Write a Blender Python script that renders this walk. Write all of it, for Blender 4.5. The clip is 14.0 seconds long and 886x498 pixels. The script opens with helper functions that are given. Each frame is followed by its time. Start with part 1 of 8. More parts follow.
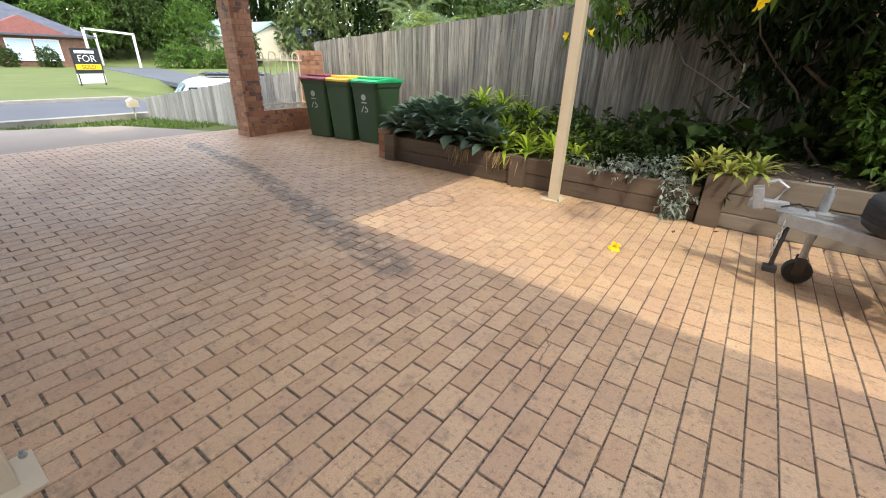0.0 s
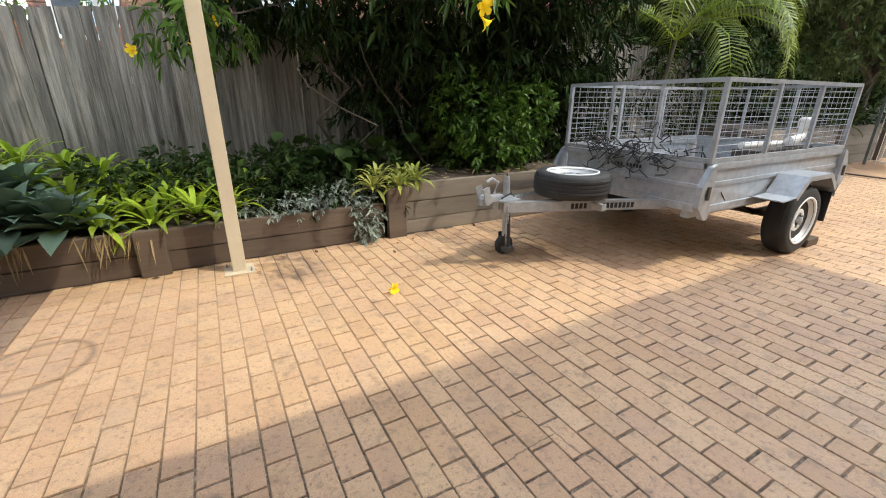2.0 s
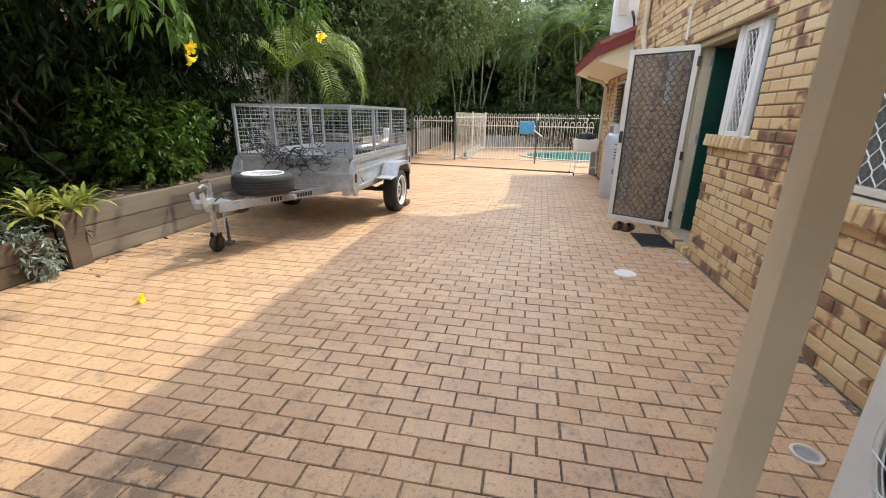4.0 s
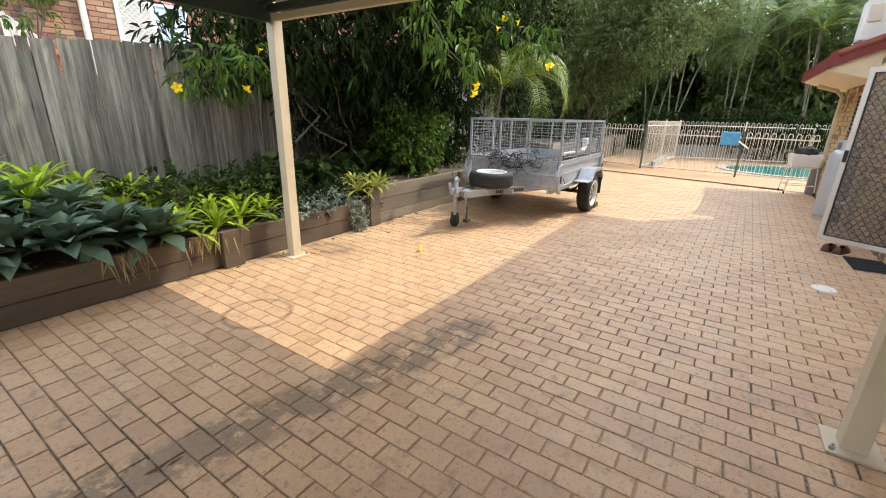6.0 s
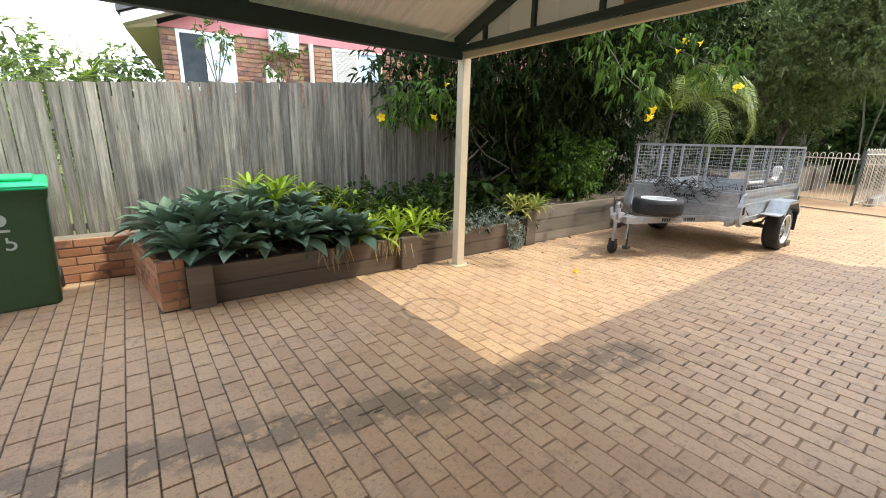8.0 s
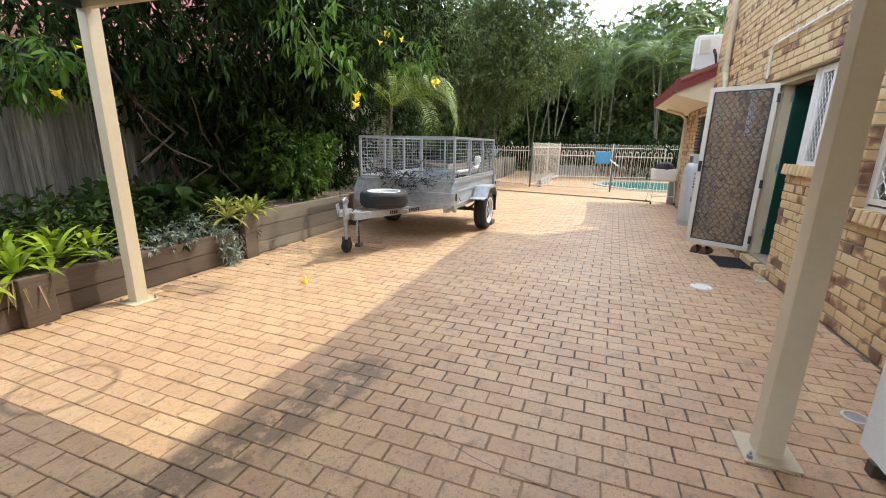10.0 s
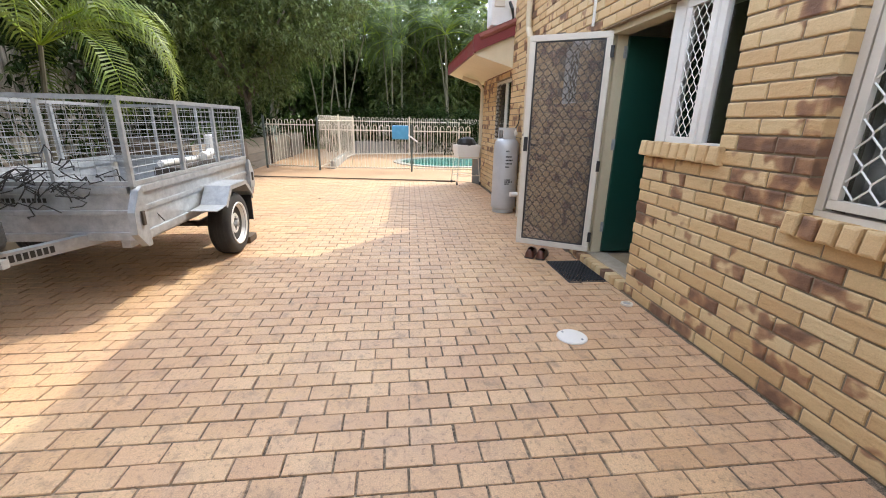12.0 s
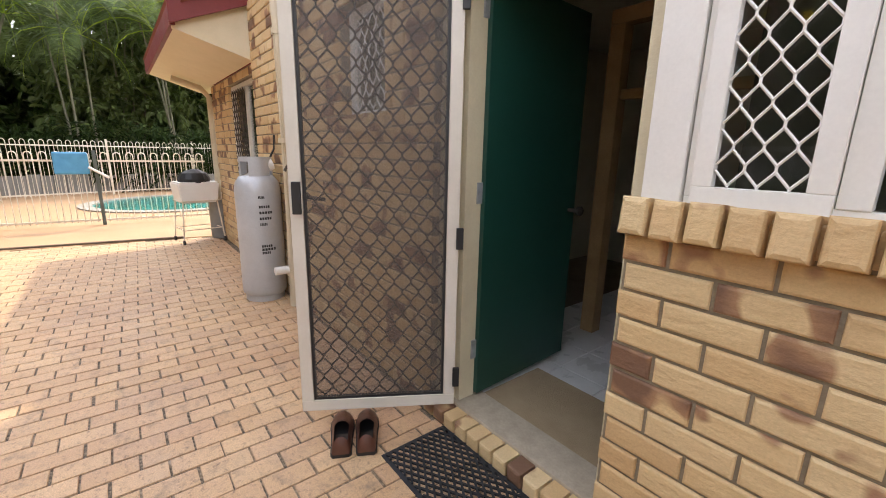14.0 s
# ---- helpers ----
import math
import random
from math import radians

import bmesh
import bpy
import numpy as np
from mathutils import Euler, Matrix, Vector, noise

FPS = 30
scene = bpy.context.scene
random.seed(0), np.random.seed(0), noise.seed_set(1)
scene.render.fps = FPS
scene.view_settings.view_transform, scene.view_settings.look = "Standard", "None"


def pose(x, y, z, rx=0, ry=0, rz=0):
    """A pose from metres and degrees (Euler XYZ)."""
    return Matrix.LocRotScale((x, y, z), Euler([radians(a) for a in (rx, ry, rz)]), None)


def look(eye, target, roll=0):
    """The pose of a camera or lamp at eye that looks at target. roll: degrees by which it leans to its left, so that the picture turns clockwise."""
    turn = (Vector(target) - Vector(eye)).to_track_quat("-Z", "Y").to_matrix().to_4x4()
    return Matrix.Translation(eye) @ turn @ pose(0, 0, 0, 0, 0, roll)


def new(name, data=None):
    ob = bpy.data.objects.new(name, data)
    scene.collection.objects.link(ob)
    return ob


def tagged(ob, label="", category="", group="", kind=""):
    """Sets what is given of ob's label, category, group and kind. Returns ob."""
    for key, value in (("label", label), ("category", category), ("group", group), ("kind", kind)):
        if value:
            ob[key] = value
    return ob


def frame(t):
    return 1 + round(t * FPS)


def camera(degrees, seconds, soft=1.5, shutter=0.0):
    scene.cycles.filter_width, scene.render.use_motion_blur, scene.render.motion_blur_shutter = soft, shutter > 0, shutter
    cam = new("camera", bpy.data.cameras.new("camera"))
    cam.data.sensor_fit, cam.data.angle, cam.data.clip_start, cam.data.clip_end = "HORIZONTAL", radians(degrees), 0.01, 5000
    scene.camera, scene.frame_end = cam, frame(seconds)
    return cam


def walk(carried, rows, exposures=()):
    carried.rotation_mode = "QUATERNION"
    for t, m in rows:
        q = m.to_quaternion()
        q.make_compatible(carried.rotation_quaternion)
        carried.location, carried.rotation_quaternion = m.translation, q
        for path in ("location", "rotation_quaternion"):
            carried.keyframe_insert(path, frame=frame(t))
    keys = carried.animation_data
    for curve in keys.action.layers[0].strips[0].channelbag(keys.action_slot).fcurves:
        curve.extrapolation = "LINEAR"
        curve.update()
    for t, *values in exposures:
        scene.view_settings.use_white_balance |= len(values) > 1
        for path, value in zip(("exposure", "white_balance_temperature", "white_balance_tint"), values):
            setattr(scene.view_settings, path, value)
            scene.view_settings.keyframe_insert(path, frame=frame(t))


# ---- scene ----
cam = camera(94.2, 14.0, 1.0)
PATH = [
    (0, (0.518, 0.534, 1.383), (-0.53, 2.018, 0.547), 1.9),
    (0.5, (0.029, 0.705, 1.35), (-0.953, 2.224, 0.495), 0.6),
    (1, (-0.438, 0.882, 1.388), (-1.043, 2.598, 0.557), 0.1),
    (1.5, (-0.809, 1.103, 1.43), (-0.715, 2.937, 0.638), -0.2),
    (2, (-1.103, 1.363, 1.293), (-0.191, 3.01, 0.617), 0.1),
    (2.5, (-1.397, 1.323, 1.328), (0.151, 2.405, 0.669), 0.4),
    (3, (-1.747, 1.191, 1.36), (0.08, 1.7, 0.725), 1.1),
    (3.2, (-1.902, 1.147, 1.363), (-0.032, 1.493, 0.743), 0.9),
    (5.3, (-3.245, 1.209, 1.346), (-1.403, 1.726, 0.761), 0.1),
    (5.5, (-3.395, 1.239, 1.374), (-1.607, 1.911, 0.782), 0.6),
    (6, (-3.689, 1.209, 1.496), (-2.101, 2.253, 0.872), 1.5),
    (6.5, (-3.863, 1.212, 1.464), (-2.488, 2.528, 0.851), 2.2),
    (7, (-3.988, 1.225, 1.465), (-2.792, 2.713, 0.871), 2.1),
    (7.2, (-4.045, 1.223, 1.46), (-2.899, 2.76, 0.889), 1.9),
    (9.3, (-3.887, 1.233, 1.423), (-2.404, 2.52, 1.042), -0.1),
    (9.5, (-3.725, 1.311, 1.414), (-2.116, 2.422, 0.997), 0.3),
    (10, (-3.27, 1.286, 1.358), (-1.449, 1.946, 0.863), 1.1),
    (10.5, (-2.74, 1.393, 1.338), (-0.837, 1.632, 0.772), 1.7),
    (11, (-2.178, 1.37, 1.303), (-0.27, 1.347, 0.702), 1.4),
    (11.5, (-1.574, 1.327, 1.28), (0.328, 1.181, 0.679), 1.2),
    (12, (-0.944, 1.3, 1.326), (0.954, 1.074, 0.737), 1.1),
    (12.5, (-0.325, 1.181, 1.347), (1.564, 0.841, 0.785), 1.0),
    (13, (0.309, 1.044, 1.368), (2.16, 0.505, 0.835), 0.8),
    (13.5, (0.895, 0.842, 1.325), (2.644, 0.0, 0.842), 1.4),
    (14, (1.44, 0.581, 1.333), (2.969, -0.624, 0.877), 1.2),
]
walk(cam, [(t, look(eye, target, roll)) for t, eye, target, roll in PATH],
     exposures=[(0, 2.36, 6400, 12), (1.5, 2.38, 6300, 10), (2.5, 2.48, 6300, 10), (3.0, 2.52, 6300, 11), (5.5, 2.66, 6600, 11), (7.0, 2.72, 6350, 8), (9.5, 2.62, 6300, 9), (11.0, 2.76, 6300, 10), (12.5, 2.72, 6500, 13), (13.5, 2.66, 6800, 15), (14.0, 2.78, 7100, 16)])

# ---------------------------------------------------------------- light
SUN_WAY = Vector((0.54, -0.52, 1.0)).normalized()
world = bpy.data.worlds.new("sky")
scene.world = world
world.use_nodes = True
wn = world.node_tree
sky = wn.nodes.new("ShaderNodeTexSky")
sky.sky_type, sky.sun_disc = "NISHITA", False
sky.sun_elevation = math.asin(SUN_WAY.z)
sky.sun_rotation = math.atan2(SUN_WAY.x, SUN_WAY.y)
sky.air_density, sky.dust_density = 1.3, 0.5
haze = wn.nodes.new("ShaderNodeHueSaturation")      # thin bright cloud takes most of the blue out
haze.inputs["Saturation"].default_value = 0.42
wn.links.new(sky.outputs[0], haze.inputs["Color"])
wn.links.new(haze.outputs[0], wn.nodes["Background"].inputs[0])
wn.nodes["Background"].inputs[1].default_value = 0.15
sun = new("sun", bpy.data.lights.new("sun", "SUN"))
sun.data.energy, sun.data.angle, sun.data.color = 0.62, radians(0.6), (0.98, 0.92, 0.74)
sun.matrix_world = look(SUN_WAY * 60, (0, 0, 0))

# ---------------------------------------------------------------- materials
def ramp(nt, fac, stops):
    r = nt.nodes.new("ShaderNodeValToRGB")
    el = r.color_ramp.elements
    while len(el) < len(stops):
        el.new(0.5)
    for e, (p, c) in zip(el, stops):
        e.position, e.color = p, (*c, 1)
    nt.links.new(fac, r.inputs[0])
    return r.outputs[0]


def noise_out(nt, vec, scale, detail=4, rough=0.55, stretch=None):
    if stretch:
        mp = nt.nodes.new("ShaderNodeMapping")
        mp.inputs["Scale"].default_value = stretch
        nt.links.new(vec, mp.inputs[0])
        vec = mp.outputs[0]
    n = nt.nodes.new("ShaderNodeTexNoise")
    n.inputs["Scale"].default_value, n.inputs["Detail"].default_value, n.inputs["Roughness"].default_value = scale, detail, rough
    nt.links.new(vec, n.inputs["Vector"])
    return n.outputs[0]


def mixc(nt, fac, a, b, mode="MIX"):
    m = nt.nodes.new("ShaderNodeMix")
    m.data_type, m.blend_type = "RGBA", mode
    for sock, v in ((m.inputs[0], fac), (m.inputs[6], a), (m.inputs[7], b)):
        if isinstance(v, (int, float)):
            sock.default_value = v
        elif isinstance(v, tuple):
            sock.default_value = (*v, 1)
        else:
            nt.links.new(v, sock)
    return m.outputs[2]


def calc(nt, op, a, b=0.0, c=0.0):
    m = nt.nodes.new("ShaderNodeMath")
    m.operation = op
    for sock, v in zip(m.inputs, (a, b, c)):
        if isinstance(v, (int, float)):
            sock.default_value = v
        else:
            nt.links.new(v, sock)
    return m.outputs[0]


def M(name, c1, c2, rough=0.6, metal=0.0, scale=6.0, fine=90.0, bump=0.15, vary=0.0, island=0.0, stretch=None, spec=0.5, contrast=0.2, trans=0.0):
    """A procedural surface: two colours mixed by a coarse noise, shaded by a fine one, with relief; vary: per object, island: per piece."""
    m = bpy.data.materials.new(name)
    m.use_nodes = True
    nt = m.node_tree
    b = nt.nodes["Principled BSDF"]
    geo = nt.nodes.new("ShaderNodeNewGeometry")
    pos = geo.outputs["Position"]
    big = noise_out(nt, pos, scale, 5, 0.6, stretch)
    small = noise_out(nt, pos, fine, 3, 0.6, stretch)
    col = mixc(nt, ramp(nt, big, [(0.3, (0, 0, 0)), (0.7, (1, 1, 1))]), c1, c2)
    val = calc(nt, "MULTIPLY_ADD", small, contrast * 2, 1 - contrast)
    if vary:
        info = nt.nodes.new("ShaderNodeObjectInfo")
        val = calc(nt, "MULTIPLY", val, calc(nt, "MULTIPLY_ADD", info.outputs["Random"], vary * 2, 1 - vary))
    if island:
        val = calc(nt, "MULTIPLY", val, calc(nt, "MULTIPLY_ADD", geo.outputs["Random Per Island"], island * 2, 1 - island))
    hs = nt.nodes.new("ShaderNodeHueSaturation")
    nt.links.new(col, hs.inputs["Color"])
    nt.links.new(val, hs.inputs["Value"])
    nt.links.new(hs.outputs[0], b.inputs["Base Color"])
    rg = calc(nt, "MULTIPLY_ADD", big, 0.24, rough - 0.12)
    nt.links.new(rg, b.inputs["Roughness"])
    b.inputs["Metallic"].default_value = metal
    b.inputs["Specular IOR Level"].default_value = spec
    if bump:
        bp = nt.nodes.new("ShaderNodeBump")
        bp.inputs["Strength"].default_value, bp.inputs["Distance"].default_value = bump, 0.01
        nt.links.new(small, bp.inputs["Height"])
        nt.links.new(bp.outputs[0], b.inputs["Normal"])
    if trans:
        t = nt.nodes.new("ShaderNodeBsdfTranslucent")
        nt.links.new(hs.outputs[0], t.inputs[0])
        mx = nt.nodes.new("ShaderNodeMixShader")
        mx.inputs[0].default_value = trans
        nt.links.new(b.outputs[0], mx.inputs[1])
        nt.links.new(t.outputs[0], mx.inputs[2])
        nt.links.new(mx.outputs[0], nt.nodes["Material Output"].inputs[0])
    return m


def segment_mask(nt, pos, a, b, width):
    """1 near the line from a to b on the ground, falling to 0 over width."""
    sep = nt.nodes.new("ShaderNodeSeparateXYZ")
    nt.links.new(pos, sep.inputs[0])
    dx, dy = b[0] - a[0], b[1] - a[1]
    L2 = dx * dx + dy * dy
    px, py = calc(nt, "SUBTRACT", sep.outputs[0], a[0]), calc(nt, "SUBTRACT", sep.outputs[1], a[1])
    t = calc(nt, "ADD", calc(nt, "MULTIPLY", px, dx / L2), calc(nt, "MULTIPLY", py, dy / L2))
    t = calc(nt, "MINIMUM", calc(nt, "MAXIMUM", t, 0.0), 1.0)
    ex, ey = calc(nt, "MULTIPLY_ADD", t, -dx, px), calc(nt, "MULTIPLY_ADD", t, -dy, py)
    d = calc(nt, "SQRT", calc(nt, "ADD", calc(nt, "MULTIPLY", ex, ex), calc(nt, "MULTIPLY", ey, ey)))
    return calc(nt, "MAXIMUM", calc(nt, "MULTIPLY_ADD", d, -1 / width, 1.0), 0.0)


def paver_material(name, use_island):
    m = bpy.data.materials.new(name)
    m.use_nodes = True
    nt = m.node_tree
    b = nt.nodes["Principled BSDF"]
    geo = nt.nodes.new("ShaderNodeNewGeometry")
    pos = geo.outputs["Position"]
    if use_island:
        rnd = geo.outputs["Random Per Island"]
    else:
        rnd = nt.nodes.new("ShaderNodeObjectInfo").outputs["Random"]
    col = ramp(nt, rnd, [(0.0, (0.55, 0.35, 0.195)), (0.3, (0.61, 0.40, 0.225)), (0.55, (0.66, 0.45, 0.262)), (0.8, (0.64, 0.42, 0.245)), (1.0, (0.575, 0.365, 0.212))])
    patch = noise_out(nt, pos, 0.9, 5, 0.6)
    col = mixc(nt, ramp(nt, patch, [(0.42, (0, 0, 0)), (0.62, (0.5, 0.5, 0.5))]), col, (0.50, 0.31, 0.20))
    worn = noise_out(nt, pos, 8, 7, 0.75)
    scuff = noise_out(nt, pos, 2.6, 6, 0.7)
    col = mixc(nt, ramp(nt, scuff, [(0.50, (0, 0, 0)), (0.66, (0.5, 0.5, 0.5))]), col, (0.48, 0.335, 0.235))
    col = mixc(nt, ramp(nt, worn, [(0.53, (0, 0, 0)), (0.70, (0.8, 0.8, 0.8))]), col, (0.25, 0.18, 0.125))
    pits = noise_out(nt, pos, 42, 4, 0.75)
    col = mixc(nt, ramp(nt, pits, [(0.55, (0, 0, 0)), (0.68, (0.75, 0.75, 0.75))]), col, (0.20, 0.13, 0.085))
    grain = noise_out(nt, pos, 240, 3, 0.7)
    col = mixc(nt, 0.75, col, ramp(nt, grain, [(0.3, (0.55, 0.55, 0.55)), (0.7, (1.3, 1.26, 1.2))]), "MULTIPLY")
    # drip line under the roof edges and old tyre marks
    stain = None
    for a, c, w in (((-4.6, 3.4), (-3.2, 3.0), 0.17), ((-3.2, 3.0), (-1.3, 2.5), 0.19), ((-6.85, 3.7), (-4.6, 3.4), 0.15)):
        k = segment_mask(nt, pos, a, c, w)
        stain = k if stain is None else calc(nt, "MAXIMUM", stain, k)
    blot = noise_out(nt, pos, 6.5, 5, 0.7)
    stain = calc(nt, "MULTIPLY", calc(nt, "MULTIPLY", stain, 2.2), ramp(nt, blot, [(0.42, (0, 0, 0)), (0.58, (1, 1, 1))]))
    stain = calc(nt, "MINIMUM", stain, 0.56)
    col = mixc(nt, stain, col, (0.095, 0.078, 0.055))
    # hairline cracks across the pavers
    wander = nt.nodes.new("ShaderNodeVectorMath")
    wander.operation = "ADD"
    nt.links.new(pos, wander.inputs[0])
    jit = nt.nodes.new("ShaderNodeVectorMath")
    jit.operation = "SCALE"
    jit.inputs["Scale"].default_value = 0.03
    nt.links.new(noise_out(nt, pos, 22, 3, 0.6), jit.inputs[0])
    nt.links.new(jit.outputs[0], wander.inputs[1])
    crack = None
    for a, c in (((-0.67, 2.33), (-0.38, 2.30)), ((-0.38, 2.30), (-0.23, 2.32)), ((-0.23, 2.32), (-0.04, 2.33)), ((-0.11, 2.52), (-0.03, 2.36)), ((-0.03, 2.36), (-0.02, 2.23)), ((-0.02, 2.23), (0.02, 2.14)), ((-1.66, 1.91), (-1.75, 1.65)), ((-1.75, 1.65), (-1.78, 1.43)), ((-1.78, 1.43), (-1.82, 0.99))):
        k = segment_mask(nt, wander.outputs[0], a, c, 0.0055)
        crack = k if crack is None else calc(nt, "MAXIMUM", crack, k)
    col = mixc(nt, calc(nt, "MULTIPLY", crack, 0.8), col, (0.06, 0.045, 0.03))
    # ring left by a pot
    dist = nt.nodes.new("ShaderNodeVectorMath")
    dist.operation = "DISTANCE"
    dist.inputs[1].default_value = (-2.08, 3.96, 0.0)
    nt.links.new(pos, dist.inputs[0])
    off = calc(nt, "ABSOLUTE", calc(nt, "SUBTRACT", dist.outputs["Value"], 0.24))
    mark = calc(nt, "MAXIMUM", calc(nt, "MULTIPLY_ADD", off, -34.0, 1.0), 0.0)
    col = mixc(nt, calc(nt, "MULTIPLY", mark, 0.75), col, (0.19, 0.12, 0.075))
    nt.links.new(col, b.inputs["Base Color"])
    nt.links.new(calc(nt, "MULTIPLY_ADD", patch, 0.34, 0.31), b.inputs["Roughness"])
    b.inputs["Specular IOR Level"].default_value = 0.5
    bp = nt.nodes.new("ShaderNodeBump")
    bp.inputs["Strength"].default_value, bp.inputs["Distance"].default_value = 0.35, 0.006
    nt.links.new(calc(nt, "ADD", grain, calc(nt, "MULTIPLY", worn, 1.2)), bp.inputs["Height"])
    nt.links.new(bp.outputs[0], b.inputs["Normal"])
    return m


def brick_material(name, use_island, tones, dark, share):
    m = bpy.data.materials.new(name)
    m.use_nodes = True
    nt = m.node_tree
    b = nt.nodes["Principled BSDF"]
    geo = nt.nodes.new("ShaderNodeNewGeometry")
    pos = geo.outputs["Position"]
    rnd = geo.outputs["Random Per Island"] if use_island else nt.nodes.new("ShaderNodeObjectInfo").outputs["Random"]
    k = len(tones) - 1
    col = ramp(nt, rnd, [(i / k, c) for i, c in enumerate(tones)])
    scr = calc(nt, "FRACT", calc(nt, "MULTIPLY", rnd, 17.31))
    fire = noise_out(nt, pos, 6.0, 2, 0.45)
    flash = calc(nt, "MULTIPLY_ADD", scr, 0.42, calc(nt, "SUBTRACT", fire, 0.21))
    col = mixc(nt, ramp(nt, flash, [(share, (0, 0, 0)), (share + 0.05, (0.85, 0.85, 0.85))]), col, (dark[0] * 1.9, dark[1] * 1.75, dark[2] * 1.5))
    col = mixc(nt, ramp(nt, flash, [(share + 0.06, (0, 0, 0)), (share + 0.14, (0.85, 0.85, 0.85))]), col, dark)
    grain = noise_out(nt, pos, 150, 4, 0.7)
    wave = noise_out(nt, pos, 17, 3, 0.5, (1, 1, 2.2))
    col = mixc(nt, 0.5, col, ramp(nt, grain, [(0.25, (0.72, 0.7, 0.68)), (0.75, (1.15, 1.13, 1.1))]), "MULTIPLY")
    nt.links.new(col, b.inputs["Base Color"])
    b.inputs["Roughness"].default_value = 0.62
    bp = nt.nodes.new("ShaderNodeBump")
    bp.inputs["Strength"].default_value, bp.inputs["Distance"].default_value = 0.55, 0.012
    nt.links.new(calc(nt, "ADD", calc(nt, "MULTIPLY", grain, 0.2), wave), bp.inputs["Height"])
    nt.links.new(bp.outputs[0], b.inputs["Normal"])
    return m


def glass_material(name, tint=(0.9, 0.95, 0.95)):
    m = bpy.data.materials.new(name)
    m.use_nodes = True
    b = m.node_tree.nodes["Principled BSDF"]
    b.inputs["Base Color"].default_value = (*tint, 1)
    b.inputs["Transmission Weight"].default_value = 1.0
    b.inputs["Roughness"].default_value = 0.02
    b.inputs["IOR"].default_value = 1.45
    return m


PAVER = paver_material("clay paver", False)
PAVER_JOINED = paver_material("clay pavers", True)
CREAM = [(0.54, 0.355, 0.175), (0.63, 0.45, 0.235), (0.66, 0.50, 0.285), (0.59, 0.40, 0.20), (0.64, 0.46, 0.25)]
BRICK = brick_material("cream brick", False, CREAM, (0.155, 0.082, 0.052), 0.625)
BRICKS = brick_material("cream bricks", True, CREAM, (0.155, 0.082, 0.052), 0.625)
RED = [(0.36, 0.16, 0.085), (0.44, 0.215, 0.115), (0.50, 0.27, 0.15), (0.33, 0.14, 0.08)]
RED_BRICKS = brick_material("orange bricks", True, RED, (0.14, 0.075, 0.055), 0.66)
MOTTLED = brick_material("mottled bricks", True, [(0.27, 0.11, 0.06), (0.36, 0.20, 0.11), (0.20, 0.075, 0.05), (0.40, 0.26, 0.16)], (0.12, 0.06, 0.05), 0.6)
MORTAR = M("mortar", (0.20, 0.165, 0.115), (0.30, 0.25, 0.18), 0.9, bump=0.4)
def joint_material():
    """Sand between the pavers: sealed tan under the carport's edge, the sunlit patch there painted in the same tan,
    dark with moss and dirt elsewhere, pale where it washed out.
    """
    m = bpy.data.materials.new("joint sand")
    m.use_nodes = True
    nt = m.node_tree
    b = nt.nodes["Principled BSDF"]
    pos = nt.nodes.new("ShaderNodeNewGeometry").outputs["Position"]
    dirt = noise_out(nt, pos, 0.9, 4, 0.6)
    spots = noise_out(nt, pos, 5.0, 5, 0.7)
    tan_zone = None
    # first zone paints the sunlit patch by the post, second is sealed sand
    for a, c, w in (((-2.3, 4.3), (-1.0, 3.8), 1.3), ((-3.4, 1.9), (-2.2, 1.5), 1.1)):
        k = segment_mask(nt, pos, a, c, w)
        tan_zone = k if tan_zone is None else calc(nt, "MAXIMUM", tan_zone, k)
    dark = calc(nt, "SUBTRACT", ramp(nt, calc(nt, "MULTIPLY_ADD", spots, 0.45, dirt), [(0.48, (0.2, 0.2, 0.2)), (0.72, (1, 1, 1))]), calc(nt, "MULTIPLY", tan_zone, 1.3))
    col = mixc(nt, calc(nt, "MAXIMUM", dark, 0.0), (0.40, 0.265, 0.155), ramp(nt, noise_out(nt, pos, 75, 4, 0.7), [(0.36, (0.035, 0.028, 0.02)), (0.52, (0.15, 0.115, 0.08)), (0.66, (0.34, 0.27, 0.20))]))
    col = mixc(nt, ramp(nt, noise_out(nt, pos, 3.1, 6, 0.75), [(0.60, (0, 0, 0)), (0.68, (0.8, 0.8, 0.8))]), col, (0.56, 0.47, 0.37))
    nt.links.new(col, b.inputs["Base Color"])
    b.inputs["Roughness"].default_value = 0.95
    bp = nt.nodes.new("ShaderNodeBump")
    bp.inputs["Strength"].default_value, bp.inputs["Distance"].default_value = 0.5, 0.004
    nt.links.new(noise_out(nt, pos, 160, 3, 0.6), bp.inputs["Height"])
    nt.links.new(bp.outputs[0], b.inputs["Normal"])
    return m


SAND = joint_material()
CONCRETE = M("tan concrete", (0.37, 0.225, 0.12), (0.44, 0.275, 0.155), 0.75, scale=1.2, fine=120)
DRIVE = M("exposed concrete", (0.27, 0.215, 0.165), (0.35, 0.285, 0.22), 0.8, scale=0.7, fine=60)
ASPHALT = M("asphalt", (0.075, 0.08, 0.09), (0.11, 0.115, 0.125), 0.85, scale=0.4, fine=60)
KERB = M("kerb concrete", (0.27, 0.25, 0.21), (0.36, 0.335, 0.29), 0.85)
LAWN = M("mown lawn", (0.085, 0.115, 0.02), (0.135, 0.155, 0.034), 0.9, scale=0.5, fine=20, bump=0.5)
SOIL = M("bark mulch", (0.055, 0.04, 0.028), (0.12, 0.09, 0.06), 0.95, scale=9, fine=50, bump=0.8)
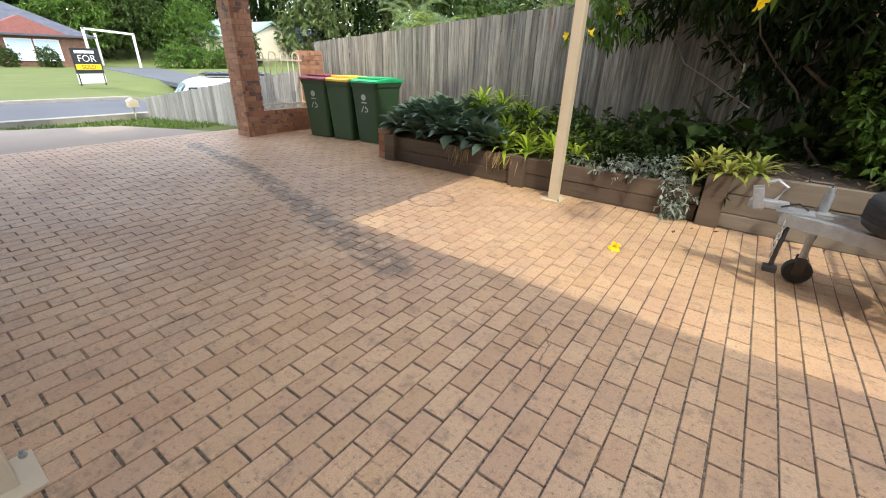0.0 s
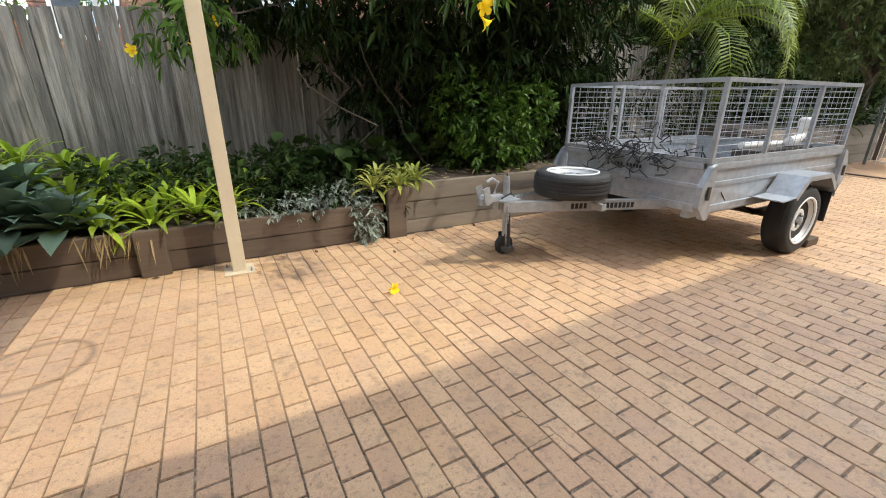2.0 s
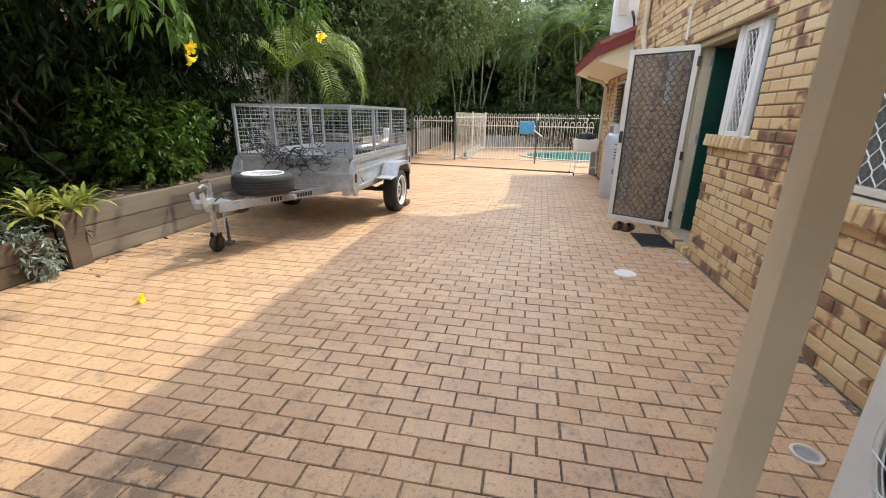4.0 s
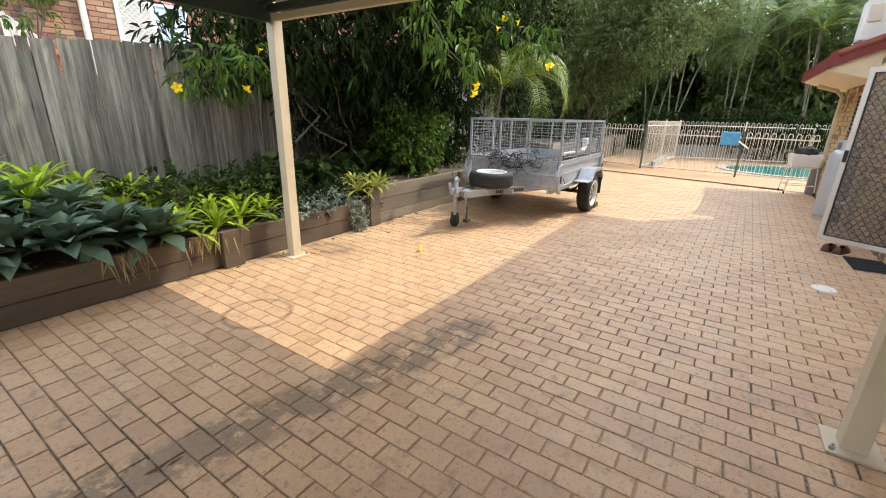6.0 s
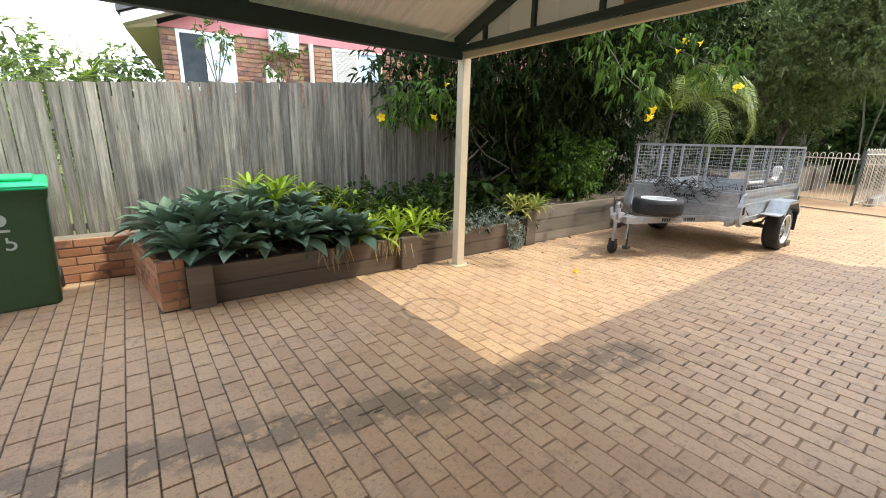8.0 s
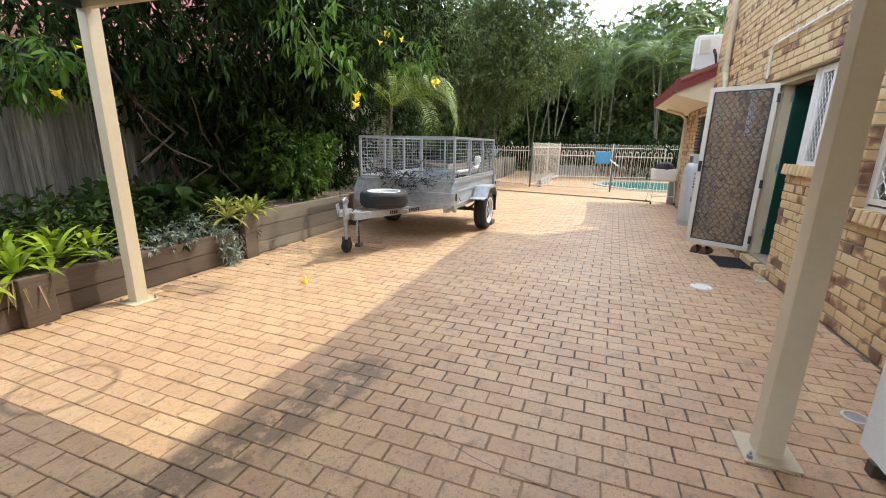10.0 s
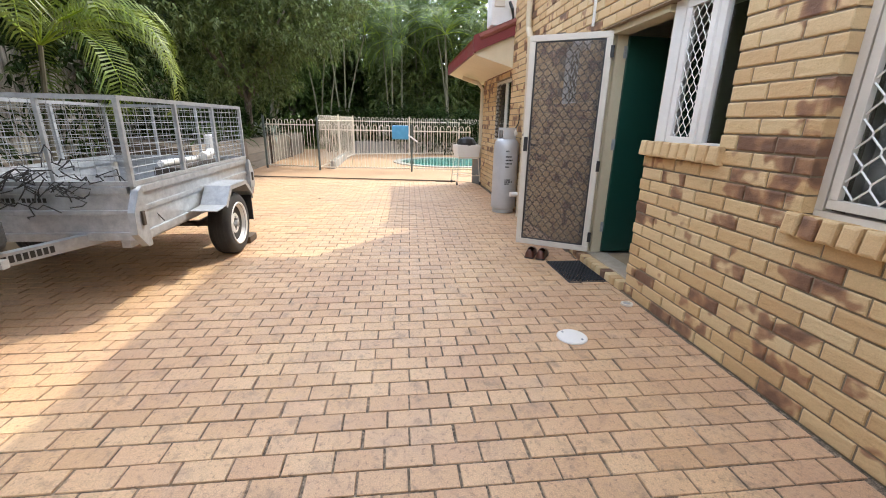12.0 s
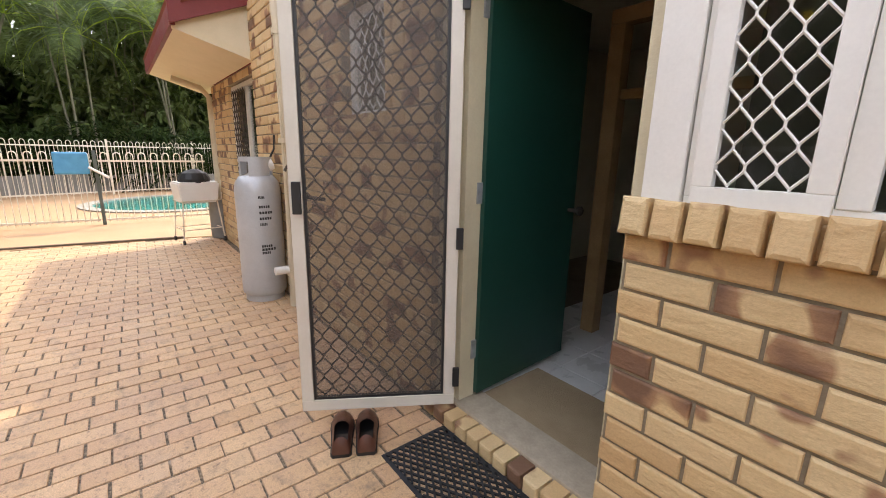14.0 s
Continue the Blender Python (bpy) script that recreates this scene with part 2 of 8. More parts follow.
PALING = M("weathered paling", (0.085, 0.074, 0.055), (0.36, 0.33, 0.27), 0.9, scale=26, fine=150, bump=0.8, vary=0.32, stretch=(1, 1, 0.05), contrast=0.55)
SLEEPER = M("treated sleeper", (0.075, 0.052, 0.036), (0.155, 0.112, 0.077), 0.85, scale=2.5, fine=36, bump=0.45, vary=0.15, stretch=(0.12, 1, 1))
SLEEPER_PALE = M("pale sleeper", (0.12, 0.098, 0.072), (0.225, 0.185, 0.138), 0.88, scale=2.5, fine=36, bump=0.4, vary=0.12, stretch=(0.12, 1, 1))
CREAM_STEEL = M("cream painted steel", (0.56, 0.47, 0.33), (0.62, 0.53, 0.38), 0.42, scale=3, fine=60, bump=0.04, contrast=0.06)
GREEN_STEEL = M("dark green steel", (0.014, 0.030, 0.026), (0.022, 0.042, 0.036), 0.45, scale=3, bump=0.04)
WHITE_SHEET = M("white roof sheet", (0.70, 0.69, 0.66), (0.78, 0.77, 0.74), 0.5, scale=1.5, bump=0.03, contrast=0.06)
WHITE_PAINT = M("white paint", (0.72, 0.70, 0.66), (0.80, 0.785, 0.75), 0.45, scale=2, bump=0.03, contrast=0.06)
OFFWHITE = M("off-white aluminium", (0.62, 0.57, 0.49), (0.68, 0.63, 0.55), 0.4, scale=4, bump=0.02, contrast=0.05)
GREEN_DOOR = M("green door paint", (0.006, 0.048, 0.036), (0.009, 0.062, 0.046), 0.42, scale=2, bump=0.05, contrast=0.1)
FASCIA = M("dark red fascia", (0.17, 0.024, 0.026), (0.22, 0.034, 0.034), 0.5, scale=3, contrast=0.12)
ROOF_TILE = M("red roof tile", (0.20, 0.06, 0.045), (0.28, 0.09, 0.065), 0.8, island=0.15)
SOFFIT = M("cream soffit", (0.66, 0.56, 0.38), (0.72, 0.62, 0.44), 0.6, contrast=0.06)
GALV = M("galvanised steel", (0.30, 0.32, 0.34), (0.46, 0.48, 0.50), 0.42, 0.5, scale=14, fine=70, bump=0.05, contrast=0.12)
RUBBER = M("tyre rubber", (0.016, 0.016, 0.017), (0.035, 0.034, 0.033), 0.72, scale=8, fine=80)
RIM = M("white wheel rim", (0.66, 0.66, 0.65), (0.78, 0.78, 0.77), 0.4, scale=8, contrast=0.1)
BLACK = M("black plastic", (0.012, 0.012, 0.013), (0.022, 0.022, 0.023), 0.5)
DARK_METAL = M("dark steel", (0.05, 0.045, 0.04), (0.11, 0.085, 0.065), 0.6, 0.5)
BIN_GREEN = M("dark green bin plastic", (0.030, 0.075, 0.030), (0.040, 0.092, 0.038), 0.5, scale=3, bump=0.05, contrast=0.08)
LID_RED = M("dark red lid", (0.22, 0.02, 0.03), (0.28, 0.03, 0.04), 0.45, contrast=0.08)
LID_YELLOW = M("yellow lid", (0.80, 0.50, 0.01), (0.86, 0.56, 0.02), 0.45, contrast=0.08)
LID_GREEN = M("bright green lid", (0.012, 0.42, 0.15), (0.02, 0.50, 0.18), 0.4, contrast=0.08)
PALE_PRINT = M("pale print", (0.45, 0.52, 0.45), (0.5, 0.56, 0.5), 0.6, contrast=0.05)
POOL_STEEL = M("cream pool fence steel", (0.62, 0.55, 0.44), (0.70, 0.63, 0.52), 0.45, contrast=0.06)
GAS_GREY = M("grey cylinder paint", (0.44, 0.45, 0.46), (0.52, 0.53, 0.54), 0.38, 0.25, scale=5, contrast=0.1)
AC_WHITE = M("white casing", (0.72, 0.72, 0.70), (0.80, 0.80, 0.78), 0.4, contrast=0.05)
AC_DARK = M("dark fan cavity", (0.05, 0.05, 0.05), (0.09, 0.09, 0.09), 0.6)
BROWN_LEATHER = M("brown shoe leather", (0.075, 0.028, 0.018), (0.12, 0.045, 0.028), 0.4, contrast=0.15)
DOORMAT = M("black rubber mat", (0.012, 0.013, 0.016), (0.024, 0.026, 0.030), 0.7)
GLASS = glass_material("window glass")
ROOM = M("dim room paint", (0.66, 0.61, 0.50), (0.72, 0.67, 0.56), 0.8)
FLOOR_TILE = M("white floor tile", (0.62, 0.63, 0.62), (0.70, 0.71, 0.70), 0.3, contrast=0.06)
COIR = M("tan coir", (0.30, 0.22, 0.13), (0.38, 0.29, 0.18), 0.95, fine=200, bump=0.5)
BARK = M("grey bark", (0.075, 0.058, 0.043), (0.15, 0.122, 0.093), 0.9, scale=9, fine=50, bump=0.6)
BAMBOO = M("pale stem", (0.09, 0.085, 0.05), (0.17, 0.15, 0.10), 0.7, scale=5)
def leafmat(name, c1, c2, rough=0.42, tr=0.28, gloss=0.22):
    return M(name, c1, c2, rough, scale=1.3, fine=9, bump=0.0, island=0.4, contrast=0.2, trans=tr, spec=gloss)
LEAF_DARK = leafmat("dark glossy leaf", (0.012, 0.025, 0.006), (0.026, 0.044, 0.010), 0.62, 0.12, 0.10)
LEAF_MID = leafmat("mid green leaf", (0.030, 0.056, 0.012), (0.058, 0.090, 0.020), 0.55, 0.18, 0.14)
LEAF_LIGHT = leafmat("light green leaf", (0.055, 0.115, 0.015), (0.105, 0.18, 0.026))
LEAF_OLIVE = leafmat("olive leaf", (0.075, 0.108, 0.030), (0.125, 0.155, 0.052))
LEAF_LIME = leafmat("lime bromeliad leaf", (0.22, 0.34, 0.02), (0.34, 0.42, 0.04))
LEAF_BLUE = leafmat("blue-green agave leaf", (0.10, 0.16, 0.095), (0.17, 0.24, 0.15), 0.45, 0.1)
LEAF_SILVER = leafmat("silver leaf", (0.20, 0.24, 0.19), (0.30, 0.34, 0.28), 0.7, 0.1)
LEAF_DRY = leafmat("dry straw leaf", (0.28, 0.20, 0.10), (0.40, 0.30, 0.16), 0.8)
PETAL = leafmat("yellow petal", (0.85, 0.58, 0.01), (0.95, 0.70, 0.03), 0.5, 0.3)
WATER = M("pool water", (0.03, 0.22, 0.19), (0.05, 0.28, 0.24), 0.08, scale=1.5, fine=9, bump=0.25)
BLUE_PLASTIC = M("light blue plastic", (0.05, 0.24, 0.42), (0.08, 0.32, 0.52), 0.5, contrast=0.1)
TERRACOTTA = M("terracotta", (0.45, 0.15, 0.07), (0.52, 0.20, 0.10), 0.8)
PINK_BOARD = M("pink render", (0.55, 0.20, 0.21), (0.60, 0.235, 0.24), 0.8, contrast=0.08)
CURTAIN = M("pale blue curtain", (0.50, 0.60, 0.68), (0.58, 0.67, 0.75), 0.8, contrast=0.06)
TEXT_BLACK = M("black print", (0.01, 0.01, 0.01), (0.02, 0.02, 0.02), 0.6, contrast=0.05)

# ---------------------------------------------------------------- mesh helpers
def part(name, bm, material, parent=None, label=""):
    """Link a bmesh as one mesh object, under a thing or a part."""
    me = bpy.data.meshes.new(name)
    bm.to_mesh(me)
    bm.free()
    me.materials.append(material)
    ob = new(name, me)
    if parent:
        ob.parent = parent
    if label:
        ob["label"] = label
    return ob


def thing(name, label, category, group="", kind="", at=None):
    ob = new(name)
    if at:
        ob.matrix_basis = at
    return tagged(ob, label, category, group, kind)


def box(bm, x0, x1, y0, y1, z0, z1, bevel=0.0, m=None):
    mat = Matrix.LocRotScale(((x0 + x1) / 2, (y0 + y1) / 2, (z0 + z1) / 2), None, (abs(x1 - x0), abs(y1 - y0), abs(z1 - z0)))
    r = bmesh.ops.create_cube(bm, size=1, matrix=mat)
    vs = r["verts"]
    if bevel:
        es = list({e for v in vs for e in v.link_edges})
        r2 = bmesh.ops.bevel(bm, geom=es, offset=bevel, segments=2, affect="EDGES", profile=0.6)
        vs = list({v for v in r2["verts"]} | {v for v in vs if v.is_valid})
    if m is not None:
        bmesh.ops.transform(bm, matrix=m, verts=[v for v in vs if v.is_valid])
    return bm


def B():
    return bmesh.new()


def rod(bm, a, b, r, seg=8, r2=None):
    a, b = Vector(a), Vector(b)
    d = b - a
    if d.length < 1e-6:
        return bm
    q = d.to_track_quat("Z", "Y").to_matrix().to_4x4()
    bmesh.ops.create_cone(bm, cap_ends=True, segments=seg, radius1=r, radius2=r if r2 is None else r2, depth=d.length, matrix=Matrix.Translation((a + b) / 2) @ q)
    return bm


def bar(bm, a, b, w, h):
    """A square-section bar from a to b."""
    a, b = Vector(a), Vector(b)
    d = b - a
    q = d.to_track_quat("Z", "Y").to_matrix().to_4x4()
    if abs(d.normalized().z) > 0.98:
        q = Matrix.Identity(4)
    m = Matrix.Translation((a + b) / 2) @ q @ Matrix.Diagonal((w, h, d.length, 1))
    bmesh.ops.create_cube(bm, size=1, matrix=m)
    return bm


def tube(bm, pts, r, seg=6):
    rings = []
    pts = [Vector(p) for p in pts]
    for i, p in enumerate(pts):
        d = pts[min(i + 1, len(pts) - 1)] - pts[max(i - 1, 0)]
        q = d.to_track_quat("Z", "Y")
        rr = r[i] if isinstance(r, (list, tuple)) else r
        rings.append([bm.verts.new(p + q @ Vector((math.cos(6.2832 * k / seg) * rr, math.sin(6.2832 * k / seg) * rr, 0))) for k in range(seg)])
    for u, v in zip(rings, rings[1:]):
        for k in range(seg):
            bm.faces.new((u[k], u[(k + 1) % seg], v[(k + 1) % seg], v[k]))
    bm.faces.new(rings[0][::-1])
    bm.faces.new(rings[-1])
    return bm


def lathe(bm, profile, seg=24, m=None, cap=True):
    """Turn (radius, height) pairs about z."""
    rings = []
    for r, z in profile:
        rings.append([bm.verts.new((math.cos(6.28319 * k / seg) * r, math.sin(6.28319 * k / seg) * r, z)) for k in range(seg)])
    for u, v in zip(rings, rings[1:]):
        for k in range(seg):
            bm.faces.new((u[k], u[(k + 1) % seg], v[(k + 1) % seg], v[k]))
    if cap and profile[0][0] > 1e-4:
        bm.faces.new(rings[0][::-1])
    if cap and profile[-1][0] > 1e-4:
        bm.faces.new(rings[-1])
    if m is not None:
        bmesh.ops.transform(bm, matrix=m, verts=[v for g in rings for v in g])
    return bm


def prism(bm, poly, axis, a, b):
    """A polygon pushed from a to b along an axis; poly holds the other two coordinates in x, y, z order."""
    def at(p, h):
        return {"x": (h, p[0], p[1]), "y": (p[0], h, p[1]), "z": (p[0], p[1], h)}[axis]
    lo = [bm.verts.new(at(p, a)) for p in poly]
    hi = [bm.verts.new(at(p, b)) for p in poly]
    bm.faces.new(lo[::-1])
    bm.faces.new(hi)
    n = len(poly)
    for i in range(n):
        bm.faces.new((lo[i], lo[(i + 1) % n], hi[(i + 1) % n], hi[i]))
    bmesh.ops.recalc_face_normals(bm, faces=bm.faces)
    return bm


def smooth(ob):
    for p in ob.data.polygons:
        p.use_smooth = True
    return ob


def soup(name, verts, faces, material, parent=None, label=""):
    me = bpy.data.meshes.new(name)
    me.from_pydata(verts, [], faces)
    me.materials.append(material)
    ob = new(name, me)
    if parent:
        ob.parent = parent
    if label:
        ob["label"] = label
    return ob


def block(l, d, h, ch, out):
    """Vertices and faces of a block whose outward faces have chamfered edges; out names the outward axis, 'z' for paving, 'y' for walls."""
    v = [(-l / 2, -d / 2, 0), (l / 2, -d / 2, 0), (l / 2, d / 2, 0), (-l / 2, d / 2, 0)]
    v += [(x, y, h - ch) for x, y, _ in v[:4]]
    v += [(x - math.copysign(ch * 0.3, x), y - math.copysign(ch * 0.3, y), h - ch * 0.3) for x, y, _ in v[:4]]
    v += [(x - math.copysign(ch, x), y - math.copysign(ch, y), h) for x, y, _ in v[:4]]
    f = [(12, 13, 14, 15)]
    for k in range(4):
        n = (k + 1) % 4
        f += [(k, n, 4 + n, 4 + k), (4 + k, 4 + n, 8 + n, 8 + k), (8 + k, 8 + n, 12 + n, 12 + k)]
    if out == "y":
        v = [(x, z, -y) for x, y, z in v]
    elif out == "x":
        v = [(z, x, -y) for x, y, z in v]
        f = [tuple(reversed(q)) for q in f]
        f = [tuple(reversed(q)) for q in f]
    return v, f


block_cache = {}


def block_mesh(name, l, d, h, ch, out, material):
    key = (name, round(l, 3), round(d, 3), round(h, 3), out, material.name)
    if key not in block_cache:
        v, f = block(l, d, h, ch, out)
        me = bpy.data.meshes.new(name)
        me.from_pydata(v, [], f)
        me.materials.append(material)
        block_cache[key] = me
    return block_cache[key]


def lay(name, places, h, ch, out, material, material_joined, parent, near):
    """Blocks at (x, y, z, length, depth): single objects where near(x, y, z) holds, at most 300, the others in one mesh."""
    vs, fs, count = [], [], 0
    for x, y, z, l, d in places:
        l, d = round(l / 0.002) * 0.002, round(d / 0.002) * 0.002
        if near(x, y, z) and count < 300:
            ob = new(name, block_mesh(name, l, d, h, ch, out, material))
            ob.location, ob.parent = (x, y, z), parent
            count += 1
        else:
            v, f = block(l, d, h, ch, out)
            k = len(vs)
            vs += [(a + x, b + y, c + z) for a, b, c in v]
            fs += [tuple(i + k for i in q) for q in f]
    if vs:
        tagged(soup(name + "s", vs, fs, material_joined, parent), kind="stuff")


def course_places(u0, u1, z0, z1, holes, pitch=0.24, rise=0.0860, gap=0.010):
    """Bricks of a running bond between u0 and u1, cut at the holes (u0, u1, z0, z1): (u, z, length)."""
    out, n = [], 0
    z = z0
    while z + rise * 0.6 < z1:
        spans = [(u0, u1)]
        zc = z + rise / 2
        for h0, h1, g0, g1 in holes:
            if g0 < zc < g1:
                nxt = []
                for s0, s1 in spans:
                    if h1 <= s0 or h0 >= s1:
                        nxt.append((s0, s1))
                    else:
                        if h0 > s0:
                            nxt.append((s0, h0))
                        if h1 < s1:
                            nxt.append((h1, s1))
                spans = nxt
        off = (n % 2) * pitch / 2
        for s0, s1 in spans:
            k = math.floor((s0 - off) / pitch)
            while off + k * pitch < s1:
                a, b = max(s0, off + k * pitch), min(s1, off + (k + 1) * pitch - gap)
                if b - a > 0.03:
                    out.append(((a + b) / 2, zc, b - a))
                k += 1
        z += rise
        n += 1
    return out


rng = random.Random(5)

# ---------------------------------------------------------------- ground
HOUSE_Y = -0.57          # face of the house's brick wall
def ground_z(x, y):
    dip = max(0.0, y - 6.0) * 0.22 * max(0.0, min(1.0, (-9.5 - x) / 3.0)) * max(0.0, min(1.0, (x + 26.0) / 6.0))
    return -0.12 - min(dip, 1.6) + (min(9.0, max(0.0, math.hypot(x, y) - 62.0) * 0.12))


bm = B()
bmesh.ops.create_grid(bm, x_segments=180, y_segments=180, size=150)
for v in bm.verts:
    v.co.z = ground_z(v.co.x, v.co.y)
tagged(part("ground", bm, LAWN), "mown green lawn sloping up beyond the street", "lawn", kind="structure")
bm = box(B(), -7.75, 9.5, -0.62, 6.72, -0.15, -0.0065)
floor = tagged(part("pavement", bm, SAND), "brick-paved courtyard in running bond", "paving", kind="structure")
bm = prism(B(), [(9.45, 6.6), (8.55, -0.6), (8.3, -0.9), (11.2, -0.9), (19.5, -5), (19.5, 6.6)], "z", -0.15, 0.004)
tagged(part("pavement_pool", bm, CONCRETE), "smooth tan concrete apron by the pool", "paving", kind="structure")
bm = bar(B(), (9.45, 5.0, 0.012), (8.62, -0.1, 0.012), 0.05, 0.03)
tagged(part("trim_edge", bm, SLEEPER), "thin dark timber edge strip between paving and concrete", "edging", kind="structure")
# driveway, verge, road
bm = prism(B(), [(-7.75, -6), (-10.2, -6), (-10.6, 1.2), (-9.6, 3.6), (-7.75, 4.6)], "z", -0.15, -0.004)
tagged(part("driveway", bm, DRIVE), "pale concrete driveway crossover", "driveway", kind="structure")
def strip_y(name, x0, x1, lift, material, thick=0.2):
    """A strip along the street that follows the fall of the ground."""
    bm = B()
    prev = None
    for k in range(81):
        y = -40 + k * 1.0
        z = ground_z((x0 + x1) / 2, y) + lift
        ring = [bm.verts.new(p) for p in ((x0, y, z), (x1, y, z), (x1, y, z - thick), (x0, y, z - thick))]
        if prev:
            for i in range(4):
                bm.faces.new((prev[i], prev[(i + 1) % 4], ring[(i + 1) % 4], ring[i]))
        prev = ring
    bmesh.ops.recalc_face_normals(bm, faces=bm.faces)
    return part(name, bm, material)


tagged(strip_y("road", -15.9, -11.6, 0.03, ASPHALT), "grey asphalt suburban street", "road", kind="structure")
for x0, x1 in ((-11.6, -11.35), (-16.15, -15.9)):
    tagged(strip_y("kerb", x0, x1, 0.12, KERB), "concrete kerb beside the street", "kerb", kind="structure")

# ---------------------------------------------------------------- two-storey house
EAVE_Z, CORNER_X, WEST_X = 5.5, 5.95, -9.0
HOLES = [(2.045, 2.98, -0.1, 2.14), (1.32, 2.045, 1.19, 2.14), (-1.15, 0.74, 0.93, 2.25), (3.42, 3.95, 1.52, 2.14)]


def wall_sheet(name, x0, x1, z0, z1, y0, y1, holes, material, grow=0.0):
    """A wall of thickness y0..y1 along x with rectangular openings."""
    bm = B()
    xs = sorted({x0, x1, *[v for h in holes for v in (h[0] - grow, h[1] + grow)]})
    zs = sorted({z0, z1, *[v for h in holes for v in (max(z0, h[2] - grow), min(z1, h[3] + grow))]})
    for a, b in zip(xs, xs[1:]):
        run = None
        for c, d in zip(zs, zs[1:]):
            inside = any(h[0] - grow < (a + b) / 2 < h[1] + grow and h[2] - grow < (c + d) / 2 < h[3] + grow for h in holes)
            if inside:
                if run:
                    box(bm, a, b, y0, y1, run[0], run[1])
                run = None
            else:
                run = (run[0], d) if run else (c, d)
        if run:
            box(bm, a, b, y0, y1, run[0], run[1])
    return part(name, bm, material)


wall = tagged(wall_sheet("wall_house", WEST_X, CORNER_X - 0.012, -0.1, EAVE_Z, HOUSE_Y - 0.25, HOUSE_Y - 0.010, HOLES, MORTAR, 0.006),
              "cream brick two-storey house wall", "wall", kind="structure")
bm = box(B(), CORNER_X - 0.25, CORNER_X - 0.012, -9, HOUSE_Y - 0.25, -0.1, EAVE_Z)
box(bm, WEST_X, WEST_X + 0.2, -9, HOUSE_Y - 0.25, -0.1, EAVE_Z)
box(bm, WEST_X, CORNER_X - 0.012, -9.2, -9, -0.1, EAVE_Z)
tagged(part("wall_house_sides", bm, BRICKS), "cream brick side walls of the house", "wall", kind="structure")
# hipped roof
bm = B()
ex0, ex1, ey0, ey1 = WEST_X - 0.4, CORNER_X + 0.15, -9.6, 0.08
a = [bm.verts.new(p) for p in ((ex0, ey0, EAVE_Z), (ex1, ey0, EAVE_Z), (ex1, ey1, EAVE_Z), (ex0, ey1, EAVE_Z))]
r0, r1 = bm.verts.new((ex0 + 4.7, -4.9, EAVE_Z + 2.1)), bm.verts.new((ex1 - 4.7, -4.9, EAVE_Z + 2.1))
for f in ((a[0], a[1], r1, r0), (a[1], a[2], r1), (a[2], a[3], r0, r1), (a[3], a[0], r0), (a[3], a[2], a[1], a[0])):
    bm.faces.new(f)
tagged(part("roof_house", bm, ROOF_TILE), "red tiled hipped roof of the house", "roof", kind="structure")

# ---------------------------------------------------------------- single-storey wing
LOW_Y, LOW_X1, LOW_Z = -0.61, 8.3, 2.16
LOW_HOLES = [(6.05, 7.25, 1.0, 2.05)]
low = tagged(wall_sheet("wall_wing", CORNER_X, LOW_X1 - 0.012, -0.1, LOW_Z, LOW_Y - 0.25, LOW_Y - 0.010, LOW_HOLES, MORTAR, 0.006),
             "cream brick wall of the low wing", "wall", kind="structure")
bm = box(B(), LOW_X1 - 0.25, LOW_X1, -6, LOW_Y - 0.25, -0.1, LOW_Z)
tagged(part("wall_wing_end", bm, BRICKS), "cream brick end wall of the low wing", "wall", kind="structure")
wing = thing("roof_wing", "low tiled roof with dark red fascia and cream soffit", "roof", kind="structure")
E0, E1, EY, EZ = 6.0, 9.2, 0.04, 2.36
rake = math.tan(radians(23))
bm = B()
prism(bm, [(EY, EZ + 0.17), (-3.2, EZ + 0.17 + 3.24 * rake), (-3.2, EZ + 0.20 + 3.24 * rake), (EY + 0.03, EZ + 0.20)], "x", E0 - 0.02, E1)
part("tiles", bm, ROOF_TILE, wing)
bm = box(B(), E0 - 0.05, E1, EY - 0.02, EY + 0.02, EZ, EZ + 0.17, 0.006)
part("fascia", bm, FASCIA, wing)
bm = prism(B(), [(EY + 0.03, EZ), (-3.2, EZ + 3.24 * rake), (-3.2, EZ + 0.24 + 3.24 * rake), (EY + 0.03, EZ + 0.24)], "x", E0 - 0.085, E0 - 0.05)
part("bargeboard", bm, FASCIA, wing)
bm = prism(B(), [(EY + 0.005, EZ + 0.02), (-3.2, EZ + 3.2 * rake), (-3.2, LOW_Z), (LOW_Y, LOW_Z), (EY + 0.005, EZ - 0.02)], "x", E0 - 0.02, E0 + 0.02)
part("gable_panel", bm, SOFFIT, wing)
bm = prism(B(), [(EY - 0.02, EZ + 0.005), (LOW_Y + 0.002, LOW_Z + 0.005), (LOW_Y + 0.002, LOW_Z + 0.03), (EY - 0.02, EZ + 0.03)], "x", E0, E1)
box(bm, LOW_X1, E1, -3, LOW_Y, LOW_Z + 0.005, LOW_Z + 0.03)
part("soffit", bm, SOFFIT, wing)
bm = prism(B(), [(EY - 0.02, EZ + 0.03), (LOW_Y, LOW_Z + 0.03), (-3.2, LOW_Z + 0.03), (-3.2, EZ + 3.2 * rake), (EY - 0.02, EZ + 0.17)], "x", E1 - 0.03, E1 - 0.002)
part("end_board", bm, FASCIA, wing)
bm = B()
for k in range(14):
    yk = -0.02 - k * 0.23
    zk = EZ + 0.20 - yk * rake
    rod(bm, (E0 - 0.07, yk, zk + 0.01), (E0 - 0.07, yk - 0.25, zk + 0.01 + 0.25 * rake), 0.05, 8)
part("verge_cap", bm, ROOF_TILE, wing)

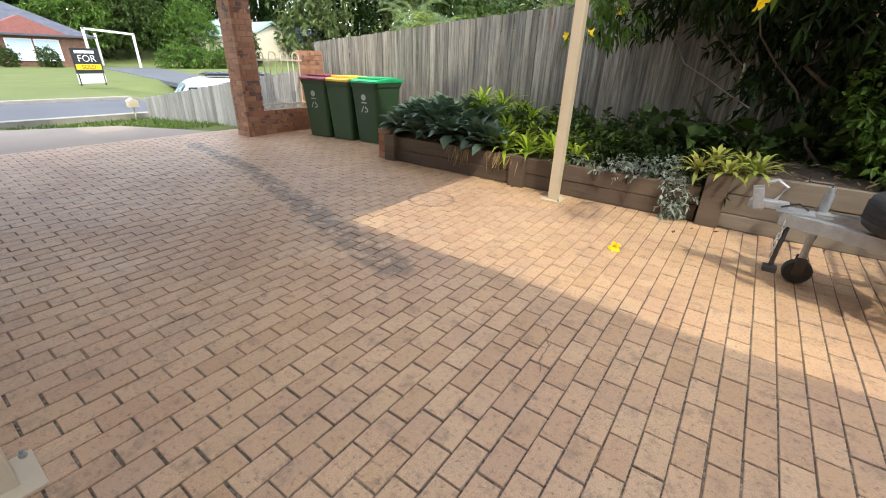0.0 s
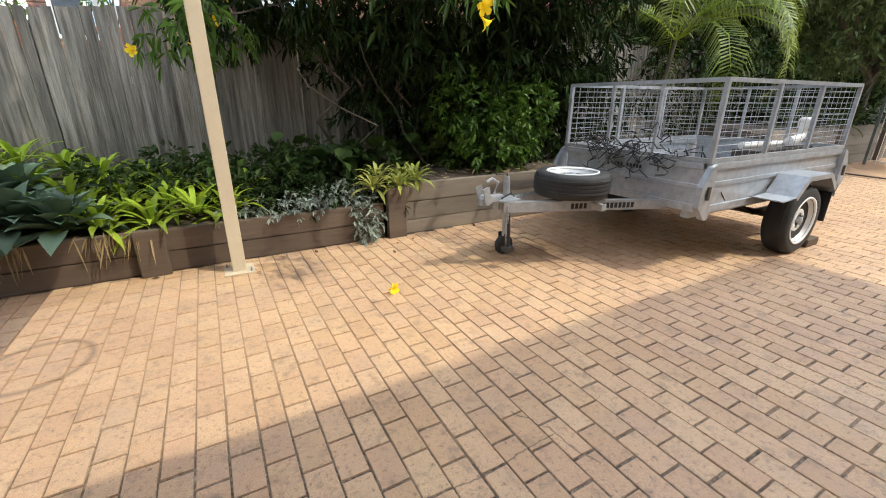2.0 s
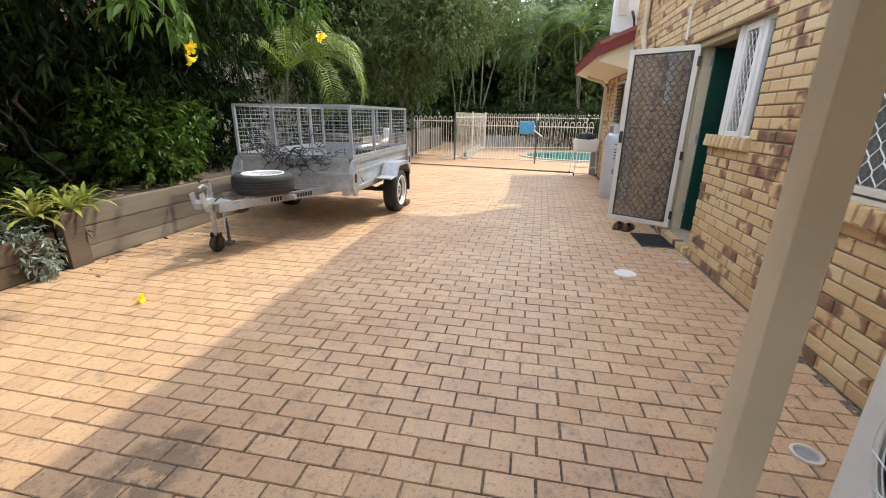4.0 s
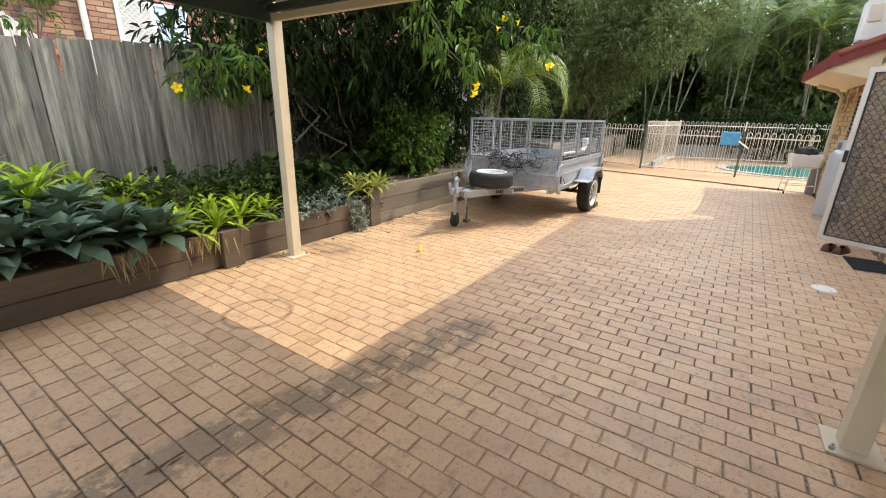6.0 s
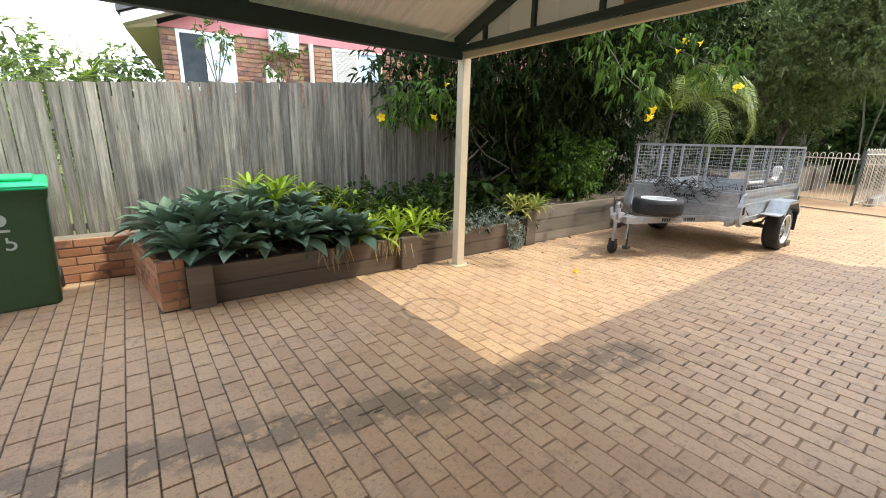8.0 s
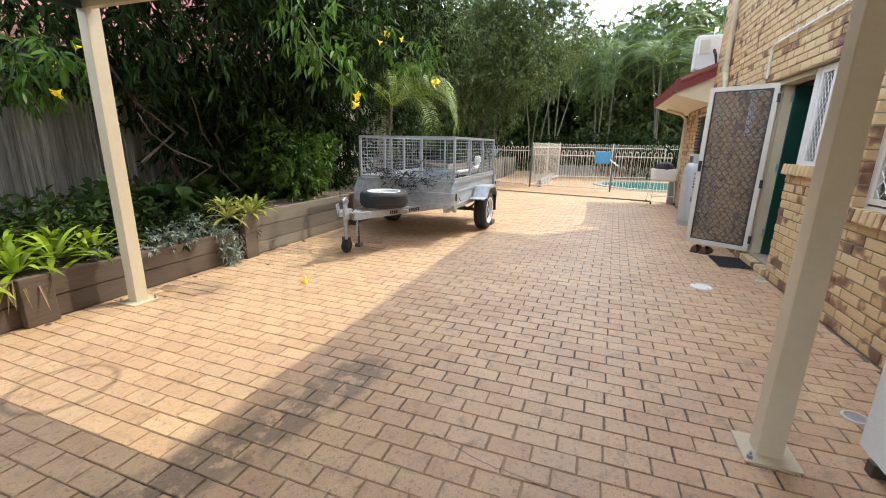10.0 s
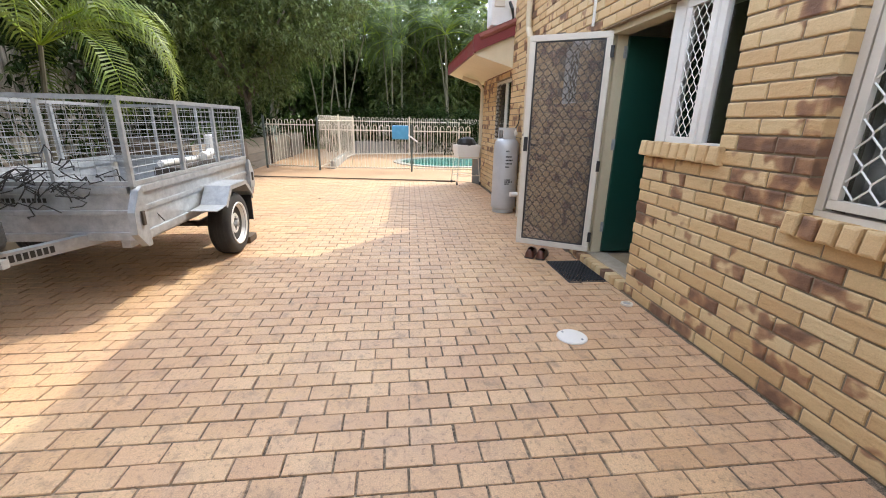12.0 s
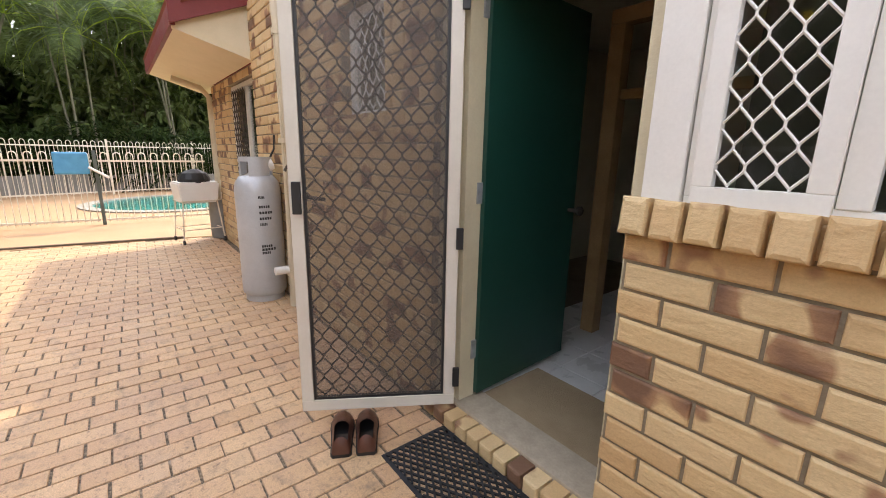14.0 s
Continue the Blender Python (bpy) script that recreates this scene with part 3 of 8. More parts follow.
# ---------------------------------------------------------------- carport
CP_X, CP_Y0, CP_Y1, CP_Z, CP_W = -1.10, 0.42, 4.86, 2.28, -7.3
CP_MID = (CP_Y0 + CP_Y1) / 2
PITCH = math.tan(radians(20))


def post(x, y, yaw=0):
    t = thing("carport_post", "cream square steel post on a bolted base plate", "post", "carport posts", at=pose(x, y, 0, 0, 0, yaw))
    bm = box(B(), -0.05, 0.05, -0.05, 0.05, 0.006, CP_Z + 0.13, 0.006)
    part("post", bm, CREAM_STEEL, t)
    bm = box(B(), -0.11, 0.11, -0.11, 0.11, 0, 0.012, 0.003)
    part("base_plate", bm, CREAM_STEEL, t)
    for sx in (-0.085, 0.085):
        bm = B()
        rod(bm, (sx, -sx, 0.01), (sx, -sx, 0.03), 0.012, 6)
        rod(bm, (sx, -sx, 0.02), (sx, -sx, 0.045), 0.006, 6)
        part("bolt", bm, GALV, t)
    return t


post(CP_X + 0.05, CP_Y1)
post(CP_X - 0.13, CP_Y0)
cp = thing("carport_roof", "gabled carport roof of white corrugated sheet on dark green steel", "carport", kind="structure")
for y in (CP_Y0, CP_Y1):
    bm = box(B(), CP_W, CP_X - 0.012, y - 0.04, y + 0.04, CP_Z - 0.04, CP_Z + 0.11, 0.004)
    part("beam", bm, GREEN_STEEL, cp)
bm = box(B(), CP_X + 0.0, CP_X + 0.05, CP_Y0 - 0.05, CP_Y1 - 0.055, CP_Z - 0.03, CP_Z + 0.03, 0.004)
part("gable_tie", bm, CREAM_STEEL, cp, "cream steel tie beam")
bm = box(B(), CP_X - 0.05, CP_X - 0.002, CP_Y0 + 0.05, CP_Y1 - 0.055, CP_Z + 0.03, CP_Z + 0.09)
part("gable_plate", bm, GREEN_STEEL, cp)
for x in (CP_X - 0.06, CP_X - 2.1, CP_X - 4.1, CP_X - 6.1):
    for s in (0, 1):
        ya = (CP_Y0, CP_Y1)[s]
        bm = bar(B(), (x, ya, CP_Z + 0.11), (x, CP_MID, CP_Z + 0.11 + (CP_Y1 - CP_MID) * PITCH), 0.05, 0.11)
        part("rafter", bm, GREEN_STEEL, cp)
for k in (0.33, 0.66, 0.98):
    for s in (-1, 1):
        y = CP_MID + s * (CP_Y1 - CP_MID) * (1 - k)
        z = CP_Z + 0.20 + (CP_Y1 - CP_MID) * PITCH * k
        bm = box(B(), CP_W, CP_X, y - 0.025, y + 0.025, z - 0.05, z + 0.0)
        part("purlin", bm, GREEN_STEEL, cp)
for s in (-1, 1):
    bm = B()
    n = 230
    rows_ = []
    for i in range(n):
        x = CP_W - 0.1 + (CP_X + 0.02 - CP_W + 0.1) * i / (n - 1)
        dz = 0.012 * math.sin(x * 2 * math.pi / 0.076)
        yo, yi = CP_MID + s * (CP_Y1 - CP_MID + 0.12), CP_MID
        zo = CP_Z + 0.185 - 0.12 * PITCH
        zi = CP_Z + 0.185 + (CP_Y1 - CP_MID) * PITCH
        rows_.append([bm.verts.new(p) for p in ((x, yo, zo + dz), (x, yi, zi + dz), (x, yo, zo + dz + 0.004), (x, yi, zi + dz + 0.004))])
    for u, v in zip(rows_, rows_[1:]):
        bm.faces.new((u[0], u[1], v[1], v[0]))
        bm.faces.new((u[2], v[2], v[3], u[3]))
    part("roof_sheet", bm, WHITE_SHEET, cp)
# gable infill: white boards between dark green battens
RAW_TIMBER = M("bare brown timber", (0.16, 0.075, 0.035), (0.26, 0.13, 0.065), 0.7, stretch=(1, 1, 0.2))
n = 15
for i in range(n):
    y0 = CP_Y0 + 0.15 + (CP_Y1 - CP_Y0 - 0.3) * i / n
    y1 = y0 + (CP_Y1 - CP_Y0 - 0.3) / n - 0.006
    top = lambda y: CP_Z + 0.14 + (CP_Y1 - CP_MID - abs(y - CP_MID)) * PITCH
    bm = prism(B(), [(y0, CP_Z + 0.03), (y1, CP_Z + 0.03), (y1, top(y1)), (y0, top(y0))], "x", CP_X - 0.025, CP_X - 0.004)
    part("gable_board", bm, RAW_TIMBER if 2.35 < y0 < 3.05 else WHITE_PAINT, cp, "bare brown timber board" if 2.35 < y0 < 3.05 else "")
for y in (4.45, 3.85, 3.2, 2.64, 2.0, 1.4, 0.8):
    bm = box(B(), CP_X - 0.06, CP_X - 0.027, y - 0.02, y + 0.02, CP_Z + 0.09, CP_Z + 0.10 + (CP_Y1 - CP_MID - abs(y - CP_MID)) * PITCH)
    part("batten", bm, GREEN_STEEL, cp)

# ---------------------------------------------------------------- paling fence at the side boundary
FENCE_Y = 6.75


def fence_top(x):
    return 1.63 + (x + 7.4) * 0.0885 if x < -0.5 else 2.24


fence = thing("fence", "weathered grey timber paling fence with gaps between boards", "fence", kind="structure")
x = -7.35
pal = []
while x < 10.5:
    w = rng.uniform(0.072, 0.102)
    pal.append((x, w))
    x += w + rng.choice((0.004, 0.005, 0.007, 0.010, 0.016, 0.005, 0.008))
for x, w in pal:
    h = fence_top(x) + rng.uniform(-0.008, 0.008)
    lean = rng.uniform(-0.006, 0.006)
    y = FENCE_Y + rng.uniform(-0.014, 0.006)
    bm = B()
    prism(bm, [(x, 0.0), (x + w, 0.0), (x + w + lean, h - 0.004), (x + lean, h)], "y", y - 0.008, y + 0.008)
    part("paling", bm, PALING, fence)
for z in (0.45, 1.45):
    part("rail", box(B(), -7.3, 10.4, FENCE_Y + 0.012, FENCE_Y + 0.05, z, z + 0.07), PALING, fence)
for x in (-7.2, -4.8, -2.4, 0.0, 2.4, 4.8, 7.2):
    part("fence_post", box(B(), x, x + 0.1, FENCE_Y + 0.05, FENCE_Y + 0.14, 0, fence_top(x) - 0.1, 0.005), PALING, fence)

# ---------------------------------------------------------------- raised garden bed
BED_Y = 5.10
bed = thing("retaining_wall", "low retaining wall of dark stacked timber sleepers", "retaining wall", kind="structure")
X_SPLIT = 0.36
for x0, x1, z0, z1, mt in ((-3.74, -1.62, 0.0, 0.165, SLEEPER), (-3.74, -1.62, 0.17, 0.345, SLEEPER), (-1.60, 0.30, 0.0, 0.165, SLEEPER), (-1.60, 0.30, 0.17, 0.345, SLEEPER),
                           (0.36, 2.7, 0.0, 0.14, SLEEPER_PALE), (0.36, 2.7, 0.145, 0.33, SLEEPER_PALE), (0.36, 2.7, 0.335, 0.52, SLEEPER_PALE),
                           (2.71, 5.1, 0.0, 0.16, SLEEPER_PALE), (2.71, 5.1, 0.165, 0.34, SLEEPER_PALE), (2.71, 5.1, 0.345, 0.53, SLEEPER_PALE),
                           (5.11, 7.5, 0.0, 0.16, SLEEPER_PALE), (5.11, 7.5, 0.165, 0.34, SLEEPER_PALE), (5.11, 7.5, 0.345, 0.55, SLEEPER_PALE),
                           *[(a_, b_, k * 0.205, k * 0.205 + 0.2, SLEEPER_PALE) for a_, b_ in ((7.51, 10.2), (10.21, 12.6), (12.61, 15.0), (15.01, 17.4)) for k in range(4)]):
    dy = rng.uniform(-0.006, 0.006)
    part("sleeper", box(B(), x0, x1, BED_Y + dy, BED_Y + 0.075 + dy, z0, z1, 0.008), mt, bed)
for x, w, h in ((-3.775, 0.19, 0.37), (-1.72, 0.2, 0.37), (0.32, 0.19, 0.50), (2.62, 0.18, 0.52), (5.05, 0.18, 0.55), (7.45, 0.18, 0.6), (10.15, 0.18, 0.83), (12.55, 0.18, 0.83), (14.95, 0.18, 0.83)):
    part("sleeper_post", box(B(), x, x + w, BED_Y - 0.075, BED_Y - 0.008, 0, h, 0.008), SLEEPER, bed)
bm = B()
bmesh.ops.create_grid(bm, x_segments=200, y_segments=14, size=0.5)
for v in bm.verts:
    x = -3.8 + (v.co.x + 0.5) * 21.2
    y = BED_Y + 0.06 + (v.co.y + 0.5) * (FENCE_Y - 0.02 - BED_Y - 0.06)
    base = 0.30 if x < X_SPLIT else 0.47 if x < 7.5 else 0.74
    v.co = (x, y, base + 0.03 * noise.noise((x * 3, y * 3, 0)) + 0.18 * (y - BED_Y) / 1.6)
tagged(part("soil", bm, SOIL), "dark bark mulch in the raised garden bed", "soil", kind="structure")
# brick return at the bed's end and low brick wall behind the bins
end = tagged(part("wall_bed_end", box(B(), -3.96, -3.77, BED_Y + 0.015, FENCE_Y - 0.06, 0, 0.40), MORTAR), "low orange brick end wall of the garden bed", "wall", kind="structure")
bins_wall = tagged(part("wall_bins", box(B(), -7.0, -3.95, 6.42, 6.70, 0, 0.42), MORTAR), "low orange brick wall below the fence", "wall", kind="structure")

# front pillar, low wall and gate fence
PILLAR = (-7.16, -6.78, 4.68, 5.04)
pil = tagged(part("pillar", box(B(), PILLAR[0] + 0.01, PILLAR[1] - 0.01, PILLAR[2] + 0.01, PILLAR[3] - 0.01, 0, 2.6), MORTAR), "square orange brick carport pillar", "pillar", kind="structure")
lowfront = tagged(part("wall_front", box(B(), -7.04, -6.82, 5.04, 6.10, 0, 0.42), MORTAR), "low orange brick front wall", "wall", kind="structure")
pier = tagged(part("pier", box(B(), -7.09, -6.75, 6.08, 6.42, 0, 1.44), MORTAR), "orange brick pier beside the fence", "pillar", kind="structure")

# ---------------------------------------------------------------- doors and windows
def diamond_grille(bm, x0, x1, z0, z1, y, w, h, r, axis="x"):
    """A security grille of crossing bars that meet in small flats, in the wall's plane."""
    nx, nz = max(1, round((x1 - x0) / w)), max(1, round((z1 - z0) / h))
    w, h = (x1 - x0) / nx, (z1 - z0) / nz
    P = (lambda u, v: (u, y, v)) if axis == "x" else (lambda u, v: (y, u, v))
    for i in range(nx):
        for j in range(nz):
            a, b = x0 + i * w, z0 + j * h
            m, n = a + w / 2, b + h / 2
            for s, t in (((a, n - h * 0.075), (a, n + h * 0.075)), ((a, n + h * 0.075), (m, b + h * 0.94)), ((a, n - h * 0.075), (m, b + h * 0.06)),
                         ((m, b + h * 0.94), (a + w, n + h * 0.075)), ((m, b + h * 0.06), (a + w, n - h * 0.075)), ((m, b + h * 0.94), (m, b + h * 1.0)), ((m, b), (m, b + h * 0.06))):
                p, q = Vector(P(*s)), Vector(P(*t))
                rod(bm, p, q, r, 4)
    return bm


def frame_rect(bm, x0, x1, z0, z1, y0, y1, w, bevel=0.003):
    box(bm, x0, x1, y0, y1, z0, z0 + w, bevel)
    box(bm, x0, x1, y0, y1, z1 - w, z1, bevel)
    box(bm, x0, x0 + w, y0, y1, z0 + w, z1 - w, bevel)
    box(bm, x1 - w, x1, y0, y1, z0 + w, z1 - w, bevel)
    return bm


WY = HOUSE_Y - 0.07      # plane of the window frames


def pane(x0, x1, z0, z1, y, parent):
    ob = part("pane", box(B(), x0, x1, y - 0.003, y + 0.003, z0, z1), GLASS, parent)
    ob.visible_shadow = False
    return ob


# large sliding window with a white grille
w1 = thing("window_1", "white aluminium sliding window with a diamond security grille", "window", kind="structure")
part("window_frame", frame_rect(B(), -1.15, 0.74, 0.93, 2.25, WY - 0.05, WY, 0.04), OFFWHITE, w1)
part("sash", frame_rect(B(), -0.22, 0.685, 0.985, 2.195, WY - 0.03, WY + 0.008, 0.042), OFFWHITE, w1)
part("mullion", box(B(), -0.27, -0.222, WY - 0.045, WY - 0.004, 0.985, 2.195, 0.003), WHITE_PAINT, w1)
part("security_grille", diamond_grille(B(), -0.175, 0.64, 1.03, 2.15, WY, 0.10, 0.135, 0.0046), WHITE_PAINT, w1, "white diamond security grille")
pane(-0.175, 0.64, 1.03, 2.15, WY - 0.022, w1)
pane(-1.095, -0.27, 0.985, 2.195, WY - 0.03, w1)
part("blind", box(B(), -1.09, 0.68, WY - 0.16, WY - 0.15, 0.99, 2.19), M("grey blind", (0.20, 0.19, 0.18), (0.27, 0.26, 0.25), 0.8, scale=2), w1)

# small window beside the door
w2 = thing("window_2", "white framed casement window with a diamond grille beside the door", "window", kind="structure")
part("window_frame", frame_rect(B(), 1.32, 1.93, 1.19, 2.14, WY - 0.05, WY - 0.005, 0.04), WHITE_PAINT, w2)
part("sash", frame_rect(B(), 1.62, 1.91, 1.21, 2.12, WY - 0.02, WY + 0.012, 0.05), WHITE_PAINT, w2)
part("security_grille", diamond_grille(B(), 1.67, 1.86, 1.26, 2.07, WY, 0.066, 0.105, 0.0036), WHITE_PAINT, w2, "white diamond security grille")
part("mullion", box(B(), 1.56, 1.618, WY - 0.045, WY - 0.002, 1.23, 2.10, 0.003), WHITE_PAINT, w2)
part("jamb_panel", box(B(), 1.935, 2.043, WY - 0.10, WY + 0.005, 1.19, 2.14, 0.004), WHITE_PAINT, w2)
pane(1.67, 1.86, 1.26, 2.07, WY - 0.015, w2)
pane(1.36, 1.56, 1.23, 2.10, WY - 0.03, w2)
# dark sheet behind the panes, coloured as the shade of the room
part("dark_backing", box(B(), 1.24, 1.9, WY - 0.32, WY - 0.30, 1.2, 2.1), M("dark olive backing", (0.045, 0.038, 0.022), (0.06, 0.05, 0.03), 0.7), w2)

# narrow window further along
w3 = thing("window_3", "narrow white window with a diamond grille in the brick wall", "window", kind="structure")
part("window_frame", frame_rect(B(), 3.42, 3.95, 1.52, 2.14, WY - 0.05, WY, 0.045), WHITE_PAINT, w3)
part("security_grille", diamond_grille(B(), 3.465, 3.905, 1.565, 2.095, WY - 0.01, 0.09, 0.12, 0.005), WHITE_PAINT, w3)
pane(3.465, 3.905, 1.565, 2.095, WY - 0.03, w3)
part("window_sill", box(B(), 3.37, 4.0, HOUSE_Y - 0.1, HOUSE_Y + 0.04, 1.44, 1.515, 0.006), BRICKS, w3)

# wing window
w4 = thing("window_4", "wing window with a dark diamond grille", "window", kind="structure")
part("window_frame", frame_rect(B(), 6.05, 7.25, 1.0, 2.05, LOW_Y - 0.09, LOW_Y - 0.04, 0.05), OFFWHITE, w4)
part("mullion", box(B(), 6.55, 6.60, LOW_Y - 0.085, LOW_Y - 0.04, 1.05, 2.0), OFFWHITE, w4)
part("security_grille", diamond_grille(B(), 6.6, 7.2, 1.05, 2.0, LOW_Y - 0.03, 0.10, 0.13, 0.005), DARK_METAL, w4, "dark diamond security grille")
pane(6.1, 7.2, 1.05, 2.0, LOW_Y - 0.07, w4)
part("blind", box(B(), 6.06, 7.24, LOW_Y - 0.16, LOW_Y - 0.15, 1.01, 2.04), M("dark brown blind", (0.05, 0.043, 0.034), (0.08, 0.07, 0.056), 0.8), w4)

# door frame, green door, threshold
d1 = thing("door_1", "dark green timber door standing open in a cream frame", "door", kind="structure")
DX0, DX1, DZ = 2.047, 2.98, 2.14
bm = box(B(), DX1 - 0.075, DX1, HOUSE_Y - 0.20, HOUSE_Y - 0.035, 0.08, DZ, 0.004)
box(bm, DX1 - 0.11, DX1 - 0.075, HOUSE_Y - 0.20, HOUSE_Y - 0.10, 0.08, DZ - 0.05, 0.003)
box(bm, DX0, DX0 + 0.04, HOUSE_Y - 0.20, HOUSE_Y - 0.09, 0.08, DZ, 0.004)
box(bm, DX0 + 0.04, DX1 - 0.075, HOUSE_Y - 0.20, HOUSE_Y - 0.05, DZ - 0.05, DZ, 0.004)
part("door_frame", bm, M("cream door frame", (0.55, 0.48, 0.33), (0.61, 0.54, 0.38), 0.5, contrast=0.08), d1)
part("threshold", box(B(), DX0, DX1, HOUSE_Y - 0.26, HOUSE_Y - 0.075, 0.03, 0.085, 0.006), M("worn threshold paint", (0.36, 0.30, 0.22), (0.46, 0.39, 0.30), 0.6, scale=14), d1)
leaf = new("door_leaf")
leaf.parent = d1
leaf.matrix_basis = Matrix.Translation((DX1 - 0.115, HOUSE_Y - 0.20, 0)) @ Matrix.Rotation(math.pi + radians(93), 4, "Z")
bm = box(B(), 0, 0.78, -0.02, 0.02, 0.10, 2.08, 0.003)
door_slab = part("slab", bm, GREEN_DOOR, leaf)
bm = B()
rod(bm, (0.72, -0.02, 1.02), (0.72, -0.075, 1.02), 0.012, 10)
lathe(bm, [(0.012, 0), (0.026, 0.01), (0.028, 0.03), (0.015, 0.04), (0.0, 0.041)], 14, Matrix.Translation((0.72, -0.07, 1.02)) @ Matrix.Rotation(radians(90), 4, "X"))
part("door_knob", bm, DARK_METAL, leaf)
for z in (0.35, 1.15, 1.95):
    part("hinge", box(B(), DX1 - 0.118, DX1 - 0.098, HOUSE_Y - 0.205, HOUSE_Y - 0.17, z - 0.05, z + 0.05, 0.003), GALV, d1)

FLY = bpy.data.materials.new("woven fly mesh")
FLY.use_nodes = True
nt = FLY.node_tree
tr = nt.nodes.new("ShaderNodeBsdfTransparent")
mx = nt.nodes.new("ShaderNodeMixShader")
mx.inputs[0].default_value = 0.42
fb = nt.nodes["Principled BSDF"]
fb.inputs["Base Color"].default_value, fb.inputs["Roughness"].default_value = (0.12, 0.10, 0.088, 1), 0.6
nt.links.new(tr.outputs[0], mx.inputs[1])
nt.links.new(fb.outputs[0], mx.inputs[2])
nt.links.new(mx.outputs[0], nt.nodes["Material Output"].inputs[0])
# open security screen door, hinged on the frame's far side
S0, S1 = Vector((2.865, HOUSE_Y - 0.06, 0)), Vector((3.245, -0.005, 0))
sd = thing("screen_door", "aluminium security screen door standing open with diamond grille and dark fly mesh", "screen door")
way = (S1 - S0).normalized()
sd.matrix_basis = Matrix.Translation(S0) @ Matrix.Rotation(math.atan2(way.y, way.x), 4, "Z")
SW, SZ0, SZ1 = 0.74, 0.095, 2.12
part("door_frame", frame_rect(B(), 0, SW, SZ0, SZ1, -0.016, 0.016, 0.055), OFFWHITE, sd)
part("inner_trim", frame_rect(B(), 0.056, SW - 0.056, SZ0 + 0.056, SZ1 - 0.056, -0.011, 0.009, 0.012, 0.0), BLACK, sd, "black glazing bead")
bm = diamond_grille(B(), 0.068, SW - 0.068, SZ0 + 0.068, SZ1 - 0.068, -0.004, 0.076, 0.105, 0.0043)
part("security_grille", bm, M("grille dark bronze", (0.040, 0.032, 0.026), (0.06, 0.05, 0.042), 0.5), sd)
part("fly_mesh", box(B(), 0.066, SW - 0.066, 0.005, 0.0058, SZ0 + 0.066, SZ1 - 0.066), FLY, sd, "dark woven fly mesh")
bm = box(B(), SW - 0.05, SW - 0.012, -0.03, 0.03, 1.06, 1.20, 0.004)
lock = part("lock", bm, BLACK, sd)
bm = B()
rod(bm, (SW - 0.03, -0.03, 1.13), (SW - 0.03, -0.06, 1.13), 0.008)
rod(bm, (SW - 0.03, -0.06, 1.13), (SW - 0.14, -0.06, 1.115), 0.009)
part("handle", bm, BLACK, lock)
for z in (0.25, 0.95, 1.95):
    part("hinge", box(B(), -0.02, 0.012, 0.016, 0.032, z - 0.05, z + 0.05, 0.003), BLACK, sd)
part("closer_bracket", box(B(), 0.42, 0.50, -0.028, -0.016, SZ1 - 0.02, SZ1 + 0.015, 0.003), DARK_METAL, sd)
# steel lintel over door and small window
tagged(part("trim_lintel", box(B(), 1.12, 3.06, HOUSE_Y - 0.12, HOUSE_Y - 0.006, 2.142, 2.150), M("weathered lintel steel", (0.26, 0.19, 0.12), (0.36, 0.27, 0.18), 0.7)), "thin tan painted steel lintel", "lintel", kind="structure")

# the room behind the door: white tiles, a mat, plain walls
bm = box(B(), 0.9, 4.4, -4.2, HOUSE_Y - 0.25, -0.05, 0.055)
tagged(part("floor_room", bm, MORTAR), "tiled floor inside the doorway", "floor", kind="structure")
room_floor = bpy.data.objects["floor_room"]
for i in range(8):
    for j in range(9):
        ob = new("tile", block_mesh("tile", 0.296, 0.296, 0.01, 0.002, "z", FLOOR_TILE))
        ob.location, ob.parent = (1.15 + i * 0.3, HOUSE_Y - 0.42 - j * 0.3, 0.052), room_floor
bm = box(B(), 0.9, 4.4, -4.3, -4.2, 0, 2.6)
box(bm, 0.8, 0.9, -4.3, HOUSE_Y - 0.25, 0, 2.6)
box(bm, 4.4, 4.5, -4.3, HOUSE_Y - 0.25, 0, 2.6)
tagged(part("wall_room", bm, ROOM), "dim cream room walls", "wall", kind="structure")
tagged(part("ceiling_room", box(B(), 0.9, 4.4, -4.2, HOUSE_Y - 0.25, 2.5, 2.6), ROOM), "plain room ceiling", "ceiling", kind="structure")
part("door_mat", box(B(), 2.1, 2.86, HOUSE_Y - 0.72, HOUSE_Y - 0.27, 0.064, 0.074, 0.004), COIR)
tagged(bpy.data.objects["door_mat"], "flat tan coir mat just inside the door", "mat")
sh = thing("shelf", "timber shelf against the wall inside the doorway", "shelf")
TIMBER = M("varnished timber", (0.30, 0.19, 0.09), (0.40, 0.27, 0.14), 0.5)
for x in (1.25, 2.0):
    part("upright", box(B(), x, x + 0.03, -2.35, -2.0, 0.062, 2.0), TIMBER, sh)
for z in (0.35, 0.85, 1.35, 1.85):
    part("board", box(B(), 1.28, 2.0, -2.35, -2.0, z, z + 0.03), TIMBER, sh)

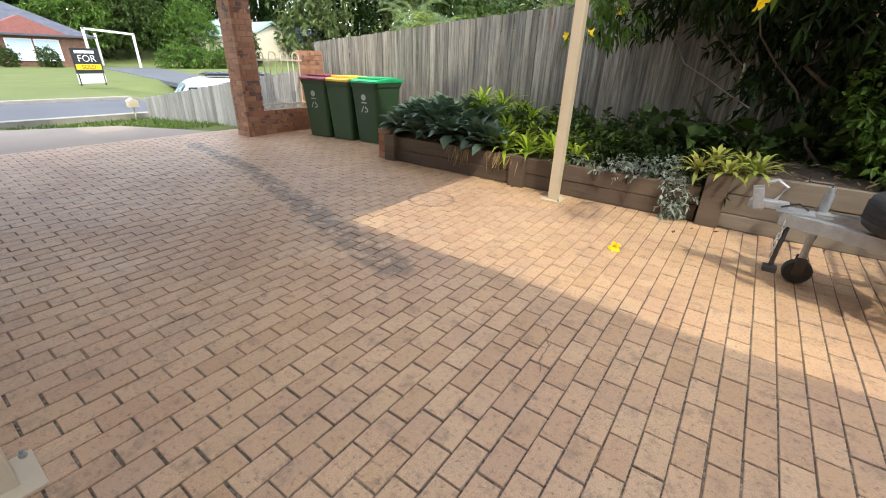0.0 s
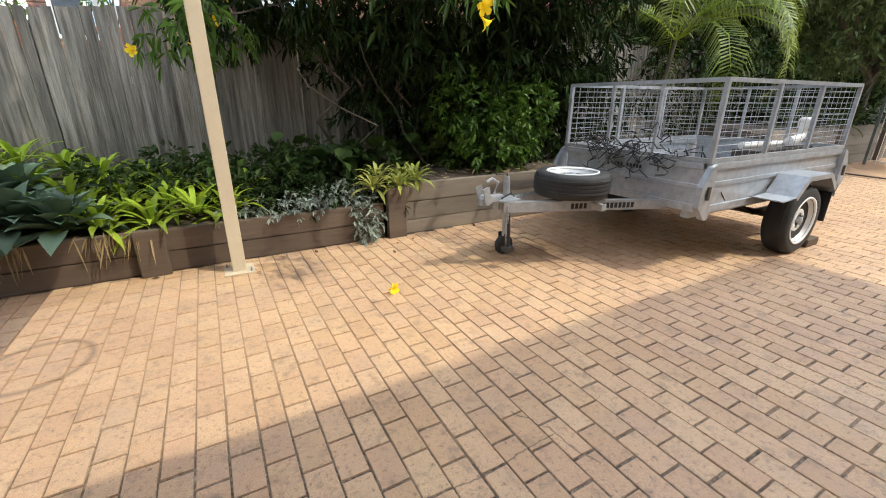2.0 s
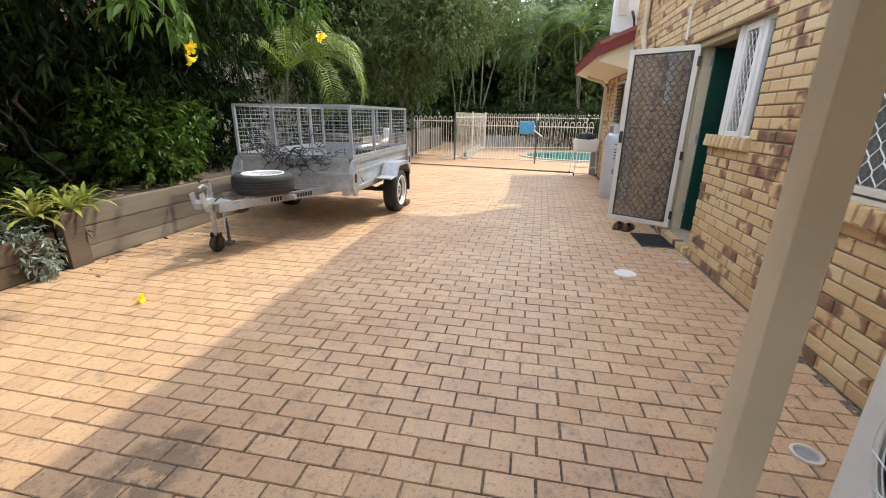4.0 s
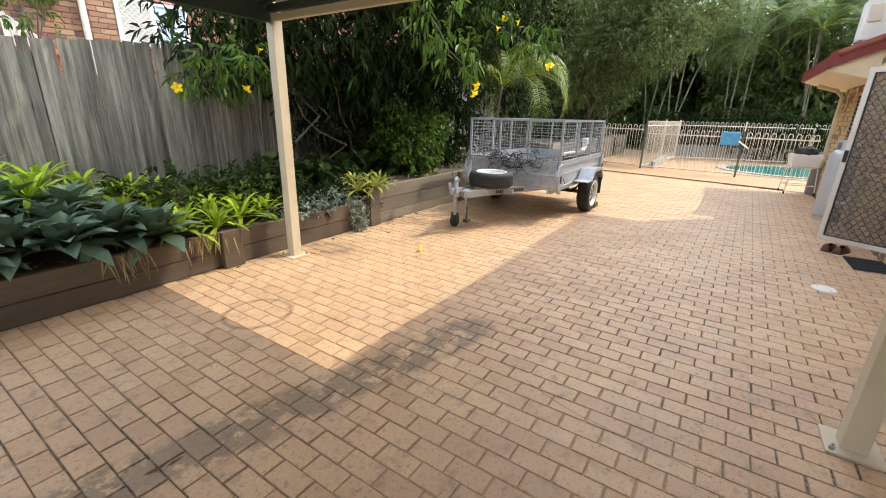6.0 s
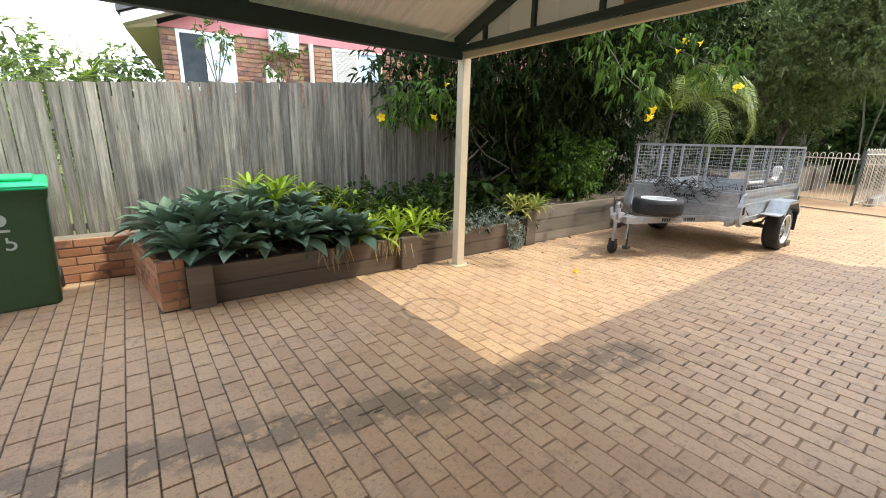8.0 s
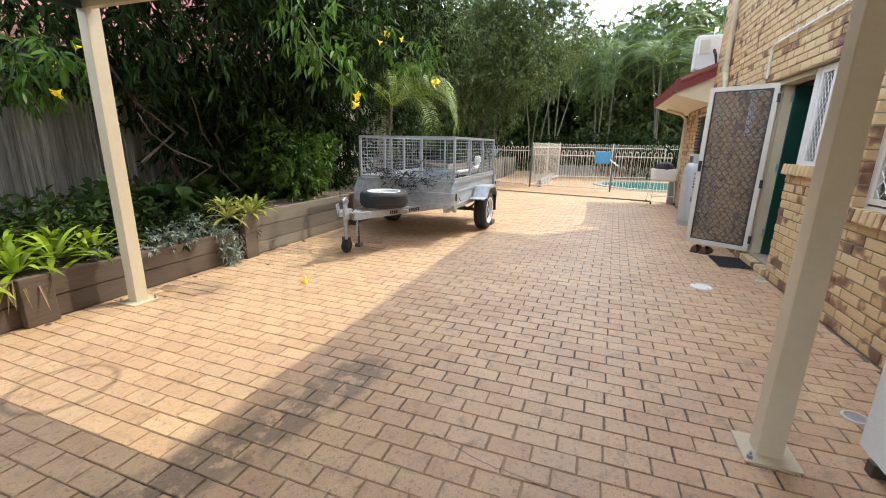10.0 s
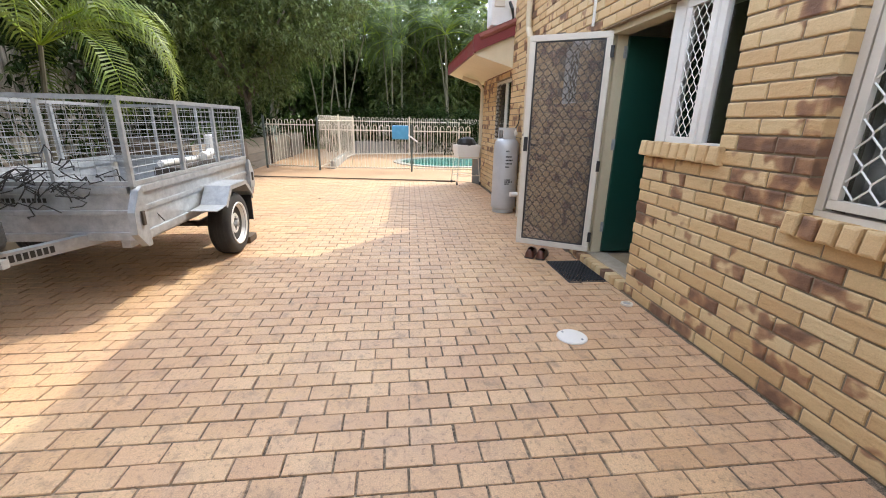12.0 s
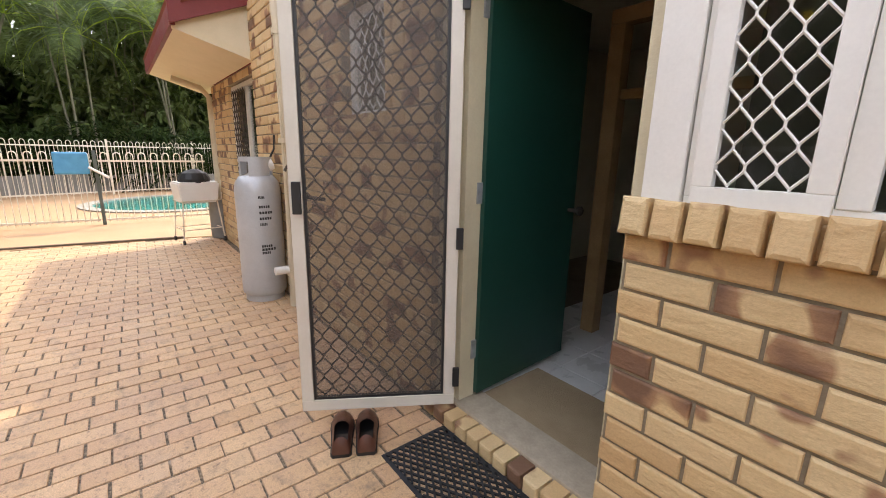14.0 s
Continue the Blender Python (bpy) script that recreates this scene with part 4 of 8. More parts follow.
# ---------------------------------------------------------------- small things by the house
mat_t = thing("doormat", "black rubber doormat with an open honeycomb pattern on the pavers", "mat", at=pose(2.56, -0.38, 0.002))
bm = frame_rect(B(), -0.29, 0.29, -0.18, 0.18, 0, 0.012, 0.022)
bmesh.ops.rotate(bm, verts=bm.verts, cent=(0, 0, 0), matrix=Matrix.Rotation(radians(-90), 3, "X"))
part("border", bm, DOORMAT, mat_t)
bm = B()
for k in range(-16, 17):
    for sgn in (-1, 1):
        c0 = k * 0.056
        a0, a1 = max(-0.27, c0 - 0.27), min(0.27, c0 + 0.27)
        if a1 > a0:
            p0, p1 = Vector((a0, sgn * (a0 - c0) * 0.6, 0.006)), Vector((a1, sgn * (a1 - c0) * 0.6, 0.006))
            lo, hi = -0.162, 0.162
            if abs(p0.y) > hi or abs(p1.y) > hi:
                t0, t1 = sorted(((lo - p0.y) / (p1.y - p0.y), (hi - p0.y) / (p1.y - p0.y)))
                t0, t1 = max(t0, 0), min(t1, 1)
                if t1 <= t0:
                    continue
                p0, p1 = p0.lerp(p1, t0), p0.lerp(p1, t1)
            bar(bm, p0, p1, 0.009, 0.008)
part("ribs", bm, DOORMAT, mat_t)


def shoe(x, y, yaw):
    t = thing("shoe", "brown leather slip-on shoe on the pavers", "shoe", "pair of shoes", at=pose(x, y, 0.002, 0, 0, yaw))
    bm = B()
    prof = [(-0.135, 0.034, 0.058), (-0.12, 0.043, 0.082), (-0.06, 0.045, 0.080), (0.0, 0.047, 0.078), (0.06, 0.054, 0.068), (0.11, 0.050, 0.052), (0.145, 0.030, 0.034)]
    rings = []
    for px, w, h in prof:
        rings.append([bm.verts.new((px, math.cos(a) * w, max(0.016, 0.016 + math.sin(a) * h))) for a in [math.pi * k / 8 for k in range(9)]])
    for i, (u, v) in enumerate(zip(rings, rings[1:])):
        for k in range(8):
            if i in (1, 2) and 2 <= k <= 5:
                continue
            bm.faces.new((u[k], v[k], v[k + 1], u[k + 1]))
    bm.faces.new(rings[0])
    bm.faces.new(rings[-1][::-1])
    smooth(part("upper", bm, BROWN_LEATHER, t))
    bm = B()
    pts = [(px, w * 1.08) for px, w, h in prof] + [(px, -w * 1.08) for px, w, h in reversed(prof)]
    prism(bm, pts, "z", 0, 0.017)
    part("sole", bm, BLACK, t)
    part("insole", box(B(), -0.11, 0.0, -0.03, 0.03, 0.018, 0.022), DARK_METAL, t)


shoe(3.06, -0.11, -27)
shoe(3.005, -0.212, -29)
bm = lathe(B(), [(0.098, 0.0), (0.098, 0.006), (0.09, 0.012), (0.03, 0.013), (0.0, 0.013)], 32, Matrix.Translation((1.34, 0.17, 0)))
cover = tagged(part("access_cover", bm, WHITE_PAINT), "round white plastic inspection cover set in the paving", "cover")
for a in (40, 220):
    part("screw", rod(B(), (1.34 + 0.07 * math.cos(radians(a)), 0.17 + 0.07 * math.sin(radians(a)), 0.01), (1.34 + 0.07 * math.cos(radians(a)), 0.17 + 0.07 * math.sin(radians(a)), 0.016), 0.008), GALV, cover)


def drain(x, y, r):
    t = thing("floor_drain", "small round grey drain outlet in the paving", "drain", "floor drains", at=pose(x, y, 0))
    part("ring", lathe(B(), [(r, 0.0), (r, 0.012), (r - 0.012, 0.014), (r - 0.014, 0.003)], 20), OFFWHITE, t)
    part("grate", lathe(B(), [(r - 0.016, 0.001), (r - 0.016, 0.006), (0.0, 0.006)], 16), GALV, t)


drain(1.80, -0.47, 0.045)
drain(-0.76, -0.12, 0.06)

# downpipe and water pipe on the wall
dp = thing("downpipe", "cream painted downpipe fixed to the brick wall", "pipe")
part("pipe", tube(B(), [(4.92, HOUSE_Y + 0.05, 0.0), (4.92, HOUSE_Y + 0.05, 2.30), (4.94, HOUSE_Y + 0.05, 2.42), (5.06, HOUSE_Y + 0.05, 2.55), (5.08, HOUSE_Y + 0.05, 2.7), (5.08, HOUSE_Y + 0.05, 4.75)], 0.042, 12), CREAM_STEEL, dp)
for z in (0.3, 1.4, 2.2):
    part("collar", lathe(B(), [(0.042, -0.02), (0.05, -0.02), (0.05, 0.02), (0.042, 0.02)], 14, Matrix.Translation((4.92, HOUSE_Y + 0.05, z))), CREAM_STEEL, dp)
part("branch", tube(B(), [(4.92, HOUSE_Y + 0.09, 0.33), (4.92, HOUSE_Y + 0.20, 0.33)], 0.035, 12), WHITE_PAINT, dp)
wp = thing("wall_pipe", "thin white painted pipe running along the brick wall", "pipe")
part("pipe", tube(B(), [(3.13, HOUSE_Y + 0.025, 2.2), (3.13, HOUSE_Y + 0.025, 2.48), (3.11, HOUSE_Y + 0.025, 2.54), (3.04, HOUSE_Y + 0.025, 2.57), (-1.5, HOUSE_Y + 0.025, 2.58)], 0.014, 8), WHITE_PAINT, wp)
for x in (2.4, 1.2, 0.0):
    part("clip", box(B(), x - 0.01, x + 0.01, HOUSE_Y, HOUSE_Y + 0.045, 2.555, 2.595), WHITE_PAINT, wp)

dp2 = thing("downpipe", "cream square-cornered downpipe at the wing's end", "pipe")
part("pipe", tube(B(), [(8.34, LOW_Y + 0.02, 0.0), (8.34, LOW_Y + 0.02, 2.02), (8.36, LOW_Y + 0.12, 2.14), (8.40, LOW_Y + 0.45, 2.24)], 0.04, 10), CREAM_STEEL, dp2)
for z in (0.5, 1.6):
    part("strap", lathe(B(), [(0.04, -0.012), (0.047, -0.012), (0.047, 0.012), (0.04, 0.012)], 12, Matrix.Translation((8.34, LOW_Y + 0.02, z))), CREAM_STEEL, dp2)

# wall lamp seen through the screen
lamp = thing("wall_lamp", "small bulkhead wall lamp with a frosted bowl on the brick wall", "lamp", at=pose(3.22, HOUSE_Y, 2.06))
part("base", lathe(B(), [(0.05, 0), (0.05, 0.03), (0.03, 0.05)], 16, Matrix.Rotation(radians(-90), 4, "X")), WHITE_PAINT, lamp)
smooth(part("bowl", lathe(B(), [(0.03, 0.05), (0.06, 0.07), (0.065, 0.11), (0.04, 0.15), (0.0, 0.16)], 16, Matrix.Rotation(radians(-90), 4, "X")), WHITE_SHEET, lamp))

# gas cylinder
gas = thing("gas_cylinder", "tall grey gas cylinder standing against the brick wall", "gas cylinder", at=pose(5.30, -0.378, 0.002))
smooth(part("body", lathe(B(), [(0.165, 0.05), (0.185, 0.07), (0.187, 0.12), (0.187, 0.98), (0.175, 1.05), (0.14, 1.10), (0.07, 1.125)], 32), GAS_GREY, gas))
part("foot_ring", lathe(B(), [(0.155, 0.0), (0.165, 0.0), (0.165, 0.06), (0.155, 0.06)], 32), GAS_GREY, gas)
def arc_wall(bm, r, a0, a1, z0, z1, th=0.005, n=14):
    """A curved upright strip between two angles."""
    prev = None
    for k in range(n + 1):
        a = a0 + (a1 - a0) * k / n
        c, q = math.cos(a), math.sin(a)
        ring = [bm.verts.new(v) for v in ((r * c, r * q, z0), ((r + th) * c, (r + th) * q, z0), ((r + th) * c, (r + th) * q, z1), (r * c, r * q, z1))]
        if prev:
            for i in range(4):
                bm.faces.new((prev[i], prev[(i + 1) % 4], ring[(i + 1) % 4], ring[i]))
        else:
            bm.faces.new(ring)
        prev = ring
    bm.faces.new(prev[::-1])
    bmesh.ops.recalc_face_normals(bm, faces=bm.faces)
    return bm


bm = B()
for k in range(3):
    arc_wall(bm, 0.128, 2.09 * k + 0.35, 2.09 * k + 1.75, 1.075, 1.25)
arc_wall(bm, 0.128, 0.0, 2 * math.pi, 1.225, 1.262, n=32)
part("collar", bm, GAS_GREY, gas, "grey collar with hand holes")
part("valve", box(B(), -0.03, 0.03, -0.03, 0.03, 1.12, 1.19, 0.006), M("brass", (0.42, 0.30, 0.12), (0.5, 0.37, 0.16), 0.35, 0.9), gas)
part("regulator", lathe(B(), [(0.0, -0.03), (0.05, -0.028), (0.055, 0.0), (0.05, 0.02), (0.0, 0.03)], 16, Matrix.Translation((-0.06, -0.1, 1.2)) @ Matrix.Rotation(radians(70), 4, "X")), WHITE_PAINT, gas, "pale regulator disc")
part("hose", tube(B(), [(-0.02, -0.06, 1.19), (0.0, -0.12, 1.25), (0.03, -0.17, 1.33), (0.05, -0.185, 1.45)], 0.009, 6), BLACK, gas)
part("valve_wheel", lathe(B(), [(0.0, 1.2), (0.035, 1.2), (0.035, 1.225), (0.0, 1.225)], 12), BLACK, gas)
for i, (z, w) in enumerate(((0.92, 0.05), (0.84, 0.09), (0.79, 0.11), (0.74, 0.10), (0.69, 0.06), (0.50, 0.09), (0.47, 0.12), (0.44, 0.07))):
    bm = B()
    n = 5
    for k in range(n):
        a0 = math.pi - 0.25 + (k / n) * w / 0.187
        a1 = math.pi - 0.25 + ((k + 0.75) / n) * w / 0.187
        vs = [bm.verts.new((0.1885 * math.cos(a), 0.1885 * math.sin(a), zz)) for a, zz in ((a0, z), (a1, z), (a1, z + 0.022), (a0, z + 0.022))]
        bm.faces.new(vs)
    part("marking", bm, TEXT_BLACK, gas, "unreadable dark printing")
tap = thing("garden_tap", "brass garden tap on a wall pipe", "tap")
part("riser", rod(B(), (4.72, HOUSE_Y + 0.02, 0.0), (4.72, HOUSE_Y + 0.02, 1.18), 0.012), GALV, tap)
part("spout", tube(B(), [(4.72, HOUSE_Y + 0.02, 1.2), (4.72, HOUSE_Y + 0.1, 1.22), (4.72, HOUSE_Y + 0.13, 1.17)], 0.012, 8), DARK_METAL, tap)
part("tap_handle", box(B(), 4.69, 4.75, HOUSE_Y + 0.06, HOUSE_Y + 0.075, 1.25, 1.27, 0.003), DARK_METAL, tap)

# air-conditioner outdoor unit beside the carport post
AX0, AX1, AY0, AY1, AZ0, AZ1 = -2.02, -1.10, -0.30, 0.03, 0.06, 0.91
ac = thing("air_conditioner", "white outdoor air-conditioner unit with a round fan grille", "air conditioner")
FC = ((AX0 + AX1) / 2 + 0.06, (AZ0 + AZ1) / 2 - 0.02)
FR = 0.315
bm = box(B(), AX0, AX1, AY0, AY1 - 0.025, AZ0, AZ1, 0.012)
part("casing", bm, AC_WHITE, ac)
bm = B()
seg = 40
outer, inner = [], []
for k in range(seg):
    a = 2 * math.pi * k / seg
    c, s = math.cos(a), math.sin(a)
    f = min((AX1 - FC[0]) / c if c > 1e-6 else ((AX0 - FC[0]) / c if c < -1e-6 else 9), (AZ1 - FC[1]) / s if s > 1e-6 else ((AZ0 - FC[1]) / s if s < -1e-6 else 9))
    outer.append((FC[0] + c * f, FC[1] + s * f))
    inner.append((FC[0] + c * FR, FC[1] + s * FR))
ov, iv = [bm.verts.new((p[0], AY1, p[1])) for p in outer], [bm.verts.new((p[0], AY1, p[1])) for p in inner]
ob_, ib = [bm.verts.new((p[0], AY1 - 0.03, p[1])) for p in outer], [bm.verts.new((p[0], AY1 - 0.02, p[1])) for p in inner]
for k in range(seg):
    n = (k + 1) % seg
    bm.faces.new((ov[k], iv[k], iv[n], ov[n]))
    bm.faces.new((ob_[k], ov[k], ov[n], ob_[n]))
    bm.faces.new((iv[k], ib[k], ib[n], iv[n]))
part("front_panel", bm, AC_WHITE, ac)
bm = lathe(B(), [(FR, 0), (0, 0)], 40, Matrix.Translation((FC[0], AY1 - 0.022, FC[1])) @ Matrix.Rotation(radians(90), 4, "X"))
part("fan_cavity", bm, AC_DARK, ac)
for k in range(3):
    bm = box(B(), -0.07, 0.07, -0.003, 0.003, 0.05, 0.27, 0.0, Matrix.Translation((FC[0], AY1 - 0.015, FC[1])) @ Matrix.Rotation(radians(120 * k + 20), 4, "Y") @ Matrix.Rotation(radians(14), 4, "Z"))
    part("fan_blade", bm, M("grey fan blade", (0.25, 0.25, 0.24), (0.3, 0.3, 0.29), 0.5), ac)
bm = B()
for i in range(1, 14):
    r = 0.05 + i * (FR - 0.04) / 13
    pts = [(FC[0] + math.cos(2 * math.pi * k / 36) * r, AY1 + 0.006 + 0.012 * (1 - r / FR), FC[1] + math.sin(2 * math.pi * k / 36) * r) for k in range(37)]
    tube(bm, pts, 0.0028, 4)
for k in range(18):
    a = 2 * math.pi * k / 18
    pts = [(FC[0] + math.cos(a + 0.5 * q) * (0.06 + q * (FR - 0.05)), AY1 + 0.014 - 0.006 * q, FC[1] + math.sin(a + 0.5 * q) * (0.06 + q * (FR - 0.05))) for q in (0, 0.25, 0.5, 0.75, 1)]
    tube(bm, pts, 0.0028, 4)
part("fan_guard", bm, AC_WHITE, ac, "white concentric wire guard")
part("guard_hub", lathe(B(), [(0.06, 0), (0.055, 0.012), (0, 0.014)], 20, Matrix.Translation((FC[0], AY1 + 0.008, FC[1])) @ Matrix.Rotation(radians(-90), 4, "X")), AC_WHITE, ac)
for x in (AX0 + 0.12, AX1 - 0.12):
    part("foot", box(B(), x - 0.025, x + 0.025, AY0 + 0.01, AY1 + 0.015, 0.0, 0.062, 0.004), DARK_METAL, ac)


# timber framed inner opening beyond the door
idf = thing("door_frame", "pale timber frame of an inner doorway inside the house", "door frame", kind="structure")
part("stile", box(B(), 2.96, 3.06, -2.12, -2.02, 0.065, 2.14, 0.004), TIMBER, idf)
part("header", box(B(), 2.06, 3.06, -2.12, -2.02, 2.142, 2.23, 0.004), TIMBER, idf)
part("transom", box(B(), 2.06, 2.956, -2.10, -2.04, 1.69, 1.75, 0.004), TIMBER, idf)

# ---------------------------------------------------------------- box trailer with a mesh cage
TX0, TX1, TY0, TY1 = 2.12, 4.35, 3.10, 4.55
TZ0, TZ1, CZ = 0.50, 0.86, 1.44
TC = (TY0 + TY1) / 2
tr_ = thing("trailer", "galvanised box trailer with a wire mesh cage parked on the pavers", "trailer")
part("tray_floor", box(B(), TX0, TX1, TY0, TY1, TZ0, TZ0 + 0.03), GALV, tr_)


def pressed_panel(bm, a, b, z0, z1, axis, at_, t, ribs):
    """A sheet panel with rolled rails at its rim and pressed ribs."""
    def bx(u0, u1, w0, w1, q0, q1, bev=0.0):
        if axis == "y":
            box(bm, u0, u1, at_ + q0, at_ + q1, w0, w1, bev)
        else:
            box(bm, at_ + q0, at_ + q1, u0, u1, w0, w1, bev)
    bx(a, b, z0, z1, -0.004, 0.004)
    bx(a, b, z1 - 0.05, z1, -t, t, 0.006)
    bx(a, b, z0, z0 + 0.06, -t, t, 0.006)
    for z in ribs:
        bx(a + 0.02, b - 0.02, z - 0.018, z + 0.018, -t * 0.7, t * 0.7, 0.006)
    return bm


part("front_panel", pressed_panel(B(), TY0 + 0.03, TY1 - 0.03, TZ0 - 0.02, TZ1, "x", TX0, 0.022, (0.68,)), GALV, tr_)
part("tailgate", pressed_panel(B(), TY0 + 0.03, TY1 - 0.03, TZ0, TZ1, "x", TX1, 0.02, (0.68,)), GALV, tr_)
part("side_panel", pressed_panel(B(), TX0, TX1, TZ0 - 0.02, TZ1, "y", TY0, 0.022, (0.70,)), GALV, tr_)
part("side_panel", pressed_panel(B(), TX0, TX1, TZ0 - 0.02, TZ1, "y", TY1, 0.022, (0.70,)), GALV, tr_)
for x, s in ((TX0, -1), (TX1, 1)):
    for y, o in ((TY0, -1), (TY1, 1)):
        bm = prism(B(), [(x - s * 0.02, TZ0 - 0.06), (x + s * 0.03, TZ0 - 0.06), (x + s * 0.13, TZ0 + 0.05), (x + s * 0.12, TZ0 + 0.2), (x + s * 0.03, TZ1 - 0.02), (x - s * 0.02, TZ1)], "y", y + o * 0.002, y + o * 0.05)
        part("corner_bracket", bm, GALV, tr_)
        part("latch", box(B(), x - 0.015 + s * 0.045, x + 0.015 + s * 0.045, y + o * 0.05, y + o * 0.065, TZ0 + 0.1, TZ0 + 0.2, 0.003), DARK_METAL, tr_)
# cage
for y in (TY0, TY1):
    part("cage_rail", bar(B(), (TX0 - 0.01, y, CZ), (TX1 + 0.01, y, CZ), 0.03, 0.03), GALV, tr_)
    part("cage_rail", bar(B(), (TX0, y, TZ1 + 0.02), (TX1, y, TZ1 + 0.02), 0.03, 0.03), GALV, tr_)
    for x in (TX0, TX0 + 0.74, TX0 + 1.46, TX1):
        part("cage_post", box(B(), x - 0.016, x + 0.016, y - 0.016, y + 0.016, TZ1, CZ, 0.003), GALV, tr_)
for x in (TX0, TX1):
    part("cage_rail", bar(B(), (x, TY0, CZ), (x, TY1, CZ), 0.03, 0.03), GALV, tr_)
    part("cage_rail", bar(B(), (x, TY0, TZ1 + 0.02), (x, TY1, TZ1 + 0.02), 0.03, 0.03), GALV, tr_)
    for y in (TY0 + 0.48, TY0 + 0.95):
        part("cage_post", box(B(), x - 0.013, x + 0.013, y - 0.013, y + 0.013, TZ1, CZ, 0.003), GALV, tr_)


def wire_panel(a, b, axis, at_):
    bm = B()
    P = (lambda u, z: (u, at_, z)) if axis == "y" else (lambda u, z: (at_, u, z))
    n = round((b - a) / 0.10)
    for i in range(1, n):
        u = a + (b - a) * i / n
        rod(bm, P(u, TZ1 + 0.03), P(u, CZ - 0.01), 0.0022, 5)
    for j in range(1, 11):
        z = TZ1 + 0.03 + (CZ - TZ1 - 0.04) * j / 11
        rod(bm, P(a, z), P(b, z), 0.0022, 5)
    return bm


for y in (TY0, TY1):
    part("wire_mesh", wire_panel(TX0, TX1, "y", y), GALV, tr_)
for x in (TX0, TX1):
    part("wire_mesh", wire_panel(TY0, TY1, "x", x), GALV, tr_)
# drawbar
HX, HZ, HY = 0.84, 0.53, 3.95
for y, s in ((TY0 + 0.22, -1), (TY1 - 0.22, 1)):
    part("drawbar", bar(B(), (2.9, TC + s * 0.62, TZ0 - 0.03), (HX, HY + s * 0.045, HZ - 0.02), 0.062, 0.08), GALV, tr_)
# plain bars where the maker's name is stencilled
da, db = Vector((2.9, TC - 0.62, TZ0 - 0.03)), Vector((HX, HY - 0.045, HZ - 0.02))
dw = (db - da).normalized()
nrm = Vector((dw.y, -dw.x, 0)).normalized()
if nrm.y > 0:
    nrm = -nrm
for t, n in ((0.735, 4), (0.61, 8)):
    for i in range(n):
        p = da.lerp(db, t + 0.0) - dw * (i * 0.037) + nrm * 0.0325
        bm = box(B(), -0.013, 0.013, -0.001, 0.001, -0.022, 0.022, 0, Matrix.Translation(p) @ Matrix.Rotation(math.atan2(dw.y, dw.x), 4, "Z"))
        part("marking", bm, TEXT_BLACK, tr_, "black stencilled maker's mark")
part("crossbar", bar(B(), (1.55, TC - 0.30, HZ - 0.03), (1.55, TC + 0.30, HZ - 0.03), 0.05, 0.05), GALV, tr_)
part("nose_plate", box(B(), HX - 0.04, HX + 0.16, HY - 0.075, HY + 0.075, HZ + 0.022, HZ + 0.032, 0.003), GALV, tr_)
bm = box(B(), HX - 0.14, HX + 0.02, HY - 0.032, HY + 0.032, HZ + 0.02, HZ + 0.075, 0.012)
coup = part("coupling", bm, GALV, tr_)
part("ball_cup", lathe(B(), [(0.0, 0.05), (0.03, 0.045), (0.045, 0.02), (0.047, -0.03), (0.037, -0.03)], 18, Matrix.Translation((HX - 0.15, HY, HZ + 0.035))), GALV, coup)
for o in (-0.05, 0.05):
    cheek = box(B(), -0.03, 0.03, -0.005, 0.005, -0.02, 0.115, 0.004, Matrix.Translation((HX - 0.14, HY + o, HZ + 0.035)) @ Matrix.Rotation(radians(-14), 4, "Y"))
    part("cheek_plate", cheek, GALV, coup)
part("release_lever", tube(B(), [(HX - 0.06, HY, HZ + 0.07), (HX - 0.02, HY, HZ + 0.17), (HX - 0.08, HY, HZ + 0.205), (HX - 0.13, HY, HZ + 0.18)], 0.012, 8), GALV, coup)
part("wheel_brake_cable", tube(B(), [(HX - 0.02, HY - 0.05, HZ + 0.05), (HX + 0.06, HY - 0.07, HZ + 0.09), (HX + 0.12, HY - 0.03, HZ + 0.05)], 0.007, 6), BLACK, coup)
for k in range(9):
    lk = Vector((HX + 0.02 + 0.008 * math.sin(k), HY - 0.085, HZ - 0.03 - k * 0.034))
    ring = [lk + Vector((0.009 * math.cos(q) * (k % 2), 0.009 * math.cos(q) * ((k + 1) % 2), 0.022 * math.sin(q))) for q in [2 * math.pi * j / 10 for j in range(11)]]
    part("chain_link", tube(B(), ring, 0.0045, 5), GALV, tr_)
part("safety_block", box(B(), HX - 0.005, HX + 0.075, HY - 0.13, HY - 0.06, HZ - 0.38, HZ - 0.34, 0.006), BLACK, tr_)
part("plug_lead", tube(B(), [(HX + 0.05, HY - 0.06, HZ - 0.05), (HX + 0.04, HY - 0.09, HZ - 0.2), (HX + 0.035, HY - 0.095, HZ - 0.345)], 0.014, 8), BLACK, tr_)
JX, JY = 1.06, 4.15
part("jockey_leg", rod(rod(B(), (JX, JY, 0.16), (JX, JY, 0.70), 0.022, 12), (JX, JY, 0.34), (JX, JY, 0.66), 0.028, 12), GALV, tr_)
part("jockey_clamp", box(B(), JX - 0.05, JX + 0.05, JY - 0.14, JY + 0.035, 0.46, 0.53, 0.006), GALV, tr_)
part("jockey_crank", tube(B(), [(JX, JY, 0.70), (JX, JY, 0.72), (JX - 0.13, JY - 0.02, 0.725), (JX - 0.13, JY - 0.02, 0.77)], 0.008, 6), DARK_METAL, tr_)
for o in (-0.041, 0.041):
    part("jockey_fork", box(B(), JX - 0.03, JX + 0.03, JY + o - 0.004, JY + o + 0.004, 0.07, 0.2), DARK_METAL, tr_)
